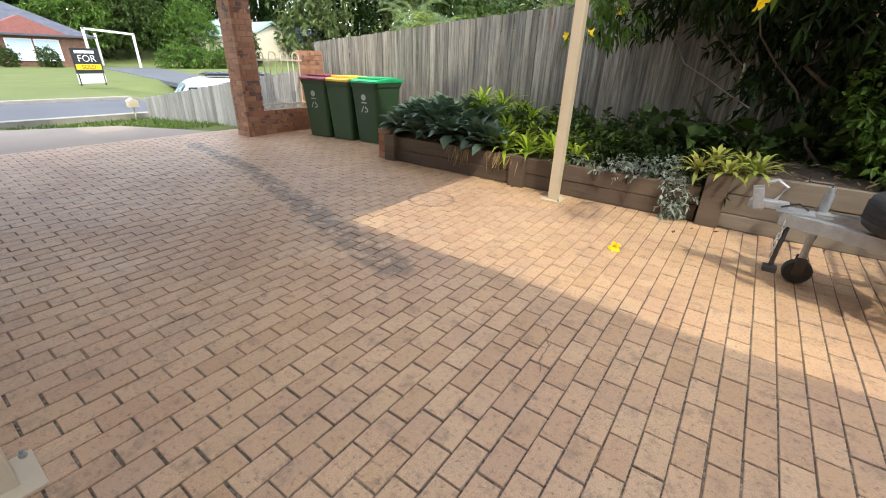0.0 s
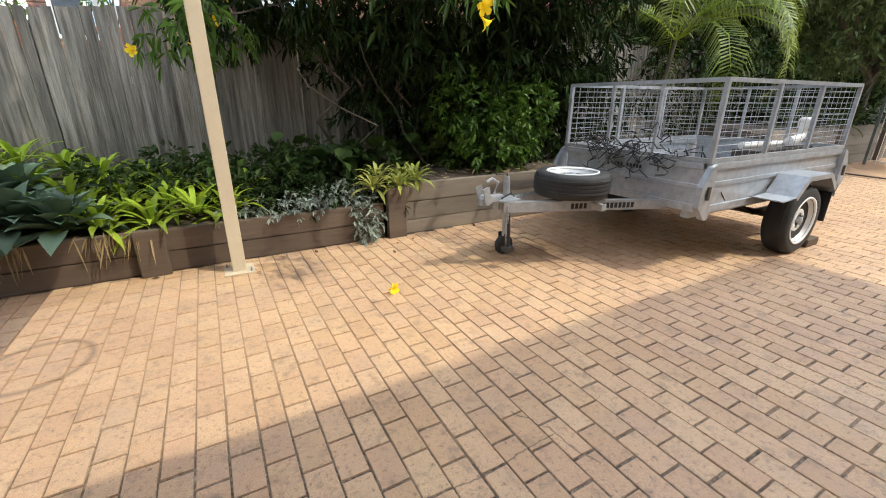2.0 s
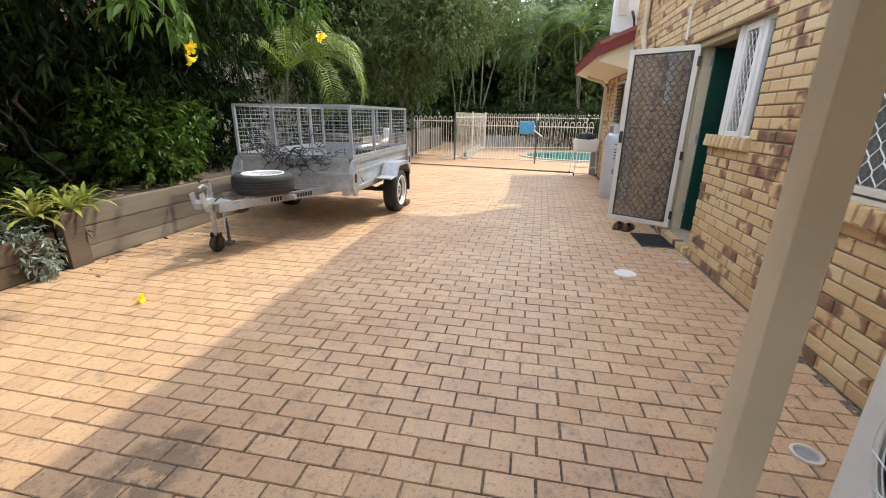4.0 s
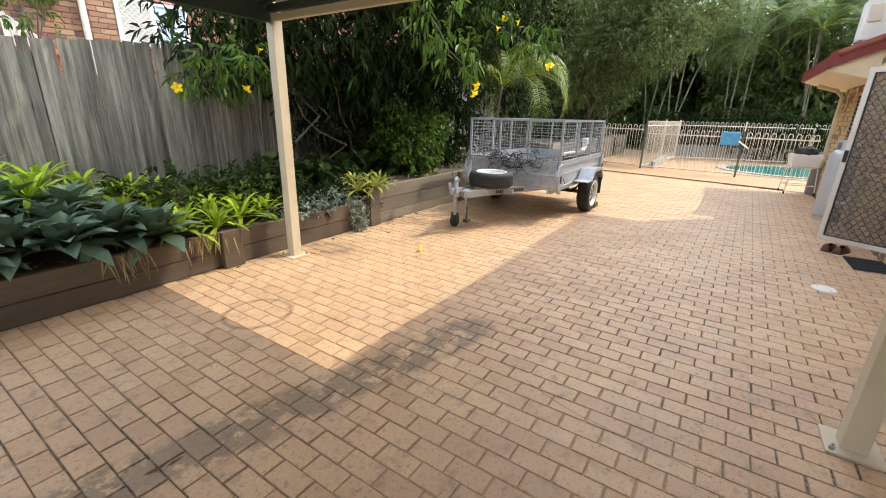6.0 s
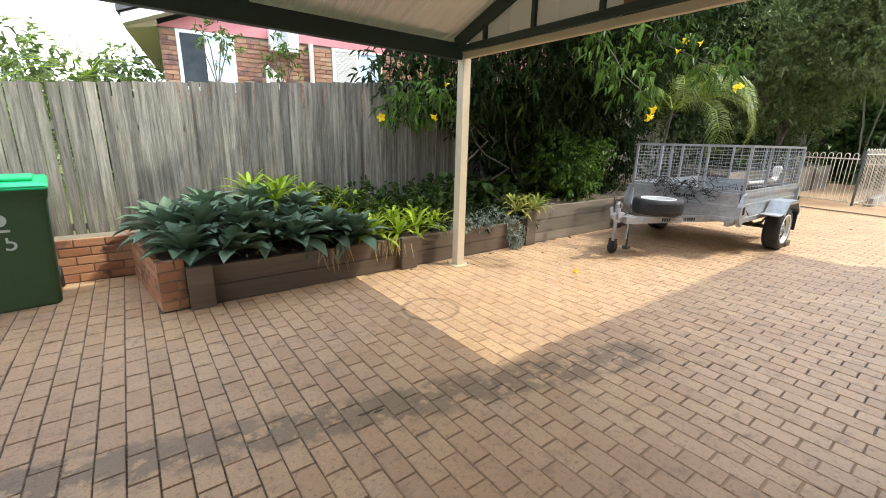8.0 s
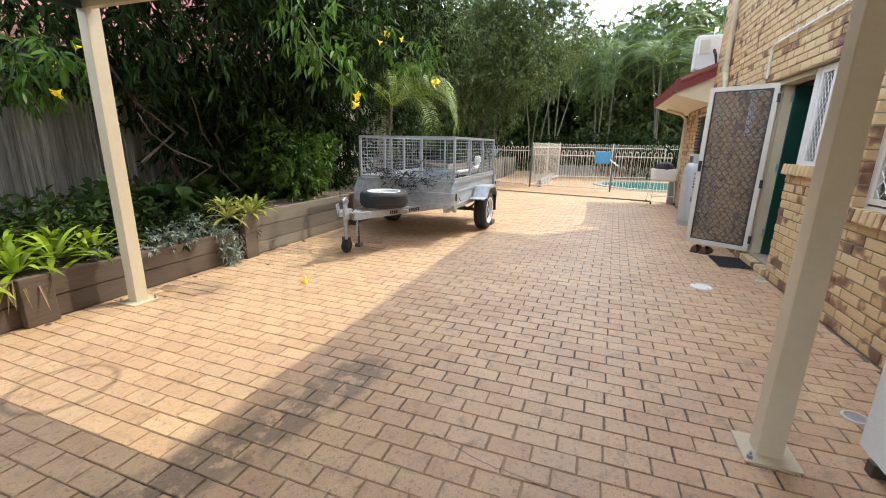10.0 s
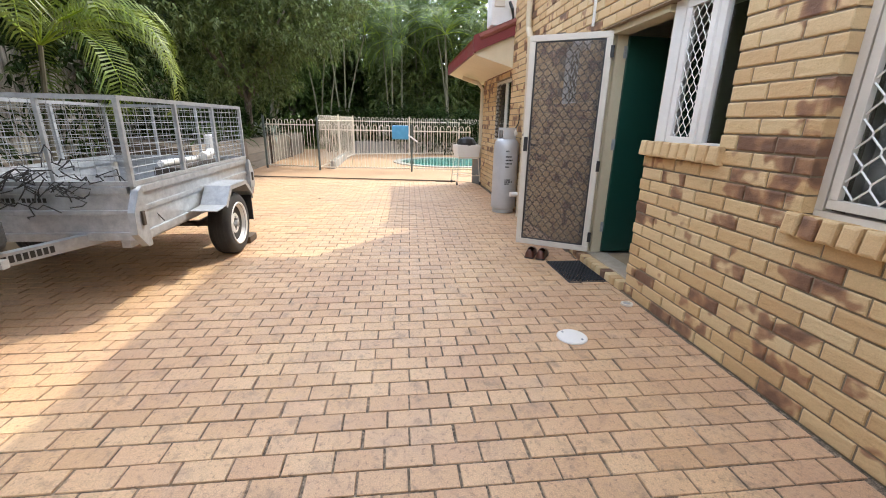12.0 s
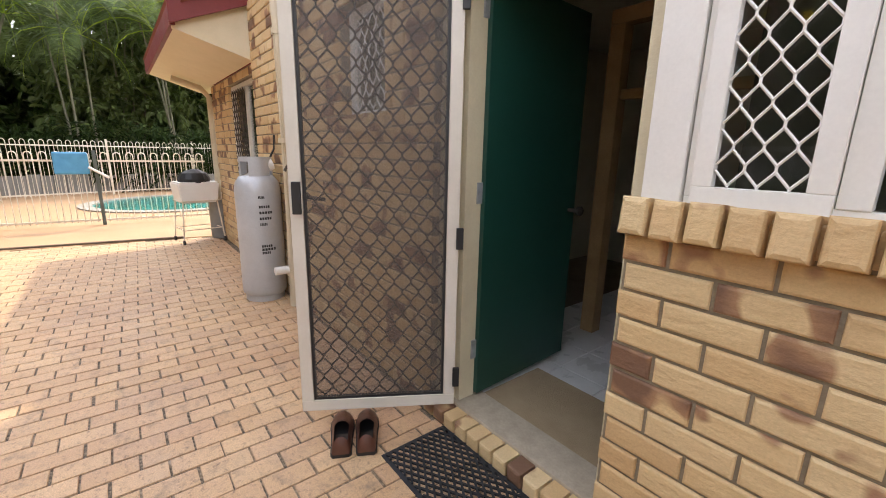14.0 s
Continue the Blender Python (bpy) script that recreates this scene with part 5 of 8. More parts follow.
bm = lathe(B(), [(0.03, -0.03), (0.078, -0.03), (0.088, -0.015), (0.088, 0.015), (0.078, 0.03), (0.03, 0.03)], 20, Matrix.Translation((JX, JY, 0.088)) @ Matrix.Rotation(radians(90), 4, "X"))
part("jockey_wheel", bm, RUBBER, tr_)


def road_wheel(parent, m):
    """Tyre and rim about the local y axis, outer side towards -y."""
    r90 = Matrix.Rotation(radians(90), 4, "X")
    bm = lathe(B(), [(0.19, -0.085), (0.215, -0.095), (0.275, -0.098), (0.298, -0.08), (0.305, -0.05), (0.305, 0.05), (0.298, 0.08), (0.275, 0.098), (0.215, 0.095), (0.19, 0.085)], 48, m @ r90, False)
    ty = smooth(part("tyre", bm, RUBBER, parent))
    for d in (-0.045, -0.015, 0.015, 0.045):
        part("tread_rib", lathe(B(), [(0.303, d - 0.009), (0.309, d - 0.008), (0.309, d + 0.008), (0.303, d + 0.009)], 48, m @ r90), RUBBER, ty)
    bm = lathe(B(), [(0.214, 0.094), (0.212, 0.101), (0.198, 0.099), (0.192, 0.08), (0.178, 0.06), (0.165, 0.035), (0.15, 0.03), (0.10, 0.055), (0.06, 0.062), (0.055, 0.05), (0.0, 0.05)], 40, m @ r90, False)
    rim = smooth(part("rim", bm, RIM, parent))
    part("hub_cap", lathe(B(), [(0.030, 0.05), (0.030, 0.08), (0.018, 0.088), (0.0, 0.089)], 20, m @ r90), GALV, rim)
    for k in range(8):
        a = k * math.pi / 4
        slot = m @ r90 @ Matrix.Rotation(a, 4, "Z") @ Matrix.Translation((0.135, 0, 0.0385)) @ Matrix.Rotation(radians(-26), 4, "Y")
        part("vent_slot", lathe(B(), [(0.016, 0.0), (0.014, 0.004), (0.0, 0.004)], 10, slot @ Matrix.Diagonal((0.9, 1.25, 1, 1))), BLACK, rim)
    for k in range(5):
        a = k * math.pi * 0.4
        part("wheel_nut", lathe(B(), [(0.010, 0.055), (0.010, 0.072), (0.0, 0.074)], 6, m @ r90 @ Matrix.Translation((0.062 * math.cos(a + 0.5), 0.062 * math.sin(a + 0.5), 0))), GALV, rim)


WX = 3.36
for y, yaw in ((TY0 - 0.12, 0), (TY1 + 0.12, 180)):
    wh = new("wheel")
    wh.parent = tr_
    road_wheel(wh, pose(WX, y, 0.306, 0, 0, yaw))
part("axle", bar(B(), (WX, TY0 - 0.05, 0.306), (WX, TY1 + 0.05, 0.306), 0.05, 0.05), DARK_METAL, tr_)
for y in (TY0 + 0.12, TY1 - 0.12):
    bm = B()
    for k in range(4):
        tube(bm, [(WX - 0.42 + k * 0.05, y, 0.42 - k * 0.012), (WX - 0.15, y, 0.35 - k * 0.012), (WX + 0.15, y, 0.35 - k * 0.012), (WX + 0.42 - k * 0.05, y, 0.42 - k * 0.012)], 0.012, 5)
    part("leaf_spring", bm, DARK_METAL, tr_)
    part("chassis_rail", box(B(), TX0, TX1, y - 0.03, y + 0.03, TZ0 - 0.08, TZ0 - 0.002, 0.004), GALV, tr_)
for y, o in ((TY0, -1), (TY1, 1)):
    ya, yb = sorted((y + o * 0.024, y + o * 0.25))
    bm = B()
    pts = [(WX - 0.62, 0.56), (WX - 0.56, 0.545), (WX - 0.36, 0.56), (WX - 0.21, 0.715), (WX + 0.21, 0.715), (WX + 0.36, 0.58), (WX + 0.38, 0.50)]
    th = [(x, z - 0.008) for x, z in pts]
    for (a, b), (c, d) in zip(zip(pts, pts[1:]), zip(th, th[1:])):
        prism(bm, [a, b, d, c], "y", ya, yb)
    yo = ya if o < 0 else yb
    prism(bm, [(WX - 0.36, 0.56), (WX - 0.21, 0.715), (WX + 0.21, 0.715), (WX + 0.36, 0.58), (WX + 0.345, 0.55), (WX + 0.19, 0.675), (WX - 0.19, 0.675), (WX - 0.335, 0.53)], "y", yo - 0.004, yo + 0.004)
    part("mudguard", bm, GALV, tr_)
    part("mud_flap", box(B(), WX + 0.345, WX + 0.36, ya + 0.01, yb - 0.01, 0.26, 0.53, 0.003), BLACK, tr_)
bm = box(B(), TX1 + 0.01, TX1 + 0.05, TY0 - 0.05, TY0 + 0.09, TZ0 - 0.06, TZ0 + 0.02, 0.004)
part("tail_lamp", bm, LID_RED, tr_)
# plain bars where the maker's name is painted on the front panel
for i in range(9):
    if i != 3:
        part("marking", box(B(), TX0 - 0.0265, TX0 - 0.0255, 3.90 - i * 0.032, 3.922 - i * 0.032, 0.755, 0.785), TEXT_BLACK, tr_)

sp = thing("spare_wheel", "spare wheel with a white rim lying on the trailer drawbar", "wheel", at=pose(1.50, TC + 0.02, HZ + 0.125))
road_wheel(sp, pose(0, 0, 0, -90, 0, 0))
ch = tagged(part("chock", box(B(), 3.65, 3.87, 2.90, 3.01, 0.0, 0.075, 0.008), SLEEPER), "dark timber block wedged behind the trailer wheel", "chock")

# cargo net hung over the trailer's front
net = thing("cargo_net", "tangled black cargo net draped over the trailer's front", "cargo net")
rn = random.Random(11)
for s in range(34):
    bm = B()
    y = rn.uniform(3.35, 4.25)
    z = rn.uniform(0.80, 1.02)
    pts = []
    for k in range(9):
        bump = 0.05 * math.sin(k * 1.3 + s)
        pts.append((TX0 - 0.045 - abs(bump) + rn.uniform(-0.02, 0.02), y, max(z, 0.62)))
        y += rn.uniform(-0.09, 0.09)
        z += rn.uniform(-0.07, 0.065)
        y = min(max(y, 3.2), 4.4)
        z = min(max(z, 0.66), 1.26 if 3.3 < y < 3.8 else 1.0)
    tube(bm, pts, 0.0046, 5)
    part("cord", bm, BLACK, net)
for s in range(16):
    bm = B()
    y, z = rn.uniform(3.25, 4.4), 0.93
    pts = [(TX0 - 0.03, y, z), (TX0 + 0.05, y + rn.uniform(-0.1, 0.1), z + rn.uniform(-0.02, 0.05)), (TX0 + rn.uniform(0.2, 0.4), y + rn.uniform(-0.2, 0.2), TZ0 + 0.06)]
    tube(bm, pts, 0.0046, 5)
    part("cord", bm, BLACK, net)
# things in the tray
tarp = tagged(part("tarpaulin", box(B(), 2.2, 3.0, 3.5, 4.2, TZ0 + 0.032, 0.74, 0.07), M("pale grey sheet", (0.50, 0.53, 0.56), (0.60, 0.63, 0.66), 0.6, scale=5, bump=0.4)), "folded pale grey sheet in the trailer tray", "sheet")
for v in tarp.data.vertices:
    v.co += Vector((0, 0, 0.05 * noise.noise(v.co * 3.1) - abs(v.co.x - 2.6) * 0.12 + 0.03)) if v.co.z > 0.6 else Vector()
pv = thing("pipe_fittings", "white plastic pipe fittings lying in the trailer tray", "pipe")
part("pipe", tube(B(), [(3.0, 3.35, 0.93), (3.9, 3.3, 0.92)], 0.03, 10), WHITE_PAINT, pv)
part("elbow", tube(B(), [(3.6, 3.25, 0.95), (3.75, 3.25, 0.96), (3.82, 3.25, 1.0), (3.84, 3.25, 1.12)], 0.04, 10), WHITE_PAINT, pv)
part("collar", lathe(B(), [(0.055, 0), (0.055, 0.08), (0.04, 0.1)], 16, Matrix.Translation((3.84, 3.25, 1.06))), WHITE_PAINT, pv)
part("rest", box(B(), 3.0, 4.0, 3.2, 3.42, TZ0 + 0.03, 0.895, 0.01), DARK_METAL, pv)

# ---------------------------------------------------------------- wheelie bins
def wheelie_bin(x, y, yaw, lid, colour, number):
    t = thing("wheelie_bin", f"dark green wheelie bin with a {colour} lid", "bin", "row of bins", at=pose(x, y, 0, 0, 0, yaw))
    bm = B()
    rings = []
    for z, w, f, b in ((0.0, 0.23, -0.25, 0.22), (0.02, 0.24, -0.26, 0.24), (0.35, 0.255, -0.29, 0.27), (0.90, 0.28, -0.345, 0.33), (0.93, 0.295, -0.36, 0.345), (0.985, 0.30, -0.365, 0.35)):
        ring = []
        for cx, cy, a0 in ((w, b, 0), (-w, b, 90), (-w, f, 180), (w, f, 270)):
            for k in range(4):
                a = radians(a0 + 30 * k)
                r = 0.05
                ring.append(bm.verts.new((cx - math.copysign(r, cx) + math.cos(a) * r, cy - math.copysign(r, cy) + math.sin(a) * r, z)))
        rings.append(ring)
    for u, v in zip(rings, rings[1:]):
        for k in range(16):
            bm.faces.new((u[k], u[(k + 1) % 16], v[(k + 1) % 16], v[k]))
    bm.faces.new(rings[0][::-1])
    part("body", bm, BIN_GREEN, t)
    bm = B()
    pts = [(-0.385, 0.985), (-0.39, 1.01), (-0.34, 1.035), (0.0, 1.06), (0.30, 1.055), (0.37, 1.04), (0.38, 0.985)]
    prism(bm, pts, "x", -0.305, 0.305)
    bmesh.ops.bevel(bm, geom=list(bm.edges), offset=0.012, segments=2, affect="EDGES")
    lid_o = part("lid", bm, lid, t, f"{colour} hinged lid")
    part("lid_ridge", box(B(), -0.22, 0.22, -0.24, 0.22, 1.045, 1.072, 0.012), lid, lid_o)
    part("handle", rod(B(), (-0.22, 0.395, 1.0), (0.22, 0.395, 1.0), 0.016), BIN_GREEN, t)
    for s in (-1, 1):
        part("handle_arm", box(B(), s * 0.22 - 0.02, s * 0.22 + 0.02, 0.33, 0.41, 0.97, 1.02, 0.005), BIN_GREEN, t)
        wheel = part("wheel", lathe(B(), [(0.02, -0.025), (0.09, -0.028), (0.1, -0.015), (0.1, 0.015), (0.09, 0.028), (0.02, 0.025)], 20, Matrix.Translation((s * 0.24, 0.27, 0.1)) @ Matrix.Rotation(radians(90), 4, "Y")), BLACK, t)
    part("axle", rod(B(), (-0.24, 0.27, 0.1), (0.24, 0.27, 0.1), 0.012), DARK_METAL, t)
    if number:
        fy = lambda z: -(0.26 + (z - 0.02) * 0.0955) - 0.006
        bm = lathe(B(), [(0.05, 0), (0.05, 0.002), (0.0, 0.002)], 20, Matrix.Translation((-0.02, fy(0.76), 0.76)) @ Matrix.Rotation(radians(90), 4, "X"))
        part("emblem", bm, PALE_PRINT, t, "plain round council emblem")
        part("print_line", box(B(), -0.075, 0.035, fy(0.675) - 0.001, fy(0.675) + 0.001, 0.665, 0.685), PALE_PRINT, t)
        cu = bpy.data.curves.new("number", "FONT")
        cu.body, cu.size, cu.align_x, cu.extrude = "75", 0.17, "CENTER", 0.001
        tmp = new("tmp_number", cu)
        me = bpy.data.meshes.new_from_object(tmp.evaluated_get(bpy.context.evaluated_depsgraph_get()))
        bpy.data.objects.remove(tmp)
        me.materials.append(PALE_PRINT)
        nb = new("number", me)
        nb.matrix_basis = Matrix.Translation((-0.02, fy(0.60) - 0.004, 0.52)) @ Matrix.Rotation(radians(90 - 5.5), 4, "X")
        nb.parent = t
        nb["label"] = "house number 75 printed in pale grey"
    return t


wheelie_bin(-6.02, 5.88, 8, LID_RED, "dark red", True)
wheelie_bin(-5.47, 5.97, 4, LID_YELLOW, "yellow", False)
wheelie_bin(-4.91, 6.06, 6, LID_GREEN, "bright green", True)

# ---------------------------------------------------------------- pool, pool fence and yard beyond
def hairpin_panel(t, a, b, h, pitch=0.085, z0=0.05, r=0.009):
    """Fence panel of looped uprights between two rails."""
    a, b = Vector((*a, 0)), Vector((*b, 0))
    d = b - a
    n = max(2, int(d.length / pitch / 2))
    for z in (z0 + 0.04, h - 0.14):
        part("rail", bar(B(), a + Vector((0, 0, z)), b + Vector((0, 0, z)), 0.03, 0.03), POOL_STEEL, t)
    for i in range(n):
        p, q = a + d * ((i + 0.22) / n), a + d * ((i + 0.78) / n)
        pts = [p + Vector((0, 0, z0)), p + Vector((0, 0, h - 0.06))]
        for k in range(1, 6):
            s = k / 6
            c = p.lerp(q, 0.5 - 0.5 * math.cos(math.pi * s))
            pts.append(c + Vector((0, 0, h - 0.06 + 0.06 * math.sin(math.pi * s))))
        pts += [q + Vector((0, 0, h - 0.06)), q + Vector((0, 0, z0))]
        part("hairpin", tube(B(), pts, r, 5), POOL_STEEL, t)


def fence_post_at(t, x, y, h, mt=None):
    part("post", box(B(), x - 0.025, x + 0.025, y - 0.025, y + 0.025, 0, h, 0.004), mt or POOL_STEEL, t)


pf = thing("pool_fence", "cream hairpin-top steel pool fence across the apron", "fence")
DARK_POST = M("dark grey-green post", (0.07, 0.085, 0.075), (0.10, 0.115, 0.10), 0.5)
hairpin_panel(pf, (10.80, 3.26), (10.57, 0.88), 1.22)
hairpin_panel(pf, (10.55, 0.80), (10.4, -0.75), 1.22)
fence_post_at(pf, 10.56, 0.84, 1.25, DARK_POST)
gate = thing("pool_gate", "cream hairpin pool gate between dark posts", "gate")
hairpin_panel(gate, (11.35, 4.82), (10.85, 3.42), 1.33)
fence_post_at(gate, 11.38, 4.88, 1.42, DARK_POST)
fence_post_at(gate, 10.82, 3.34, 1.40, DARK_POST)
pf2 = thing("pool_fence", "cream hairpin-top steel fence running round the pool", "fence")
hairpin_panel(pf2, (10.90, 3.34), (15.65, 2.86), 1.45, 0.105)
hairpin_panel(pf2, (15.65, 2.86), (17.4, -3.2), 1.45, 0.085)
for p in ((13.3, 3.1), (15.65, 2.86), (16.3, 0.7), (16.9, -1.4)):
    fence_post_at(pf2, *p, 1.5)
bm = B()
N = 24
lo = [(16.9 - 0.06 * k + 1.0 * math.sin(k / N * 3.1), 3.0 - k * 0.26) for k in range(N)]
for (x0, y0), (x1, y1) in zip(lo, lo[1:]):
    prism(bm, [(x0, y0), (x0 + (x1 - x0) * 0.94, y0 + (y1 - y0) * 0.94), (x1 + 0.25, y1), (x0 + 0.25, y0)], "z", 0, 0.5 + 0.02 * math.sin(x0 * 37))
tagged(part("wall_pool", bm, M("grey pool wall", (0.17, 0.165, 0.15), (0.25, 0.24, 0.215), 0.85, scale=9, stretch=(1, 1, 0.2), contrast=0.35)), "low grey curved retaining wall behind the pool", "wall", kind="structure")
bm = box(B(), 11.1, 15.4, 2.98, 3.12, 0, 0.22, 0.01)
tagged(part("kerb_pool", bm, M("grey plinth", (0.22, 0.20, 0.17), (0.29, 0.27, 0.23), 0.85)), "pale concrete plinth under the side fence", "kerb", kind="structure")
bm = B()
ring_o = [bm.verts.new((13.4 + 1.6 * math.cos(a), -0.6 + 1.7 * math.sin(a), 0.012)) for a in [2 * math.pi * k / 40 for k in range(40)]]
bm.faces.new(ring_o)
tagged(part("water", bm, WATER), "green-blue pool water", "pool", kind="structure")
cp_ring = B()
for k in range(40):
    a0, a1 = 2 * math.pi * k / 40, 2 * math.pi * (k + 0.94) / 40
    prism(cp_ring, [(13.4 + r1 * math.cos(a), -0.6 + r2 * math.sin(a)) for r1, r2, a in ((1.6, 1.7, a0), (1.85, 1.95, a0), (1.85, 1.95, a1), (1.6, 1.7, a1))], "z", 0.003, 0.035)
tagged(part("coping", cp_ring, KERB), "pale pool coping stones", "coping", kind="structure")
seat = thing("pool_toy", "light blue plastic pool float hung on the fence", "pool toy")
bm = box(B(), 10.52, 10.58, 0.92, 1.36, 0.86, 1.22, 0.03)
for v in bm.verts:
    v.co.x += 0.04 * noise.noise(v.co * 5)
part("float", bm, BLUE_PLASTIC, seat)
part("strap", rod(B(), (10.52, 0.68, 0.8), (10.5, 0.93, 0.98), 0.02), WHITE_PAINT, seat)
# laundry trolley with a tub
tro = thing("trolley", "wire trolley holding a white tub with a black cover", "trolley", at=pose(8.3, -0.28, 0, 0, 0, 8))
bm = B()
for sx in (-0.2, 0.2):
    for sy in (-0.24, 0.24):
        rod(bm, (sx * 1.1, sy * 1.1, 0.06), (sx * 0.9, sy * 0.9, 0.62), 0.01)
for z in (0.2, 0.6):
    for a, b in (((-0.2, -0.24), (0.2, -0.24)), ((0.2, -0.24), (0.2, 0.24)), ((0.2, 0.24), (-0.2, 0.24)), ((-0.2, 0.24), (-0.2, -0.24))):
        rod(bm, (*a, z), (*b, z), 0.008)
part("frame", bm, POOL_STEEL, tro)
for sx in (-0.22, 0.22):
    for sy in (-0.265, 0.265):
        part("castor", lathe(B(), [(0.01, -0.012), (0.035, -0.012), (0.035, 0.012), (0.01, 0.012)], 12, Matrix.Translation((sx, sy, 0.036)) @ Matrix.Rotation(radians(90), 4, "X")), BLACK, tro)
bm = B()
u = [bm.verts.new((sx, sy, 0.57)) for sx, sy in ((-0.19, -0.23), (0.19, -0.23), (0.19, 0.23), (-0.19, 0.23))]
v = [bm.verts.new((sx * 1.15, sy * 1.15, 0.86)) for sx, sy in ((-0.19, -0.23), (0.19, -0.23), (0.19, 0.23), (-0.19, 0.23))]
for k in range(4):
    bm.faces.new((u[k], u[(k + 1) % 4], v[(k + 1) % 4], v[k]))
bm.faces.new(u[::-1])
bm.faces.new(v)
bmesh.ops.bevel(bm, geom=list(bm.edges), offset=0.02, segments=2, affect="EDGES")
part("tub", bm, WHITE_PAINT, tro)
bm = lathe(B(), [(0.20, 0.86), (0.21, 0.9), (0.17, 0.98), (0.08, 1.02), (0.0, 1.03)], 16)
for q in bm.verts:
    q.co.x += 0.03 * noise.noise(q.co * 6)
    q.co.z += 0.03 * noise.noise(q.co * 7 + Vector((3, 0, 0)))
part("cover", bm, BLACK, tro)
filt = thing("pool_filter", "grey pool pump and filter against the wall", "pool pump", at=pose(8.45, -0.62, 0))
part("tank", lathe(B(), [(0.16, 0.0), (0.17, 0.05), (0.17, 0.55), (0.12, 0.64), (0.05, 0.68)], 20), M("grey plastic", (0.16, 0.17, 0.17), (0.21, 0.22, 0.22), 0.5), filt)
part("valve_head", box(B(), -0.09, 0.09, -0.07, 0.09, 0.68, 0.86, 0.02), M("mid grey plastic", (0.28, 0.29, 0.29), (0.33, 0.34, 0.34), 0.5), filt)
pot = thing("plant_trough", "black plastic trough of strappy plants on the paving", "planter", at=pose(9.0, 4.92, 0.004, 0, 0, 4))
bm = box(B(), -0.28, 0.28, -0.14, 0.14, 0.0, 0.24, 0.02)
for q in bm.verts:
    q.co.x *= 0.86 + q.co.z * 0.6
part("trough", bm, BLACK, pot)
# second air conditioner on the wing's roof
ac2 = thing("roof_air_conditioner", "white air-conditioner unit on a bracket above the low roof", "air conditioner")
rz = EZ + 0.13 + 0.5 * rake
part("casing", box(B(), 6.08, 6.40, -0.78, -0.22, rz + 0.08, rz + 0.66, 0.02), AC_WHITE, ac2)
part("bracket", box(box(B(), 6.08, 6.45, -0.72, -0.68, rz - 0.25, rz + 0.08), 6.08, 6.45, -0.32, -0.28, rz - 0.25, rz + 0.08), GALV, ac2)
part("service_cover", box(B(), 6.05, 6.082, -0.42, -0.26, rz + 0.34, rz + 0.58, 0.008), OFFWHITE, ac2)
part("pipework", tube(B(), [(6.06, -0.5, rz + 0.4), (5.98, -0.52, rz + 0.3), (6.0, -0.56, rz + 0.1), (6.1, -0.6, rz - 0.02)], 0.025, 8), BLACK, ac2)

# ---------------------------------------------------------------- plants
def leaf_soup(name, base, way, length, width, material, parent, label="", droop=0.25, seed=0, kind=""):
    """One mesh of many folded leaves: arrays of base points, directions, lengths and widths."""
    g = np.random.RandomState(seed)
    n = len(base)
    way = way / (np.linalg.norm(way, axis=1)[:, None] + 1e-9)
    ref = g.normal(size=(n, 3)) * 0.5 + np.array((0, 0, 1.0))
    side = np.cross(way, ref)
    side /= np.linalg.norm(side, axis=1)[:, None] + 1e-9
    up = np.cross(side, way)
    L, W = length[:, None], width[:, None]
    dz = np.zeros((n, 3))
    dz[:, 2] = -droop * length
    v = np.empty((n, 6, 3))
    v[:, 0] = base
    v[:, 1] = base + way * L * 0.35 + side * W * 0.5 + up * W * 0.16 + dz * 0.1
    v[:, 2] = base + way * L * 0.70 + side * W * 0.38 + up * W * 0.12 + dz * 0.5
    v[:, 3] = base + way * L + dz
    v[:, 4] = base + way * L * 0.70 - side * W * 0.38 + up * W * 0.12 + dz * 0.5
    v[:, 5] = base + way * L * 0.35 - side * W * 0.5 + up * W * 0.16 + dz * 0.1
    idx = (np.arange(n) * 6)[:, None]
    f = np.concatenate([idx + np.array([[0, 1, 2, 3]]), idx + np.array([[0, 3, 4, 5]])])
    ob = soup(name, v.reshape(-1, 3).tolist(), f.tolist(), material, parent, label)
    if kind:
        ob["kind"] = kind
    return ob


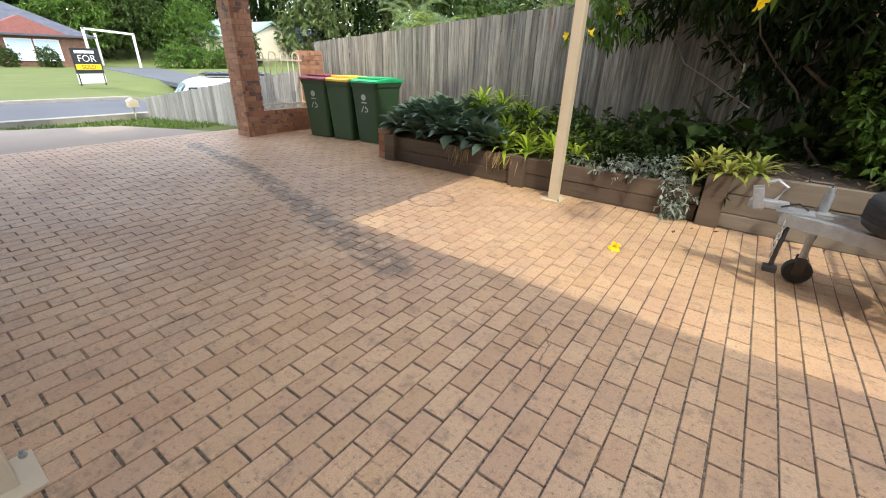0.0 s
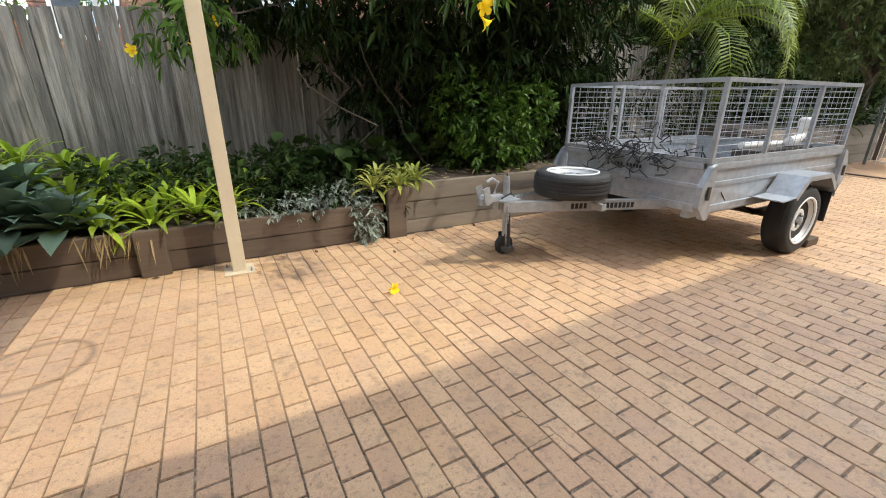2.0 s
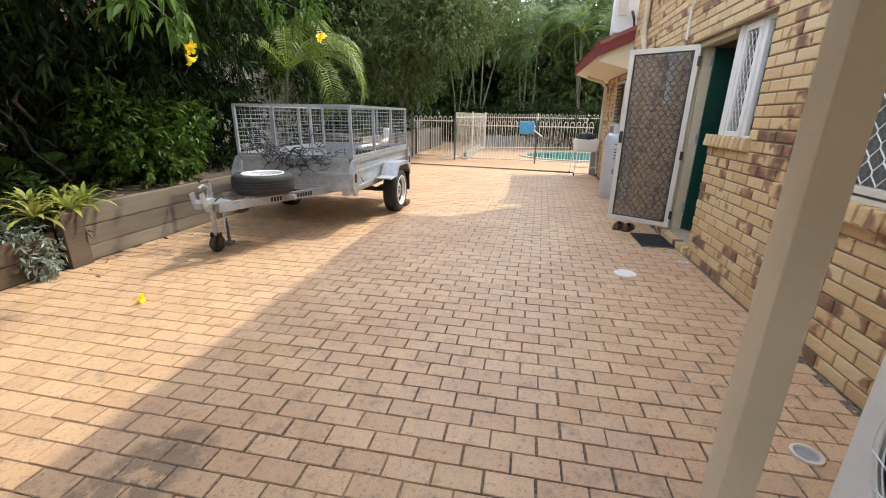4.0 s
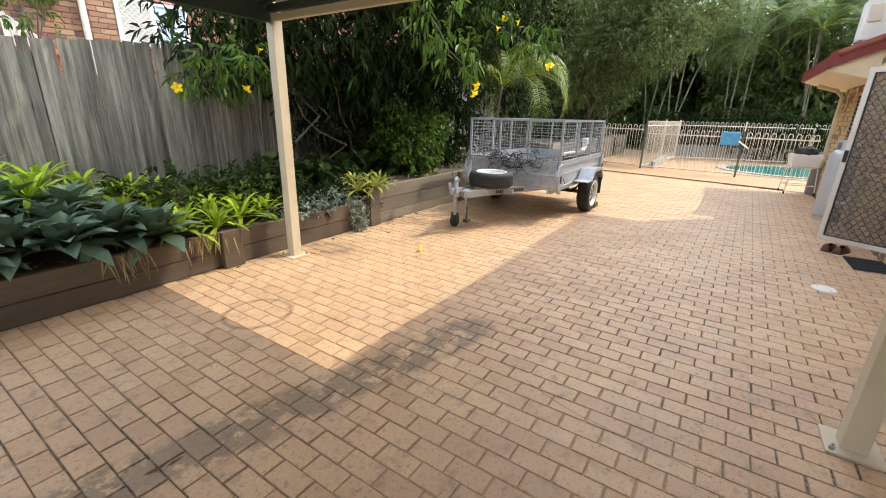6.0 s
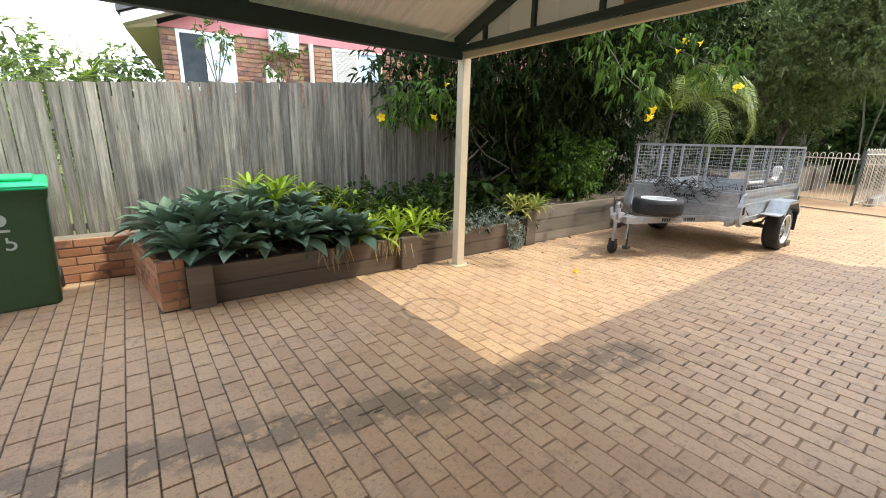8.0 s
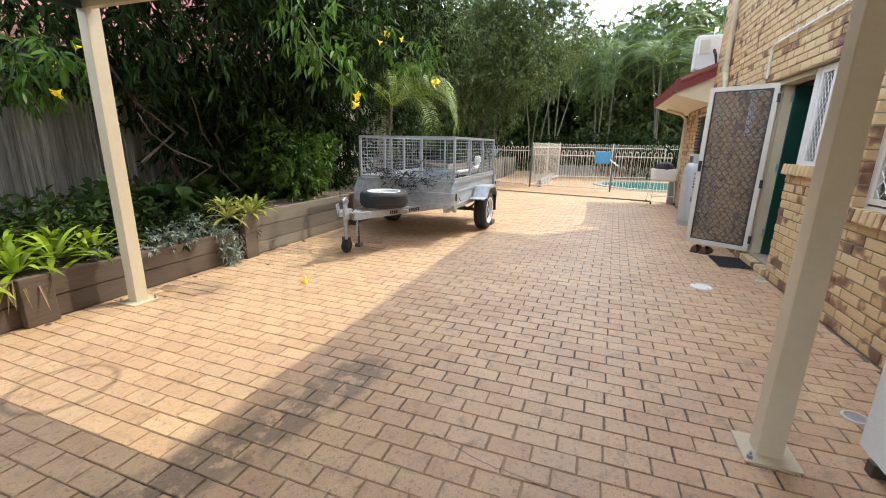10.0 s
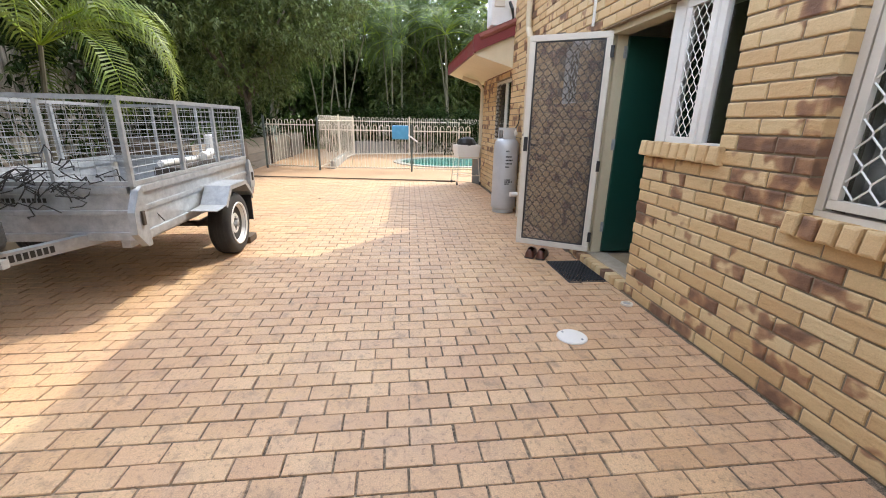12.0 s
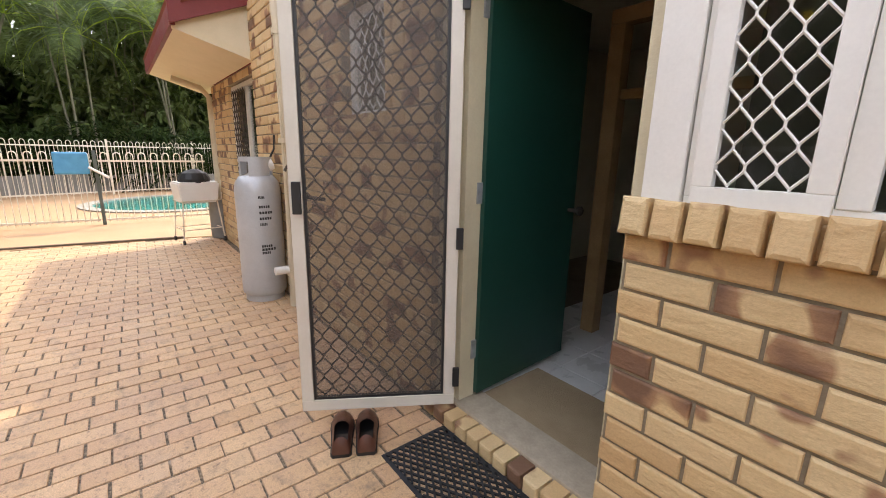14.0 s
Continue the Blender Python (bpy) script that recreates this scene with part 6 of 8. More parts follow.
def crown(name, blobs, twigs, leaf, width, material, parent, seed, per=9, spread=0.28, hang=0.15, label="", floor_z=None, droop=0.25):
    """Twigs with leaves on them, in and on the shells of ellipsoids (centre, radii)."""
    g = np.random.RandomState(seed)
    vol = np.array([r[0] * r[1] + r[1] * r[2] + r[0] * r[2] for _, r in blobs])
    pick = g.choice(len(blobs), size=twigs, p=vol / vol.sum())
    d = g.normal(size=(twigs, 3))
    d /= np.linalg.norm(d, axis=1)[:, None]
    c = np.array([b[0] for b in blobs])[pick]
    r = np.array([b[1] for b in blobs])[pick]
    rad = g.uniform(0.45, 1.0, size=twigs) ** 0.6
    lump = 1 + 0.22 * np.sin(d[:, 0] * 5 + seed) * np.sin(d[:, 1] * 6 + 1.3) + 0.14 * np.sin(d[:, 2] * 9 + pick)
    p = c + d * r * (rad * lump)[:, None]
    tw = d * 0.7 + g.normal(size=(twigs, 3)) * 0.55
    tw[:, 2] -= hang
    tw /= np.linalg.norm(tw, axis=1)[:, None]
    t = g.uniform(0, 1, size=(twigs, per))
    base = p[:, None, :] + tw[:, None, :] * (t * spread)[:, :, None]
    way = tw[:, None, :] * 0.6 + g.normal(size=(twigs, per, 3)) * 0.65
    way[:, :, 2] -= hang
    base, way = base.reshape(-1, 3), way.reshape(-1, 3)
    if floor_z is not None:
        keep = base[:, 2] > floor_z
        base, way = base[keep], way[keep]
    n = len(base)
    ln = leaf * g.uniform(0.6, 1.25, size=n)
    return leaf_soup(name, base, way, ln, ln * width, material, parent, label, droop, seed)


def stems(name, roots, parent, material, seed, r0=0.03, r1=0.008, wob=0.12):
    g = random.Random(seed)
    for a, b in roots:
        a, b = Vector(a), Vector(b)
        pts, rr = [], []
        for k in range(7):
            s = k / 6
            w = Vector((g.uniform(-wob, wob), g.uniform(-wob, wob), 0)) * math.sin(math.pi * s)
            pts.append(a.lerp(b, s) + w)
            rr.append(r0 + (r1 - r0) * s)
        part(name, tube(B(), pts, rr, 6), material, parent)


def rosette(x, y, z, n, length, width, material, seed, name, label, category, group, rise=(15, 75), curl=0.5, cup=0.25, yaw0=0.0):
    """A rosette of strap or spoon leaves, each a bent, channelled blade."""
    g = random.Random(seed)
    t = thing(name, label, category, group, at=pose(x, y, z))
    verts, faces = [], []
    for i in range(n):
        az = i * 2.399963 + yaw0 + g.uniform(-0.2, 0.2)
        f = i / max(1, n - 1)
        el = radians(rise[0] + (rise[1] - rise[0]) * f + g.uniform(-7, 7))
        L = length * (0.75 + 0.35 * (1 - f)) * g.uniform(0.85, 1.1)
        w = width * g.uniform(0.85, 1.1)
        px, pz, a = 0.02, 0.0, el
        k0 = len(verts)
        K = 7
        for k in range(K):
            s = k / (K - 1)
            ww = w * (0.45 + 1.1 * s * (1.25 - s) * 1.6 if s < 0.72 else max(0.0, (1 - s) / 0.28) * 0.98) * 0.5
            for lat, h in ((-1, cup), (0, 0), (1, cup)):
                lx = px - math.sin(a) * h * ww
                lz = pz + math.cos(a) * h * ww
                verts.append((lx * math.cos(az) - lat * ww * math.sin(az), lx * math.sin(az) + lat * ww * math.cos(az), lz))
            px += math.cos(a) * L / (K - 1)
            pz += math.sin(a) * L / (K - 1)
            a -= curl * (0.4 + s) / (K - 1) * 2
        for k in range(K - 1):
            for q in (0, 1):
                i0 = k0 + k * 3 + q
                faces.append((i0, i0 + 1, i0 + 4, i0 + 3))
    smooth(soup("leaves", verts, faces, material, t))
    return t


def frond(bm_v, bm_f, origin, az, el, length, curl, leaflet, seed, width=0.028, n=46, hang=0.35):
    g = random.Random(seed)
    p, a = Vector(origin), el
    pts = [p.copy()]
    K = 16
    for k in range(K):
        p = p + Vector((math.cos(az) * math.cos(a), math.sin(az) * math.cos(a), math.sin(a))) * (length / K)
        a -= curl / K * (0.5 + 1.2 * k / K)
        pts.append(p.copy())
    for i in range(n):
        s = 0.16 + 0.84 * i / n
        f = s * K
        k = min(int(f), K - 1)
        b = pts[k].lerp(pts[k + 1], f - k)
        d = (pts[k + 1] - pts[k]).normalized()
        sd = d.cross(Vector((0, 0, 1)))
        if sd.length < 0.05:
            sd = Vector((1, 0, 0))
        sd.normalize()
        L = leaflet * math.sin(math.pi * min(1.0, 0.12 + s * 0.88)) ** 0.6 * g.uniform(0.85, 1.1)
        for sgn in (-1, 1):
            w = (sd * sgn * 0.8 + d * 0.55 + Vector((0, 0, 0.25))).normalized()
            m = b + w * L * 0.5
            e = b + w * L + Vector((0, 0, -hang * L))
            wd = d * width * 0.5
            i0 = len(bm_v)
            bm_v.extend([tuple(b - wd * 0.4), tuple(b + wd * 0.4), tuple(m + wd), tuple(e), tuple(m - wd)])
            bm_f.extend([(i0, i0 + 1, i0 + 2, i0 + 4), (i0 + 4, i0 + 2, i0 + 3)])
    return pts


def palm(x, y, z, stems_, fronds, length, seed, label, material, leaflet=0.38, lean=0.3, fr_n=46, aim=None, spread_el=(20, 75), curl=(1.5, 2.3), hang=0.35):
    g = random.Random(seed)
    t = thing("palm", label, "palm", "palms", at=pose(x, y, z))
    for s in range(stems_):
        top = Vector((g.uniform(-lean, lean) * 3, g.uniform(-lean, lean) * 3, g.uniform(0.7, 1.0) * (1.5 + stems_ * 0.0))) if stems_ > 1 else Vector((0.1, -0.1, 0))
        yield_h = fronds[1] * g.uniform(0.75, 1.05)
        foot = Vector((g.uniform(-0.3, 0.3), g.uniform(-0.3, 0.3), 0)) if stems_ > 1 else Vector((0, 0, 0))
        head = foot + Vector((top.x, top.y, yield_h))
        part("stem", tube(B(), [foot, foot.lerp(head, 0.35) - Vector((top.x, top.y, 0)) * 0.12, foot.lerp(head, 0.7) - Vector((top.x, top.y, 0)) * 0.1, head], [0.038, 0.034, 0.03, 0.025], 7), BAMBOO, t)
        for k in range(fronds[0]):
            v, f = [], []
            az = (aim[k % len(aim)] if aim else k * 2.4 + s) + g.uniform(-0.25, 0.25)
            el = radians(g.uniform(*spread_el))
            pts = frond(v, f, head, az, el, length * g.uniform(0.8, 1.1), g.uniform(*curl), leaflet, seed * 91 + s * 17 + k, n=fr_n, hang=hang)
            fr = soup("frond", v, f, material, t)
            part("rachis", tube(B(), pts[::3] + [pts[-1]], [0.012, 0.011, 0.010, 0.008, 0.006, 0.004, 0.003][:len(pts[::3]) + 1], 5), LEAF_LIME, fr)
    return t


# flowering shrub over the fence: dark leaves, bare stems below, branches that hang forward
shrub = thing("flowering_shrub", "tall dark glossy-leaved shrub with yellow trumpet flowers", "shrub")
# last two blobs: high crown out of view, added to shade the fence
SB = [((-0.75, 6.45, 2.35), (0.5, 0.55, 0.6)), ((-0.2, 6.2, 2.75), (0.8, 0.8, 0.9)), ((0.5, 5.9, 2.8), (0.95, 0.95, 1.0)), ((1.5, 5.8, 2.7), (1.0, 0.95, 1.15)), ((2.5, 5.8, 2.9), (1.1, 0.95, 1.2)),
      ((0.4, 5.9, 4.0), (1.4, 1.2, 1.0)), ((2.0, 5.7, 4.1), (1.5, 1.3, 1.1)), ((3.4, 6.0, 2.4), (0.9, 0.75, 1.3)), ((3.6, 6.0, 3.8), (1.1, 1.0, 1.2)), ((1.2, 6.4, 1.7), (1.2, 0.35, 0.8)), ((2.6, 6.2, 1.4), (0.9, 0.45, 0.8)),
      ((0.9, 4.9, 3.3), (0.6, 0.5, 0.5)), ((2.2, 4.8, 3.1), (0.6, 0.5, 0.5)), ((4.3, 6.2, 1.3), (0.6, 0.4, 0.7)),
      ((1.0, 6.0, 1.7), (0.7, 0.4, 0.6)), ((2.4, 5.9, 1.7), (0.9, 0.5, 0.8)), ((3.3, 5.9, 1.2), (0.7, 0.4, 0.7)), ((-0.5, 5.2, 4.9), (1.2, 1.0, 0.8)), ((0.8, 4.7, 5.3), (1.4, 1.0, 0.9))]
# dark leaves carry the crown's inner shade in their colour, paler outer ones the light
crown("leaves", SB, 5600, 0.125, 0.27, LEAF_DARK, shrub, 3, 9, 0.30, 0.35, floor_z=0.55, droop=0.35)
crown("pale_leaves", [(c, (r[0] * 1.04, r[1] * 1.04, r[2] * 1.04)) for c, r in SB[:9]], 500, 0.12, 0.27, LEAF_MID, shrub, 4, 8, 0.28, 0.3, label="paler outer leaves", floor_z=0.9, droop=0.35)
stems("stem", [((0.4 + 0.35 * k, 6.2 + 0.08 * math.sin(k * 2.1), 0.45), (-0.4 + 0.62 * k, 5.9 + 0.25 * math.sin(k * 3.3), 2.4)) for k in range(9)], shrub, BARK, 8, 0.028, 0.010, 0.28)
stems("stem", [((0.9, 5.9, 0.5), (-0.3, 5.6, 1.6)), ((1.2, 5.9, 0.5), (0.3, 5.6, 1.9)), ((1.6, 6.0, 0.6), (0.9, 5.7, 2.0)), ((2.2, 6.0, 0.6), (2.8, 5.6, 2.0))], shrub, BARK, 9, 0.016, 0.006, 0.2)
stems("branch", [((1.0, 5.2, 3.2), (0.36, 3.62, 1.95)), ((2.0, 5.2, 3.2), (2.15, 3.5, 2.35)), ((2.2, 5.2, 3.4), (2.4, 4.3, 2.95)), ((-0.4, 6.1, 2.3), (-1.3, 5.8, 1.8)), ((-0.2, 6.0, 2.2), (-1.0, 5.5, 1.85))], shrub, BARK, 10, 0.012, 0.004, 0.08)
# lighter leaf colour than the rest of the shrub paints these branches as sunlit
crown("hanging_leaves", [((0.42, 3.75, 2.05), (0.12, 0.2, 0.22)), ((0.6, 4.2, 2.5), (0.2, 0.3, 0.3)), ((2.15, 3.7, 2.45), (0.2, 0.3, 0.2)), ((2.3, 4.4, 2.9), (0.35, 0.35, 0.3)), ((-1.2, 5.85, 1.85), (0.25, 0.2, 0.2)), ((-0.9, 5.6, 1.95), (0.25, 0.25, 0.2))],
      150, 0.11, 0.30, LEAF_LIGHT, shrub, 5, 8, 0.2, 0.5, droop=0.4)


def flower(x, y, z, s, tilt, yaw, parent=None, name="flower"):
    """A five-lobed yellow trumpet."""
    bm = B()
    rings = []
    for h, r in ((0.0, 0.006), (0.35, 0.012), (0.6, 0.022), (0.8, 0.036)):
        rings.append([bm.verts.new((r * math.cos(a) * s / 0.08, r * math.sin(a) * s / 0.08, h * s)) for a in [2 * math.pi * k / 10 for k in range(10)]])
    for u, v in zip(rings, rings[1:]):
        for k in range(10):
            bm.faces.new((u[k], u[(k + 1) % 10], v[(k + 1) % 10], v[k]))
    for k in range(5):
        a = 2 * math.pi * (k + 0.5) / 5
        l0, l1, l2 = rings[-1][2 * k], rings[-1][2 * k + 1], rings[-1][(2 * k + 2) % 10]
        tip = [bm.verts.new((s * 0.75 * math.cos(a + o), s * 0.75 * math.sin(a + o), s * 0.92)) for o in (-0.42, 0.0, 0.42)]
        edge = bm.verts.new((s * 0.92 * math.cos(a), s * 0.92 * math.sin(a), s * 0.86))
        bm.faces.new((l0, l1, tip[1], tip[0]))
        bm.faces.new((l1, l2, tip[2], tip[1]))
        bm.faces.new((tip[0], tip[1], edge))
        bm.faces.new((tip[1], tip[2], edge))
    ob = smooth(part(name, bm, PETAL, parent, "yellow trumpet flower" if parent else ""))
    ob.matrix_basis = pose(x, y, z, tilt, 0, yaw)
    return ob


for i, (x, y, z) in enumerate(((0.33, 3.53, 1.80), (0.36, 3.56, 1.74), (2.40, 4.22, 2.86), (2.05, 4.12, 2.66), (-1.05, 5.34, 1.72), (-1.51, 5.86, 1.69), (-0.93, 5.68, 1.93), (2.16, 3.39, 2.2), (2.25, 3.42, 2.16),
                               (-0.75, 5.5, 2.1), (1.0, 4.5, 3.0), (2.9, 4.3, 2.9), (3.4, 4.7, 3.1))):
    flower(x, y, z, 0.062, 115 + 20 * math.sin(i * 2), i * 67, shrub)
fl = flower(-0.14, 3.90, 0.022, 0.06, 80, 30, None, "fallen_flower")
tagged(fl, "fallen yellow flower lying on the pavers", "flower")

# smaller light green bush in front
bush = thing("bush", "light green leafy bush against the sleeper wall", "shrub")
crown("leaves", [((1.85, 5.55, 0.95), (0.5, 0.38, 0.45)), ((1.5, 5.55, 1.2), (0.35, 0.3, 0.4)), ((2.25, 5.5, 1.15), (0.4, 0.3, 0.4))], 620, 0.075, 0.5, LEAF_LIGHT, bush, 21, 8, 0.18, 0.1)
crown("dark_leaves", [((2.0, 5.7, 1.0), (0.8, 0.35, 0.6))], 260, 0.08, 0.45, LEAF_MID, bush, 22, 8, 0.18, 0.1)
stems("stem", [((1.8 + 0.1 * k, 5.65, 0.45), (1.5 + 0.2 * k, 5.55, 1.1)) for k in range(5)], bush, BARK, 23, 0.01, 0.004, 0.05)

# agave bed at the end by the bins
g = random.Random(31)
AG = [(-3.72, 5.30, 0.46), (-3.35, 5.26, 0.42), (-3.05, 5.42, 0.46), (-3.55, 5.62, 0.55), (-3.15, 5.80, 0.60), (-2.80, 5.30, 0.44), (-2.72, 5.66, 0.50), (-3.80, 5.75, 0.52), (-3.45, 6.02, 0.66),
      (-2.95, 6.10, 0.62), (-2.42, 5.42, 0.42), (-3.85, 6.15, 0.55), (-3.25, 5.50, 0.56), (-2.55, 5.95, 0.55), (-2.15, 5.30, 0.38)]
for i, (x, y, z) in enumerate(AG):
    rosette(x, y, z, 28, 0.43 * g.uniform(0.85, 1.12), 0.118, LEAF_BLUE, 100 + i, "agave", "blue-green soft-leaved agave rosette in the garden bed", "succulent", "agaves in the bed", (0, 84), 0.50, 0.5, i)
BR = [(-2.75, 6.25, 0.62), (-2.45, 6.2, 0.6), (-2.1, 6.3, 0.58), (-2.2, 5.85, 0.48), (-1.95, 5.32, 0.36), (-1.78, 5.55, 0.40), (-1.6, 5.30, 0.36), (-1.5, 5.62, 0.42), (-1.3, 5.40, 0.38), (-1.85, 5.95, 0.50), (-1.15, 5.7, 0.42), (-1.45, 6.0, 0.48),
      (-2.4, 5.65, 0.42), (-2.05, 5.6, 0.40), (-1.05, 5.35, 0.36), (-1.7, 6.3, 0.55), (-0.8, 5.9, 0.46), (-2.95, 6.35, 0.78), (-2.6, 6.4, 0.76), (-2.3, 6.4, 0.7), (-2.0, 6.15, 0.62), (-2.75, 6.05, 0.72)]
for i, (x, y, z) in enumerate(BR):
    rosette(x, y, z, 18, 0.38 * g.uniform(0.85, 1.2), 0.044, LEAF_LIME, 200 + i, "bromeliad", "lime-yellow strappy bromeliad in the garden bed", "bromeliad", "bromeliads", (5, 80), 0.8, 0.3, i * 0.7)
YB = leafmat("yellow bromeliad leaf", (0.22, 0.27, 0.05), (0.36, 0.34, 0.085))
for i, (x, y, z) in enumerate(((0.22, 5.14, 0.50), (0.46, 5.08, 0.52), (0.68, 5.18, 0.54), (0.34, 5.34, 0.56), (0.58, 5.30, 0.56))):
    rosette(x, y, z, 24, 0.25 * g.uniform(0.85, 1.15), 0.034, YB, 240 + i, "bromeliad", "yellow-green bromeliad growing over the sleeper corner", "bromeliad", "bromeliads on the sleepers", (-5, 80), 0.8, 0.3, i)
# undergrowth
under = thing("undergrowth", "mixed green undergrowth beneath the shrub in the bed", "undergrowth", kind="stuff")
crown("leaves", [((-1.9 + 0.42 * k, 6.05 + 0.2 * math.sin(k * 1.9), 0.55), (0.35, 0.4, 0.22)) for k in range(14)], 900, 0.10, 0.42, LEAF_MID, under, 41, 8, 0.2, 0.0, floor_z=0.3)
crown("low_leaves", [((-0.9 + 0.3 * k, 5.45 + 0.1 * math.sin(k * 2.7), 0.42), (0.25, 0.22, 0.14)) for k in range(5)], 300, 0.07, 0.35, LEAF_DARK, under, 42, 8, 0.16, 0.0, floor_z=0.3)
for i in range(9):
    x = -1.0 + 0.25 * i
    crown("broad_leaves", [((x + 0.5, 6.0 + 0.25 * math.sin(i * 2.2), 0.7), (0.2, 0.2, 0.12))], 4, 0.26, 0.65, LEAF_MID, under, 50 + i, 3, 0.1, -0.4, droop=0.5)
silver = thing("silver_groundcover", "silver-leaved groundcover spilling over the sleepers", "groundcover", kind="stuff")
crown("leaves", [((-0.55, 5.26, 0.37), (0.35, 0.14, 0.06)), ((-0.1, 5.22, 0.38), (0.3, 0.15, 0.08)), ((0.12, 5.06, 0.26), (0.14, 0.07, 0.16)), ((0.0, 5.4, 0.42), (0.4, 0.2, 0.08)), ((-1.0, 5.24, 0.36), (0.2, 0.1, 0.05)), ((0.1, 5.02, 0.12), (0.1, 0.04, 0.1))], 420, 0.05, 0.34, LEAF_SILVER, silver, 43, 9, 0.1, 0.2, floor_z=0.02)
# dry hanging leaves over the sleepers
dry = thing("dry_leaves", "dry straw-coloured dead leaves hanging over the sleepers", "dead leaves", kind="stuff")
gg = np.random.RandomState(12)
cx = np.repeat(np.array([-2.55, -2.48, -2.4, -1.95, -1.85, -1.72]), 9) + gg.normal(size=54) * 0.05
base = np.stack([cx, np.full(54, 5.065) + gg.uniform(-0.015, 0.01, 54), np.full(54, 0.37) + gg.uniform(-0.02, 0.03, 54)], 1)
way_ = np.stack([gg.normal(size=54) * 0.25, gg.uniform(-0.5, -0.1, 54), np.full(54, -1.0)], 1)
leaf_soup("leaves", base, way_, gg.uniform(0.1, 0.26, 54), np.full(54, 0.014), LEAF_DRY, dry, "", 0.1, 3)
litter_b = np.stack([gg.uniform(-3.5, 2.5, 700), gg.uniform(5.2, 6.6, 700), np.zeros(700)], 1)
litter_b[:, 2] = np.where(litter_b[:, 0] < X_SPLIT, 0.335, 0.505) + 0.18 * (litter_b[:, 1] - BED_Y) / 1.6
lw = gg.normal(size=(700, 3))
lw[:, 2] = np.abs(lw[:, 2]) * 0.15
leaf_soup("litter", litter_b, lw, gg.uniform(0.05, 0.13, 700), gg.uniform(0.012, 0.03, 700), LEAF_DRY, dry, "", 0.0, 4)

fallen = thing("fallen_leaves", "a few dry brown leaves scattered on the pavers", "dead leaves", kind="stuff")
spots = np.array([(-3.17, 2.96), (-3.17, 2.97), (-0.68, 5.09), (0.32, 4.83), (0.5, 4.9), (0.9, 4.8), (1.3, 4.97), (-0.4, 4.95), (-0.9, 4.7), (1.9, 4.9), (-1.6, 4.98), (0.2, 4.6), (-2.6, 4.9), (3.0, 2.4), (4.8, 3.2), (6.4, 2.6), (5.6, 4.4)])
fw = gg.normal(size=(len(spots), 3)) * np.array((1, 1, 0.12))
leaf_soup("leaves", np.column_stack([spots, np.full(len(spots), 0.008)]), fw, gg.uniform(0.04, 0.085, len(spots)), gg.uniform(0.018, 0.032, len(spots)), M("brown dead leaf", (0.06, 0.035, 0.02), (0.14, 0.085, 0.045), 0.8), fallen, "", -0.1, 5)

# golden cane palm between shrub and trees, fronds arching over the trailer
GOLD = leafmat("golden frond", (0.075, 0.13, 0.018), (0.17, 0.20, 0.035))
FROND = leafmat("palm frond", (0.075, 0.12, 0.035), (0.13, 0.175, 0.06))
palm(4.9, 5.6, 0.5, 1, (10, 1.8), 2.3, 61, "golden cane palm with arching yellow-green fronds over the trailer", GOLD, 0.40, 0.2, 42, (-2.2, -1.75, -1.3, -2.7, -0.6, 0.4, 1.6, 2.9, -1.95, -1.5, -2.4, -1.1), (25, 72), (2.4, 3.2), 0.6)


def tree(name, label, blobs, twigs, leaf, width, material, seed, foot, material2=None, group="trees"):
    t = thing(name, label, "tree", group)
    foot = Vector(foot)
    g = random.Random(seed)
    fork = Vector((foot.x, foot.y, foot.z + 1.6))
    part("trunk", tube(B(), [foot, foot.lerp(fork, 0.5) + Vector((0.05, 0.03, 0)), fork], [0.16, 0.13, 0.11], 10), BARK, t)
    for c, r in blobs:
        c = Vector(c)
        part("limb", tube(B(), [fork, fork.lerp(c, 0.5) + Vector((g.uniform(-0.2, 0.2), g.uniform(-0.2, 0.2), 0.2)), c], [0.08, 0.05, 0.02], 7), BARK, t)
    crown("crown", blobs, twigs, leaf, width, material, t, seed, 9, leaf * 2.6, 0.15)
    if material2:
        crown("outer_leaves", [(c, tuple(q * 1.05 for q in r)) for c, r in blobs], twigs // 4, leaf, width, material2, t, seed + 1, 8, leaf * 2.4, 0.1)
    return t


tree("tree", "dense round-leaved olive green tree beside the pool gate", [((11.5, 4.1, 4.0), (1.6, 1.6, 1.3)), ((12.6, 5.2, 4.6), (1.8, 1.6, 1.6)), ((11.2, 5.8, 3.3), (1.6, 1.2, 1.4)), ((13.5, 3.6, 5.3), (1.8, 1.7, 1.5)), ((12.2, 4.6, 6.4), (2.0, 1.9, 1.5)), ((13.4, 5.4, 3.0), (1.5, 1.0, 1.3)), ((9.6, 6.3, 4.2), (1.5, 1.2, 1.6))],
     6000, 0.115, 0.42, LEAF_OLIVE, 71, (12.9, 5.7, 0.2), LEAF_OLIVE)
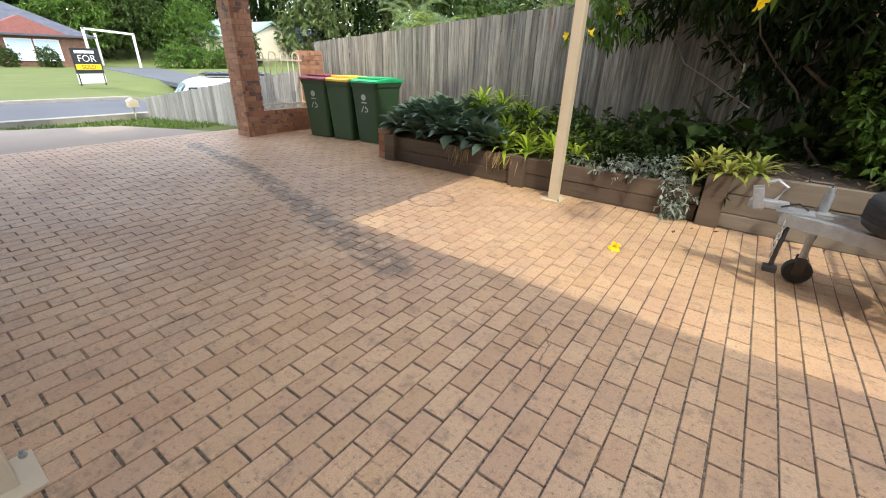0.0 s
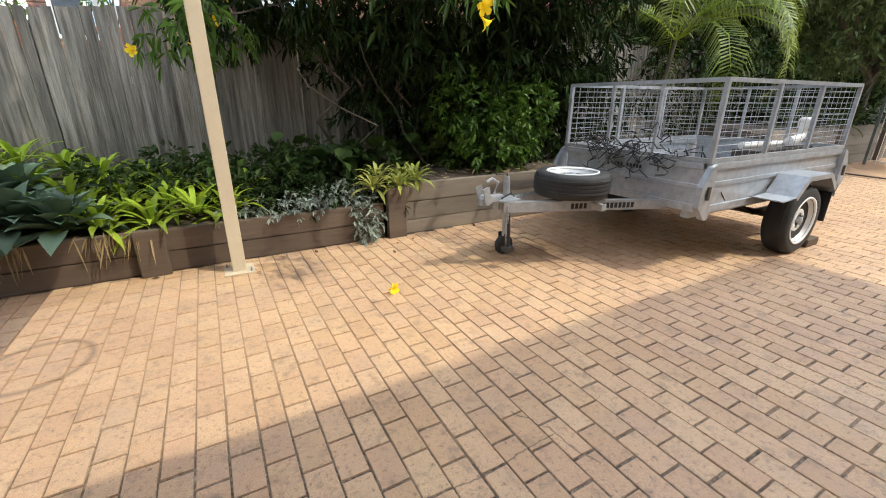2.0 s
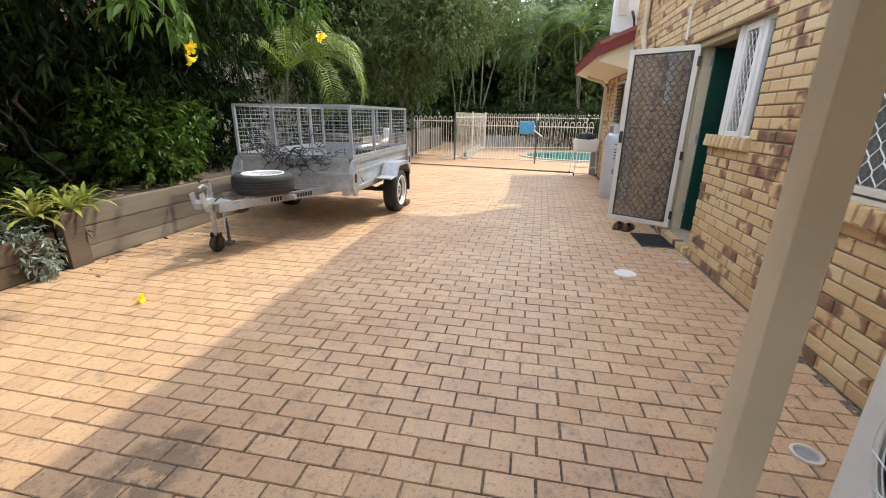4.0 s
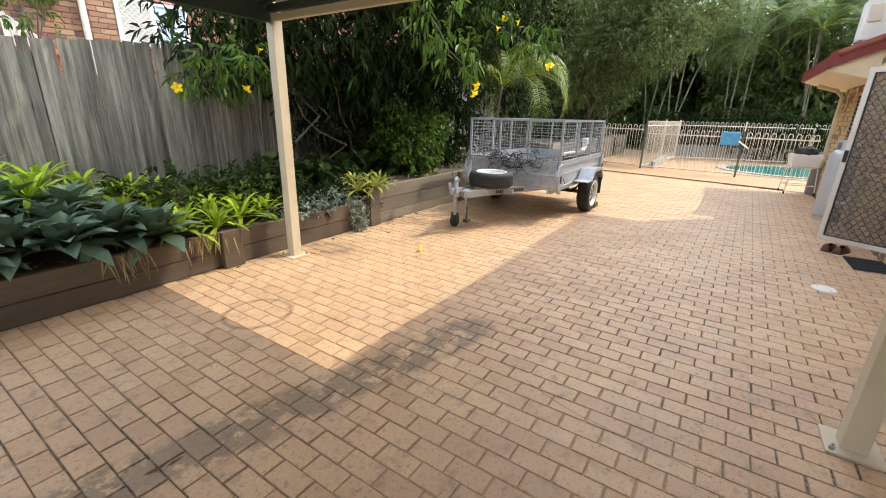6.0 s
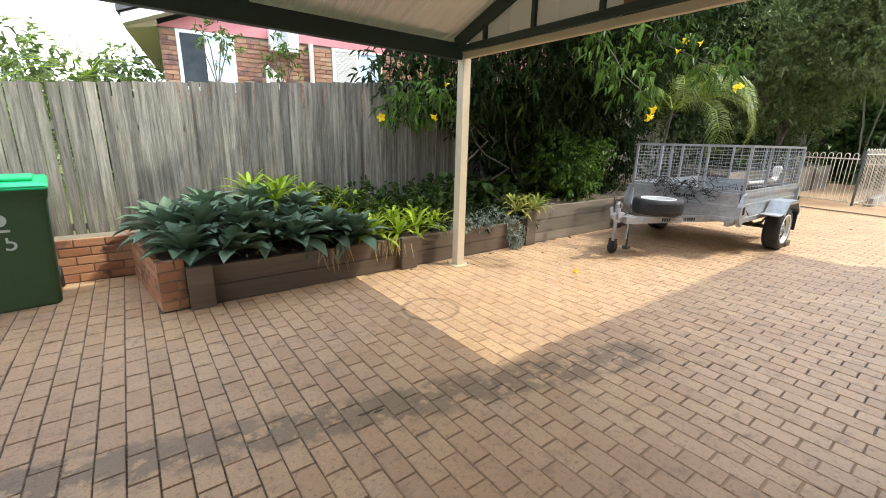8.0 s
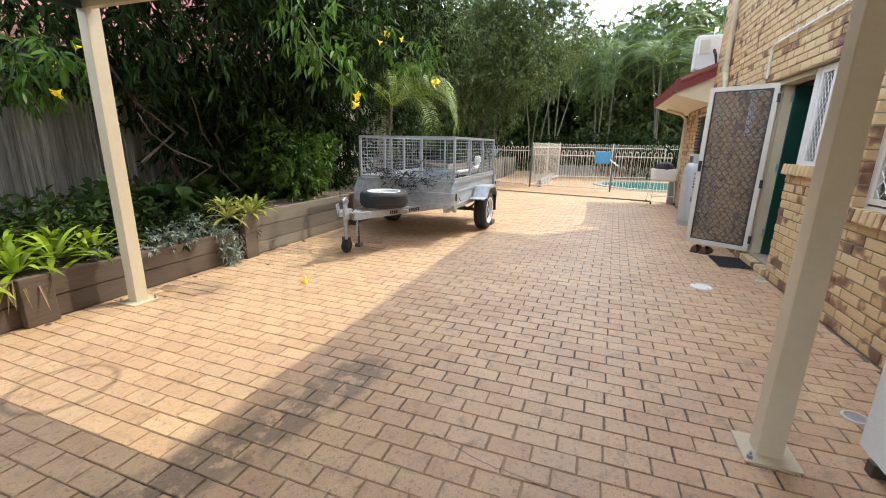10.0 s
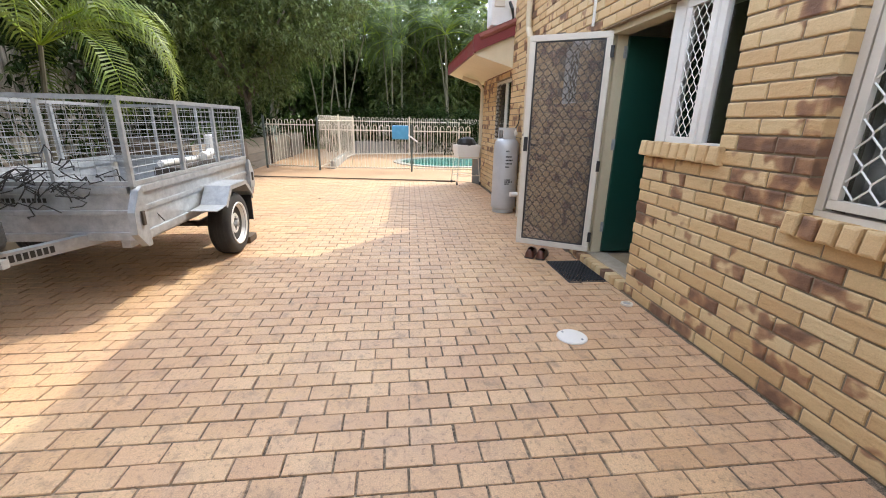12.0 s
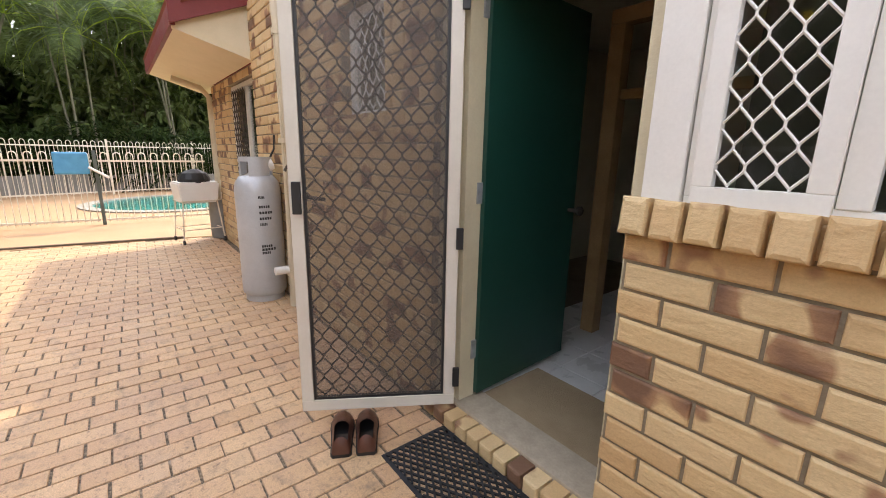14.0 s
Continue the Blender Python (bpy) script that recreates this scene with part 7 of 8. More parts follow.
# olive outer leaves paint sunlit highlights over the crown's dark, shaded inside
tree("tree", "dark leafy tree behind the trailer", [((7.9, 7.0, 3.0), (1.6, 1.3, 1.7)), ((6.8, 6.8, 4.6), (1.8, 1.5, 1.6)), ((9.2, 7.2, 4.8), (1.9, 1.6, 1.8)), ((6.6, 7.0, 6.6), (2.0, 1.7, 1.6)), ((9.4, 7.4, 7.2), (2.2, 1.8, 1.8)), ((7.0, 6.6, 1.9), (1.2, 0.7, 1.0)), ((9.0, 6.7, 1.8), (1.3, 0.8, 1.0))],
     4200, 0.14, 0.36, LEAF_DARK, 73, (7.8, 7.1, 0.4), LEAF_OLIVE)
for i, (x, y, h, n) in enumerate(((15.6, 5.6, 4.8, 3), (18.0, 3.6, 6.2, 3), (19.0, 1.2, 5.6, 3), (19.4, -1.4, 6.4, 3), (18.6, -3.8, 5.8, 3), (17.4, 6.6, 6.5, 3), (21.0, 4.8, 7.5, 3), (22.5, 0.0, 8.0, 3), (22.0, -5.0, 7.4, 3))):
    palm(x, y, 0.0, n, (11, h), 2.5, 80 + i, "tall clumping palm with thin leaning stems beyond the pool", FROND, 0.62, 0.35, 34, None, (-15, 75))
bg = random.Random(9)
for i in range(16):
    a = -0.62 + i * 0.11
    rr = bg.uniform(21, 29)
    x, y = 2 + rr * math.cos(a), 1.0 + rr * math.sin(a)
    h = bg.uniform(6.4, 9.2)
    tree("tree", "dark green woodland tree behind the pool", [((x, y, h * 0.3), (2.6, 2.6, h * 0.32)), ((x + 0.6, y + 0.8, h * 0.62), (2.4, 2.3, h * 0.28)), ((x - 0.3, y - 0.9, h * 0.9), (2.0, 2.0, h * 0.25))], 1250, 0.36, 0.42, (LEAF_MID, LEAF_OLIVE)[i % 2], 300 + i, (x, y, -0.1), None, "woodland trees")
hedge = thing("hedge", "dense dark green hedge plants along the back boundary", "hedge", kind="stuff")
crown("leaves", [((9.5 + 0.85 * k, 6.3 + 0.3 * math.sin(k * 1.7), 0.9), (0.8, 0.6, 0.7)) for k in range(9)] + [((17.8 + 0.5 * math.sin(k), 3.5 - 0.9 * k, 0.9), (0.9, 0.8, 0.9)) for k in range(11)], 2600, 0.24, 0.2, LEAF_DARK, hedge, 91, 7, 0.3, -0.1, floor_z=0.0)
for i, (x, y) in enumerate(((12.9, 5.45), (13.8, 5.3), (10.6, 5.4), (9.0, 4.92), (14.6, 5.5), (9.6, 5.4), (11.6, 5.35), (8.9, 5.4))):
    rosette(x, y, 0.82 if y > 5 else 0.22, 22, 0.75 if y > 5 else 0.5, 0.05, LEAF_SILVER if i < 2 else LEAF_MID, 400 + i, "strap_plant", "spiky strap-leaved plant by the retaining wall", "plant", "strap plants", (5, 85), 0.9, 0.3, i)

# lawn edge by the driveway
gv = np.random.RandomState(6)
n = 5200
gx, gy = gv.uniform(-11.1, -9.0, n), gv.uniform(2.2, 7.5, n)
ok = gx < -7.9 - 0.42 * np.maximum(0, 6.2 - gy) - 0.2
gx, gy = gx[ok], gy[ok]
gb = np.stack([gx, gy, np.full(len(gx), -0.13)], 1)
gw = np.stack([gv.normal(size=len(gx)) * 0.4, gv.normal(size=len(gx)) * 0.4, np.ones(len(gx))], 1)
tagged(leaf_soup("grass", gb, gw, gv.uniform(0.06, 0.13, len(gx)), np.full(len(gx), 0.012), LEAF_LIGHT, None, "", 0.1, 7), "green grass verge beside the driveway", "grass", kind="stuff")

# ---------------------------------------------------------------- front boundary
ff = thing("front_fence", "pale weathered paling fence falling towards the street", "fence", kind="structure")
fa, fb_ = Vector((-11.2, 4.75, 0)), Vector((-7.2, 6.15, 0))
nfp = 42
for i in range(nfp):
    s = i / nfp
    p = fa.lerp(fb_, s)
    q = fa.lerp(fb_, s + 0.94 / nfp)
    top = 0.36 + 0.75 * s + rng.uniform(-0.015, 0.015)
    bm = B()
    nn = (q - p).cross(Vector((0, 0, 1))).normalized() * 0.008
    lo = [bm.verts.new(v) for v in (p + nn + Vector((0, 0, -0.15)), q + nn + Vector((0, 0, -0.15)), q - nn + Vector((0, 0, -0.15)), p - nn + Vector((0, 0, -0.15)))]
    hi = [bm.verts.new(v.co + Vector((0, 0, top + 0.15))) for v in lo]
    bm.faces.new(hi)
    for k in range(4):
        bm.faces.new((lo[k], lo[(k + 1) % 4], hi[(k + 1) % 4], hi[k]))
    part("paling", bm, M("pale paling", (0.20, 0.195, 0.18), (0.36, 0.355, 0.335), 0.9, scale=7, fine=60, vary=0.25, stretch=(1, 1, 0.08), contrast=0.35) if i == 0 else bpy.data.materials["pale paling"], ff)
gf = thing("front_gate_fence", "cream hairpin-top steel panel above the low brick wall", "fence")
hairpin_panel(gf, (-6.93, 5.06), (-6.93, 6.06), 1.42, 0.105, 0.47, 0.011)
# letterbox
mb = thing("letterbox", "cream metal letterbox on a post by the street", "letterbox", at=pose(-11.15, 4.45, -0.14) @ Matrix.Scale(0.62, 4))
part("post", rod(B(), (0, 0, 0), (0, 0, 0.55), 0.025), CREAM_STEEL, mb)
part("box", prism(B(), [(-0.16, 0.5), (0.16, 0.5), (0.16, 0.72), (0.0, 0.82), (-0.16, 0.72)], "x", -0.14, 0.14), CREAM_STEEL, mb)

# ---------------------------------------------------------------- van on the street
VAN = M("white van paint", (0.74, 0.75, 0.76), (0.80, 0.81, 0.82), 0.3, contrast=0.04)
VGLASS = M("dark car glass", (0.03, 0.04, 0.05), (0.05, 0.06, 0.07), 0.12)
van = thing("van", "white high-roofed van with roof racks parked on the street", "van", at=pose(-17.3, 9.75, -1.45, 0, 0, 252))
bm = prism(B(), [(-2.3, 0.35), (2.3, 0.35), (2.35, 0.85), (1.75, 1.05), (1.2, 1.75), (0.7, 1.9), (-2.2, 1.9), (-2.35, 1.0)], "y", -0.88, 0.88)
bmesh.ops.bevel(bm, geom=list(bm.edges), offset=0.06, segments=2, affect="EDGES")
part("body", bm, VAN, van)
bm = B()
vs = [bm.verts.new(p) for p in ((1.73, -0.74, 1.10), (1.73, 0.74, 1.10), (1.27, 0.70, 1.70), (1.27, -0.70, 1.70))]
bm.faces.new(vs)
bmesh.ops.translate(bm, verts=bm.verts, vec=(0.03, 0, 0.02))
# the sky's reflection is put into the windscreen's base colour
part("windscreen", bm, M("pale sky-reflection glass", (0.30, 0.40, 0.45), (0.36, 0.46, 0.5), 0.1), van)
for s_ in (-1, 1):
    part("side_window", box(B(), 0.35, 1.25, s_ * 0.885 - 0.006, s_ * 0.885 + 0.006, 1.12, 1.6, 0.004), VGLASS, van)
    part("side_window", box(B(), -2.0, 0.2, s_ * 0.885 - 0.006, s_ * 0.885 + 0.006, 1.15, 1.6, 0.004), VGLASS, van)
    part("roof_rail", box(B(), -1.9, 0.6, s_ * 0.6 - 0.03, s_ * 0.6 + 0.03, 1.98, 2.04, 0.005), DARK_METAL, van)
    for x in (-1.5, 1.45):
        part("wheel", lathe(B(), [(0.1, -0.1), (0.31, -0.1), (0.33, 0), (0.31, 0.1), (0.1, 0.1)], 20, Matrix.Translation((x, s_ * 0.8, 0.33)) @ Matrix.Rotation(radians(90), 4, "X")), RUBBER, van)
part("solar_panel", box(B(), -1.8, 0.5, -0.66, 0.66, 2.05, 2.09, 0.005), M("dark blue panel", (0.05, 0.07, 0.11), (0.08, 0.10, 0.15), 0.2), van)

# ---------------------------------------------------------------- sale board on the opposite lawn
sb = thing("sale_board", "black and white property sale board on the lawn", "sign", at=pose(-23.2, 7.25, -0.12, 0, 0, 100))
part("leg", box(B(), -0.62, -0.56, -0.03, 0.03, 0, 0.6), DARK_METAL, sb)
part("leg", box(B(), 0.56, 0.62, -0.03, 0.03, 0, 0.6), DARK_METAL, sb)
part("panel", box(B(), -0.66, 0.66, -0.02, 0.02, 0.62, 1.85, 0.004), BLACK, sb)
part("lower_panel", box(B(), -0.66, 0.66, -0.02, 0.02, 0.12, 0.60, 0.004), WHITE_PAINT, sb, "white lower panel")
part("logo_bar", box(B(), -0.5, 0.42, -0.026, -0.0215, 1.60, 1.74), WHITE_PAINT, sb, "plain white agent mark")


def words(name, body, size, m, material, parent, label):
    cu = bpy.data.curves.new(name, "FONT")
    cu.body, cu.size, cu.align_x, cu.extrude = body, size, "CENTER", 0.002
    tmp = new("tmp_words", cu)
    me = bpy.data.meshes.new_from_object(tmp.evaluated_get(bpy.context.evaluated_depsgraph_get()))
    bpy.data.objects.remove(tmp)
    me.materials.append(material)
    ob = new(name, me)
    ob.matrix_basis, ob.parent = m, parent
    ob["label"] = label
    return ob


words("lettering", "FOR", 0.46, pose(0, -0.024, 1.20, 90), WHITE_PAINT, sb, "white word FOR")
part("sold_strip", box(B(), -0.60, 0.60, -0.026, -0.0215, 0.80, 1.08), LID_YELLOW, sb, "yellow strip across the board")
words("lettering", "SOLD", 0.27, pose(0, -0.030, 0.85, 90), BLACK, sb, "black word SOLD")

sb.scale = (0.8, 0.8, 0.8)

# ---------------------------------------------------------------- houses across the street
GREY_TILE = M("grey-blue roof tile", (0.075, 0.08, 0.10), (0.115, 0.12, 0.14), 0.92, scale=2, spec=0.15)
GREEN_ROOF = M("pale green roof sheet", (0.30, 0.44, 0.38), (0.36, 0.50, 0.44), 0.5, scale=2)
SOLAR = M("dark solar panel", (0.02, 0.03, 0.06), (0.03, 0.04, 0.08), 0.2)
CREAM_RENDER = M("cream render", (0.62, 0.55, 0.42), (0.68, 0.61, 0.48), 0.8)


def hip_roof(bm, x0, x1, y0, y1, z, h, over=0.5):
    x0, x1, y0, y1 = x0 - over, x1 + over, y0 - over, y1 + over
    w = min(x1 - x0, y1 - y0) / 2
    a = [bm.verts.new(p) for p in ((x0, y0, z), (x1, y0, z), (x1, y1, z), (x0, y1, z))]
    if x1 - x0 < y1 - y0:
        r = [bm.verts.new(((x0 + x1) / 2, y0 + w, z + h)), bm.verts.new(((x0 + x1) / 2, y1 - w, z + h))]
        fs = ((a[0], a[1], r[0]), (a[1], a[2], r[1], r[0]), (a[2], a[3], r[1]), (a[3], a[0], r[0], r[1]))
    else:
        r = [bm.verts.new((x0 + w, (y0 + y1) / 2, z + h)), bm.verts.new((x1 - w, (y0 + y1) / 2, z + h))]
        fs = ((a[0], a[1], r[1], r[0]), (a[1], a[2], r[1]), (a[2], a[3], r[0], r[1]), (a[3], a[0], r[0]))
    for f in fs:
        bm.faces.new(f)
    bm.faces.new(a[::-1])
    return bm


h1 = thing("house", "brick bungalow with a grey hipped roof across the street", "house", "houses across the street")
part("wall", box(B(), -56, -47.5, -2, 14.6, -0.2, 2.2), M("brown house brick", (0.13, 0.065, 0.042), (0.24, 0.13, 0.085), 0.85, scale=5, fine=40), h1)
part("roof", hip_roof(B(), -56, -47.5, -2, 14.6, 2.2, 2.6), GREY_TILE, h1)
part("gable", prism(B(), [(7.8, 2.25), (13.2, 2.25), (10.5, 3.5)], "x", -48.6, -46.9), M("dark red gable tile", (0.20, 0.07, 0.06), (0.26, 0.10, 0.08), 0.8), h1)
part("gutter", box(B(), -47.05, -46.9, -2.5, 15.1, 2.1, 2.25), GREY_TILE, h1)
for y0, y1 in ((9.3, 10.9), (11.0, 12.6)):
    w = part("window", box(B(), -47.5, -47.44, y0, y1, 0.3, 1.9), CURTAIN, h1, "white curtained window")
    part("frame", frame_rect(B(), y0, y1, 0.3, 1.9, 0, 0.06, 0.08), WHITE_PAINT, w).matrix_basis = Matrix.Translation((-47.42, 0, 0)) @ Matrix.Rotation(radians(90), 4, "Z")
for y in (8.7, 11.2):
    t = thing("clipped_shrub", "clipped round green shrub before the bungalow", "shrub", "clipped shrubs")
    crown("leaves", [((-45.6, y, 0.5), (0.75, 0.75, 0.7))], 240, 0.16, 0.5, LEAF_MID, t, int(y * 10), 7, 0.2, 0.0)
frame_t = thing("portal_frame", "white steel carport frame across the street", "carport")
for a, b in (((-45.2, 13.8, -0.1), (-45.2, 13.8, 2.85)), ((-45.2, 17.3, -0.1), (-45.2, 17.3, 2.6)), ((-45.2, 13.7, 2.8), (-45.2, 17.4, 2.55)), ((-50, 16.0, -0.1), (-50, 16.0, 2.6))):
    part("tube", bar(B(), a, b, 0.16, 0.16), WHITE_PAINT, frame_t)
h2 = thing("house", "cream rendered house with a pale green metal roof", "house", "houses across the street")
part("wall", box(B(), -66, -57, 29.5, 52, -0.2, 3.2), CREAM_RENDER, h2)
part("roof", hip_roof(B(), -66, -57, 29.5, 52, 3.2, 2.3), GREEN_ROOF, h2)
part("gable", prism(B(), [(34.5, 0.0), (41.5, 0.0), (41.5, 3.3), (38, 4.9), (34.5, 3.3)], "x", -57.2, -55.6), CREAM_RENDER, h2)
part("gable_roof", prism(B(), [(33.9, 3.1), (38, 5.05), (42.1, 3.1), (42.1, 3.35), (38, 5.35), (33.9, 3.35)], "x", -60, -55.3), GREEN_ROOF, h2)
part("garage_door", box(B(), -55.62, -55.55, 35.5, 40.5, -0.1, 2.4), SOFFIT, h2)
part("solar_panel", box(B(), -1.6, 1.6, -2.6, 2.6, 0, 0.08, 0, Matrix.Translation((-58.8, 46, 4.35)) @ Matrix.Rotation(radians(22), 4, "Y")), SOLAR, h2)
hb = thing("hedge", "green flowering hedge beside the far driveway", "hedge", kind="stuff")
crown("leaves", [((-44.0, 19.5 + 1.2 * k, 0.6), (1.2, 1.2, 1.1)) for k in range(5)], 900, 0.22, 0.5, LEAF_LIGHT, hb, 97, 7, 0.3, 0.0)
part("far_driveway", prism(B(), [(-16.2, 9.5), (-16.2, 12.6), (-45, 18.2), (-45, 14.2)], "z", -0.3, -0.095), ASPHALT)
tagged(bpy.data.objects["far_driveway"], "dark asphalt driveway across the street", "driveway", kind="structure")

# woodland on the hill behind, and trees over the fences
wd = random.Random(17)
for i in range(26):
    a = radians(108 + i * 3.7)
    rr = wd.uniform(66, 84)
    x, y = rr * math.cos(a), rr * math.sin(a)
    z = ground_z(x, y)
    h = wd.uniform(10, 15)
    tree("tree", "tall grey-green gum tree on the hillside", [((x, y, z + h * 0.28), (4.2, 4.2, h * 0.28)), ((x + 1, y + 1.5, z + h * 0.6), (4.0, 4.0, h * 0.28)), ((x - 1, y - 1.5, z + h * 0.85), (3.4, 3.4, h * 0.22))], 520, 0.75, 0.45, (LEAF_OLIVE, LEAF_MID, LEAF_DARK)[i % 3], 500 + i, (x, y, z), None, "hillside trees")
for i, (x, y, z, r) in enumerate(((-60, 17.0, 3.8, 3.4), (-61, 23.0, 4.2, 3.6), (-58, 28.0, 3.6, 3.0), (-52, 31.0, 1.2, 1.6))):
    tree("tree", "leafy green street tree", [((x, y, z), (r, r, r * 0.8)), ((x - 1, y + 1, z + 1.6), (r * 0.8, r * 0.8, r * 0.6))], 700, 0.34, 0.45, (LEAF_LIGHT, LEAF_MID)[i % 2], 560 + i, (x, y, -0.1), None, "street trees")
for i, (x, y, h) in enumerate(((-13.0, 16.5, 3.3), (-10.4, 15.0, 2.9), (-8.0, 13.4, 2.4), (-6.2, 12.6, 2.3), (-15.5, 20.0, 4.2), (-4.6, 14.0, 2.6))):
    palm(x, y, -0.1, 1, (11, h), 2.2, 620 + i, "palm with yellow-green fronds beyond the fence", GOLD if i % 2 else FROND, 0.5, 0.2, 30, None, (-5, 70))
for i, (x, y) in enumerate(((-9.5, 19.0), (-6.5, 17.5), (-14.0, 24.0), (-18.5, 27.0), (-3.5, 18.5), (-22.0, 31.0), (-8.0, 27.0), (-12.0, 33.0))):
    tree("tree", "light green tree beyond the boundary fence", [((x, y, 1.6), (2.0, 2.0, 1.5)), ((x + 0.6, y + 0.5, 2.7), (1.7, 1.7, 1.1))], 420, 0.24, 0.45, (LEAF_MID, LEAF_OLIVE)[i % 2], 660 + i, (x, y, -0.1), None, "trees beyond the fence")

# ---------------------------------------------------------------- neighbour's house over the fence
NY = 11.0
nb_ = thing("house", "mottled brick neighbouring house with a pink gable", "house")
nb_.matrix_basis = NEIGHBOUR = Matrix.Translation((-3.26, NY, 0)) @ Matrix.Rotation(radians(-8), 4, "Z") @ Matrix.Translation((3.26, -NY, 0))
nw = part("wall", box(B(), -3.26, 9.0, NY + 0.02, NY + 6, -0.1, 3.32), MORTAR, nb_)
vs, fs = [], []
for u, z, l in course_places(-3.26, 5.5, 1.55, 3.30, [(-3.0, -2.02, 2.25, 3.32), (-0.10, 1.05, 2.55, 3.32)]):
    v, f = block(l, 0.076, 0.05, 0.005, "y")
    k = len(vs)
    vs += [(u - a, NY + 0.05 - b, c + z) for a, b, c in v]
    fs += [tuple(i + k for i in q) for q in f]
tagged(soup("bricks", vs, fs, MOTTLED, nb_), kind="stuff")
part("gable", prism(B(), [(-3.3, 3.32), (9.3, 3.32), (3.0, 5.9)], "y", NY - 0.02, NY + 0.3), PINK_BOARD, nb_, "pink rendered gable")
part("bargeboard", prism(B(), [(-3.75, 3.22), (3.0, 5.95), (3.0, 6.12), (-3.75, 3.38)], "y", NY - 0.35, NY - 0.05), WHITE_PAINT, nb_)
part("roof", prism(B(), [(-3.8, 3.39), (3.0, 6.14), (9.8, 3.39), (9.8, 3.49), (3.0, 6.26), (-3.8, 3.49)], "y", NY - 0.4, NY + 6.4), M("charcoal roof tile", (0.06, 0.06, 0.065), (0.09, 0.09, 0.095), 0.7), nb_)
part("eave_board", prism(B(), [(-3.75, 3.24), (-3.27, 3.42), (-3.27, 3.30), (-3.75, 3.20)], "y", NY - 0.05, NY + 6), SOFFIT, nb_)
for x0, x1, z0 in ((-3.0, -2.02, 2.25), (-0.10, 1.05, 2.55)):
    w = part("window", frame_rect(B(), x0, x1, z0, 3.31, NY - 0.02, NY + 0.03, 0.06), WHITE_PAINT, nb_)
    m_ = (x0 + x1) / 2
    part("mullion", box(B(), m_ - 0.03, m_ + 0.03, NY - 0.015, NY + 0.02, z0 + 0.06, 3.25), WHITE_PAINT, w)
    part("curtain", box(B(), m_ - 0.02, x1 - 0.05, NY + 0.002, NY + 0.016, z0 + 0.06, 3.25), CURTAIN, w, "pale blue curtained half")
    if x0 > -1:
        part("security_grille", diamond_grille(B(), x0 + 0.06, m_ - 0.03, z0 + 0.06, 3.25, NY - 0.01, 0.09, 0.09, 0.008), WHITE_PAINT, w)
        part("backing", box(B(), x0 + 0.05, m_ - 0.02, NY + 0.002, NY + 0.016, z0 + 0.06, 3.25), OFFWHITE, w)
    else:
        part("dark_pane", box(B(), x0 + 0.05, m_ - 0.02, NY + 0.002, NY + 0.016, z0 + 0.06, 3.25), VGLASS, w)
part("downpipe", rod(B(), (-0.56, NY - 0.06, 0), (-0.56, NY - 0.06, 3.32), 0.05, 10), OFFWHITE, nb_)
na = thing("wall_air_conditioner", "white outdoor air conditioner on the neighbour's wall", "air conditioner", at=NEIGHBOUR)
part("casing", box(B(), -1.40, -0.84, NY - 0.30, NY - 0.04, 3.14, 3.52, 0.02), AC_WHITE, na)
part("fan_guard", lathe(B(), [(0.155, 0), (0.155, 0.01), (0.0, 0.012)], 24, Matrix.Translation((-1.19, NY - 0.301, 3.33)) @ Matrix.Rotation(radians(90), 4, "X")), M("grey fan guard", (0.35, 0.36, 0.36), (0.42, 0.43, 0.43), 0.5), na)
part("bracket", box(B(), -1.38, -0.86, NY - 0.28, NY + 0.0, 3.08, 3.137), WHITE_PAINT, na)
ledge = tagged(part("wall_neighbour", box(B(), -4.2, 2.0, 8.0, 8.8, -0.1, 1.86), MORTAR), "neighbour's raised terrace wall behind the fence", "wall", kind="structure")
for i, (x, y) in enumerate(((-2.83, 8.3), (-1.87, 8.3))):
    pt = thing("potted_shrub", "small leafy shrub in a terracotta pot on the terrace", "potted plant", "potted shrubs", at=pose(x, y, 1.86))
    part("pot", lathe(B(), [(0.14, 0), (0.20, 0.2), (0.22, 0.2), (0.22, 0.26), (0.19, 0.26), (0.18, 0.22), (0, 0.22)], 20), TERRACOTTA, pt)
    for k in range(4):
        part("stem", tube(B(), [(0, 0, 0.22), (0.08 * math.cos(k * 1.7), 0.08 * math.sin(k * 1.7), 0.5), (0.18 * math.cos(k * 1.7), 0.15 * math.sin(k * 1.7), 0.8)], 0.008, 5), BARK, pt)
    crown("leaves", [((0, 0, 0.72), (0.26, 0.22, 0.22)), ((0.05, 0, 0.95), (0.18, 0.16, 0.14))], 26, 0.09, 0.35, LEAF_LIGHT, pt, 700 + i, 7, 0.14, 0.1)
pn = thing("white_panel", "white slatted gate panel standing on the terrace", "panel")
for k in range(5):
    part("slat", prism(B(), [(-2.08 + k * 0.06, 1.86), (-2.025 + k * 0.06, 1.86), (-2.025 + k * 0.06, 2.50 - k * 0.05), (-2.08 + k * 0.06, 2.53 - k * 0.05)], "y", 8.55, 8.58), WHITE_PAINT, pn)

# ---------------------------------------------------------------- pieces of walls and paving
def wall_bricks_y(places, y, parent, near, single, joined):
    lay("brick", [(u, y - 0.11, z, l, 0.077) for u, z, l in places], 0.11, 0.008, "y", single, joined, parent, near)


wall_bricks_y(course_places(-2.4, CORNER_X, 0.0, EAVE_Z, HOLES), HOUSE_Y, wall, lambda x, y, z: 0.2 < x < 3.2 and z < 1.55, BRICK, BRICKS)
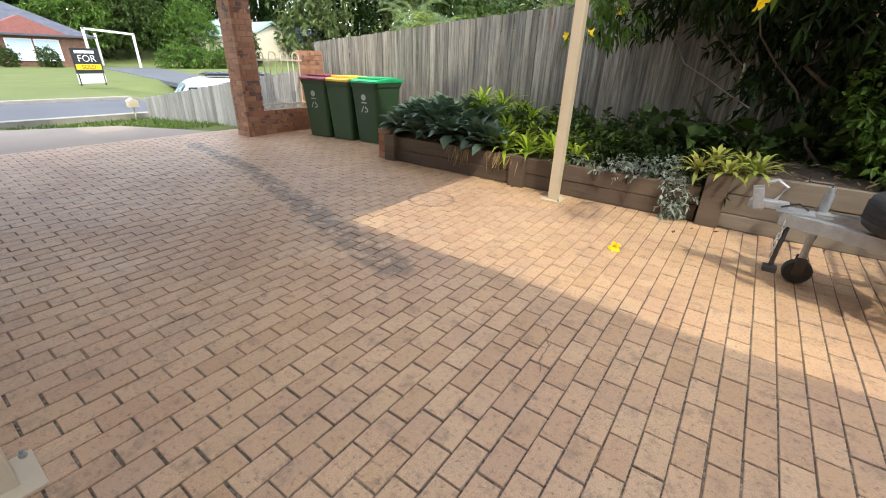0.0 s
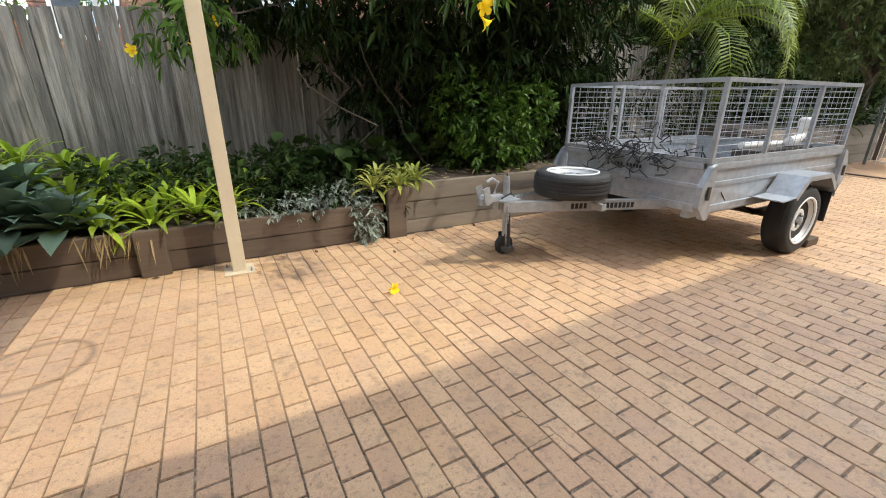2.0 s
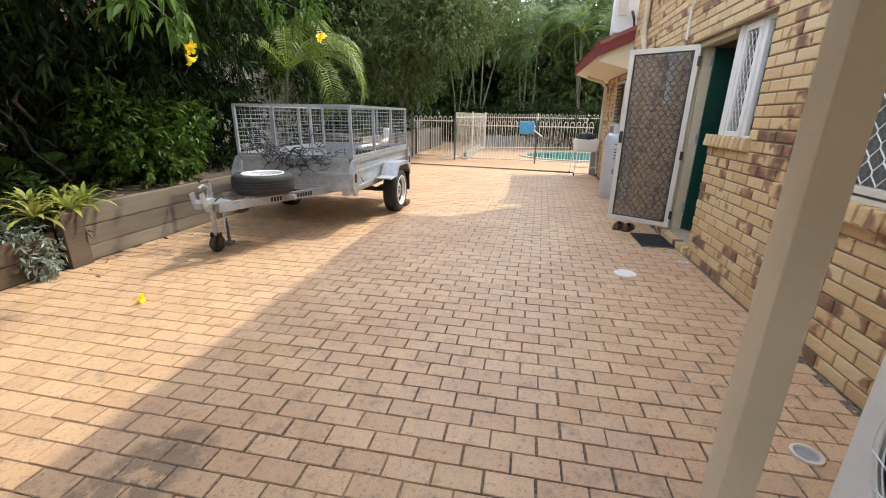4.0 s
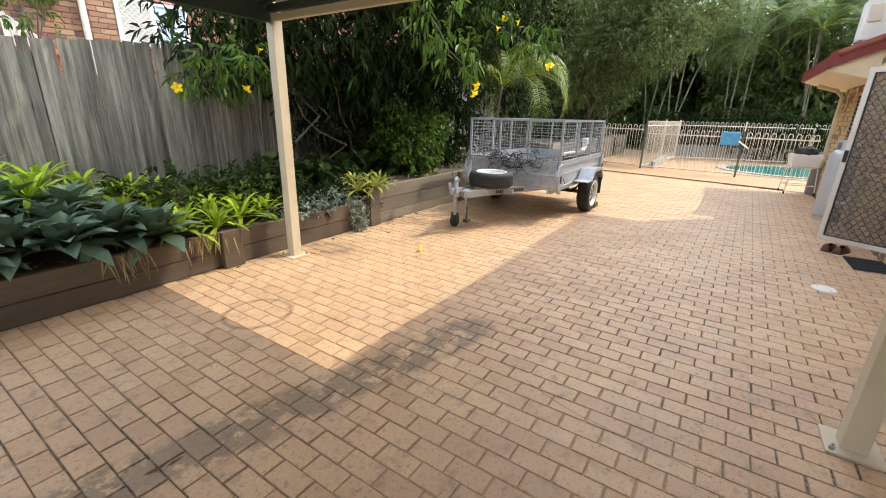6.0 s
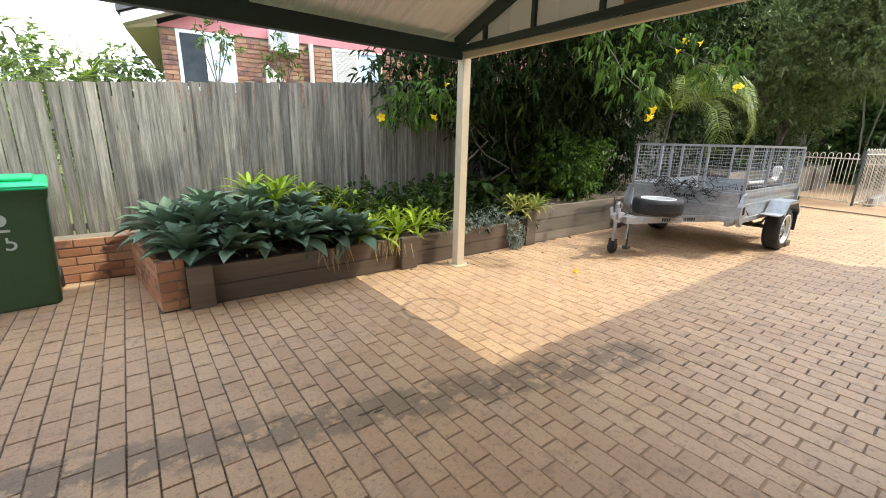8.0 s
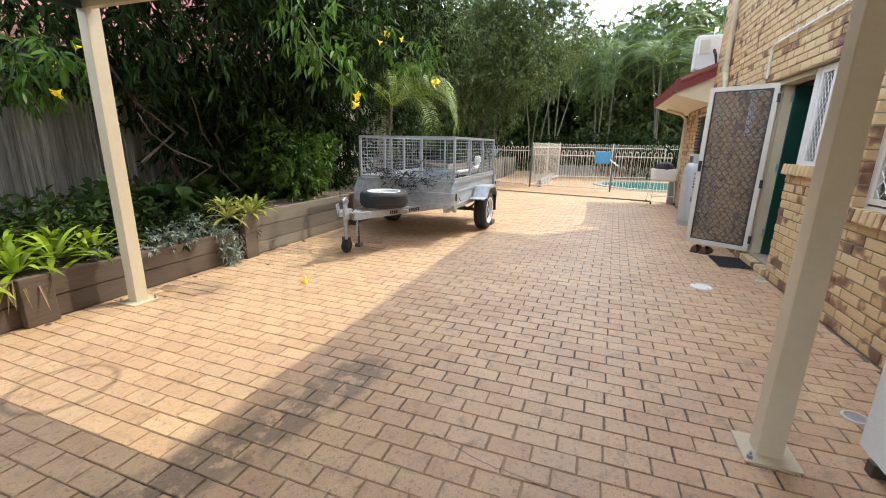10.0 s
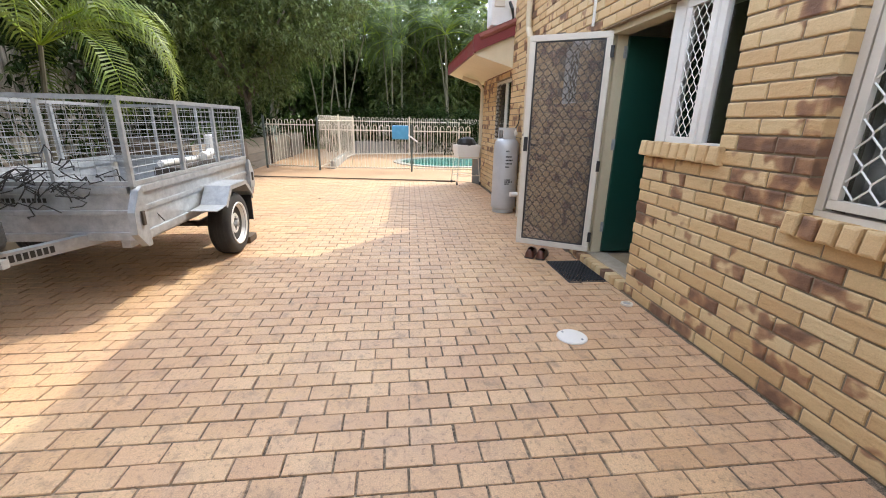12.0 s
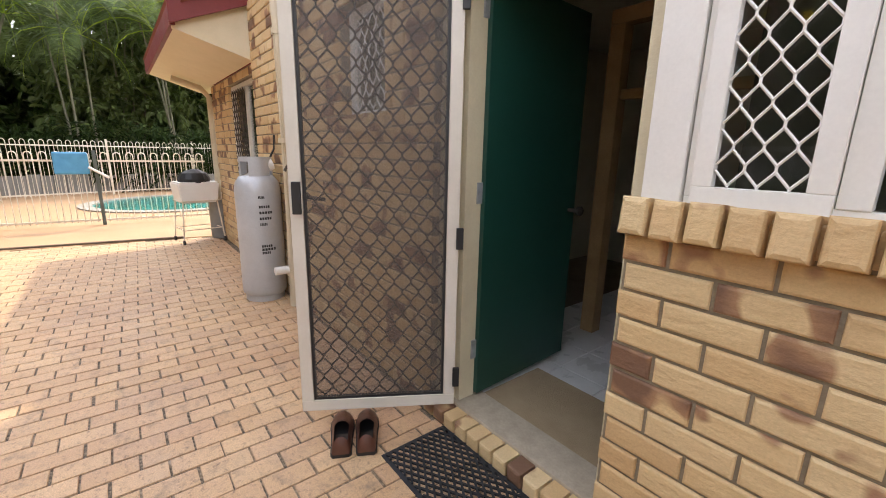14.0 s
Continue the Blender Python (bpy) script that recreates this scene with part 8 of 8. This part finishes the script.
wall_bricks_y(course_places(CORNER_X + 0.005, LOW_X1, 0.0, LOW_Z, LOW_HOLES), LOW_Y, low, lambda x, y, z: False, BRICK, BRICKS)
# brick sills, laid on edge
for x0, x1, z, yf in ((1.265, 2.05, 1.10, HOUSE_Y + 0.05), (-1.15, 0.78, 0.83, HOUSE_Y + 0.05)):
    n = round((x1 - x0) / 0.086)
    for i in range(n):
        xc = x0 + (i + 0.5) * (x1 - x0) / n
        ob = new("sill_brick", block_mesh("sill_brick", 0.075, 0.105, 0.20, 0.014, "y", BRICK))
        ob.location, ob.rotation_euler, ob.parent = (xc, yf - 0.20, z + 0.05 + rng.uniform(-0.003, 0.003)), (radians(7), 0, 0), wall
for i in range(11):
    xc = 2.08 + (i + 0.5) * 0.086
    ob = new("step_brick", block_mesh("step_brick", 0.075, 0.07, 0.16, 0.012, "y", BRICK))
    ob.location, ob.parent = (xc, HOUSE_Y - 0.14, 0.035), wall


def side_bricks(parent, x_face, u0, u1, z1, sign, mt):
    """Bricks on a face that looks along +x or -x."""
    vs, fs = [], []
    for u, z, l in course_places(u0, u1, 0, z1, []):
        v, f = block(l, 0.076, 0.05, 0.005, "y")
        k = len(vs)
        if sign > 0:
            vs += [(x_face - 0.05 + b, u - a, c + z) for a, b, c in v]
        else:
            vs += [(x_face + 0.05 - b, u + a, c + z) for a, b, c in v]
        fs += [tuple(i + k for i in q) for q in f]
    tagged(soup("bricks", vs, fs, mt, parent), kind="stuff")


def front_bricks(parent, y_face, u0, u1, z1, mt):
    lay("brick", [(u, y_face - 0.05, z, l, 0.076) for u, z, l in course_places(u0, u1, 0, z1, [])], 0.05, 0.005, "y", mt, mt, parent, lambda *a: False)


def back_bricks(parent, y_face, u0, u1, z1, mt):
    """Bricks on a face that looks along -y."""
    vs, fs = [], []
    for u, z, l in course_places(u0, u1, 0, z1, []):
        v, f = block(l, 0.076, 0.05, 0.005, "y")
        k = len(vs)
        vs += [(u - a, y_face + 0.05 - b, c + z) for a, b, c in v]
        fs += [tuple(i + k for i in q) for q in f]
    tagged(soup("bricks", vs, fs, mt, parent), kind="stuff")


back_bricks(end, BED_Y + 0.005, -3.97, -3.775, 0.40, RED_BRICKS)
side_bricks(end, -3.97, BED_Y + 0.009, FENCE_Y - 0.06, 0.40, -1, RED_BRICKS)
end.matrix_basis = Matrix.Translation((-3.97, BED_Y, 0)) @ Matrix.Rotation(radians(7), 4, "Z") @ Matrix.Translation((3.97, -BED_Y, 0))
back_bricks(bins_wall, 6.42 - 0.012, -7.0, -3.95, 0.42, RED_BRICKS)
back_bricks(pil, PILLAR[2], PILLAR[0], PILLAR[1], 2.6, RED_BRICKS)
side_bricks(pil, PILLAR[1], PILLAR[2] + 0.054, PILLAR[3], 2.6, 1, RED_BRICKS)
side_bricks(lowfront, -6.81, 5.045, 6.08, 0.42, 1, RED_BRICKS)
side_bricks(pier, -6.74, 6.124, 6.43, 1.44, 1, RED_BRICKS)
back_bricks(pier, 6.07, -7.1, -6.74, 1.44, RED_BRICKS)

# pavers in running bond, courses along y
places = []
PX, PY = 0.1152, 0.2010
ix = 0
x = 0.44 - 71 * PX
while x < 9.55:
    off = 0.06 if ix % 2 else -0.0405
    y = -0.66 + off - 0.032 - 0.035 * x - PY * math.floor((-0.032 - 0.035 * x) / PY) - PY
    while y < 6.42:
        a, b = max(y, -0.56), min(y + PY - 0.003, 6.41)
        edge = 8.62 + (y + 0.1) * 0.163
        bed_there = x > -3.98 and b > BED_Y - 0.02
        if bed_there:
            b = min(b, BED_Y - 0.0)
        if b - a > 0.04 and x < edge - 0.06:
            tilt = rng.uniform(-0.0025, 0.0015)
            places.append((x + rng.uniform(-0.0012, 0.0012), (a + b) / 2 + rng.uniform(-0.002, 0.002), -0.05 + tilt, PX - 0.0068 + rng.choice((-0.002, 0.0, 0.0)), b - a - 0.006 + rng.choice((-0.002, 0.0))))
        y += PY
    x += PX
    ix += 1
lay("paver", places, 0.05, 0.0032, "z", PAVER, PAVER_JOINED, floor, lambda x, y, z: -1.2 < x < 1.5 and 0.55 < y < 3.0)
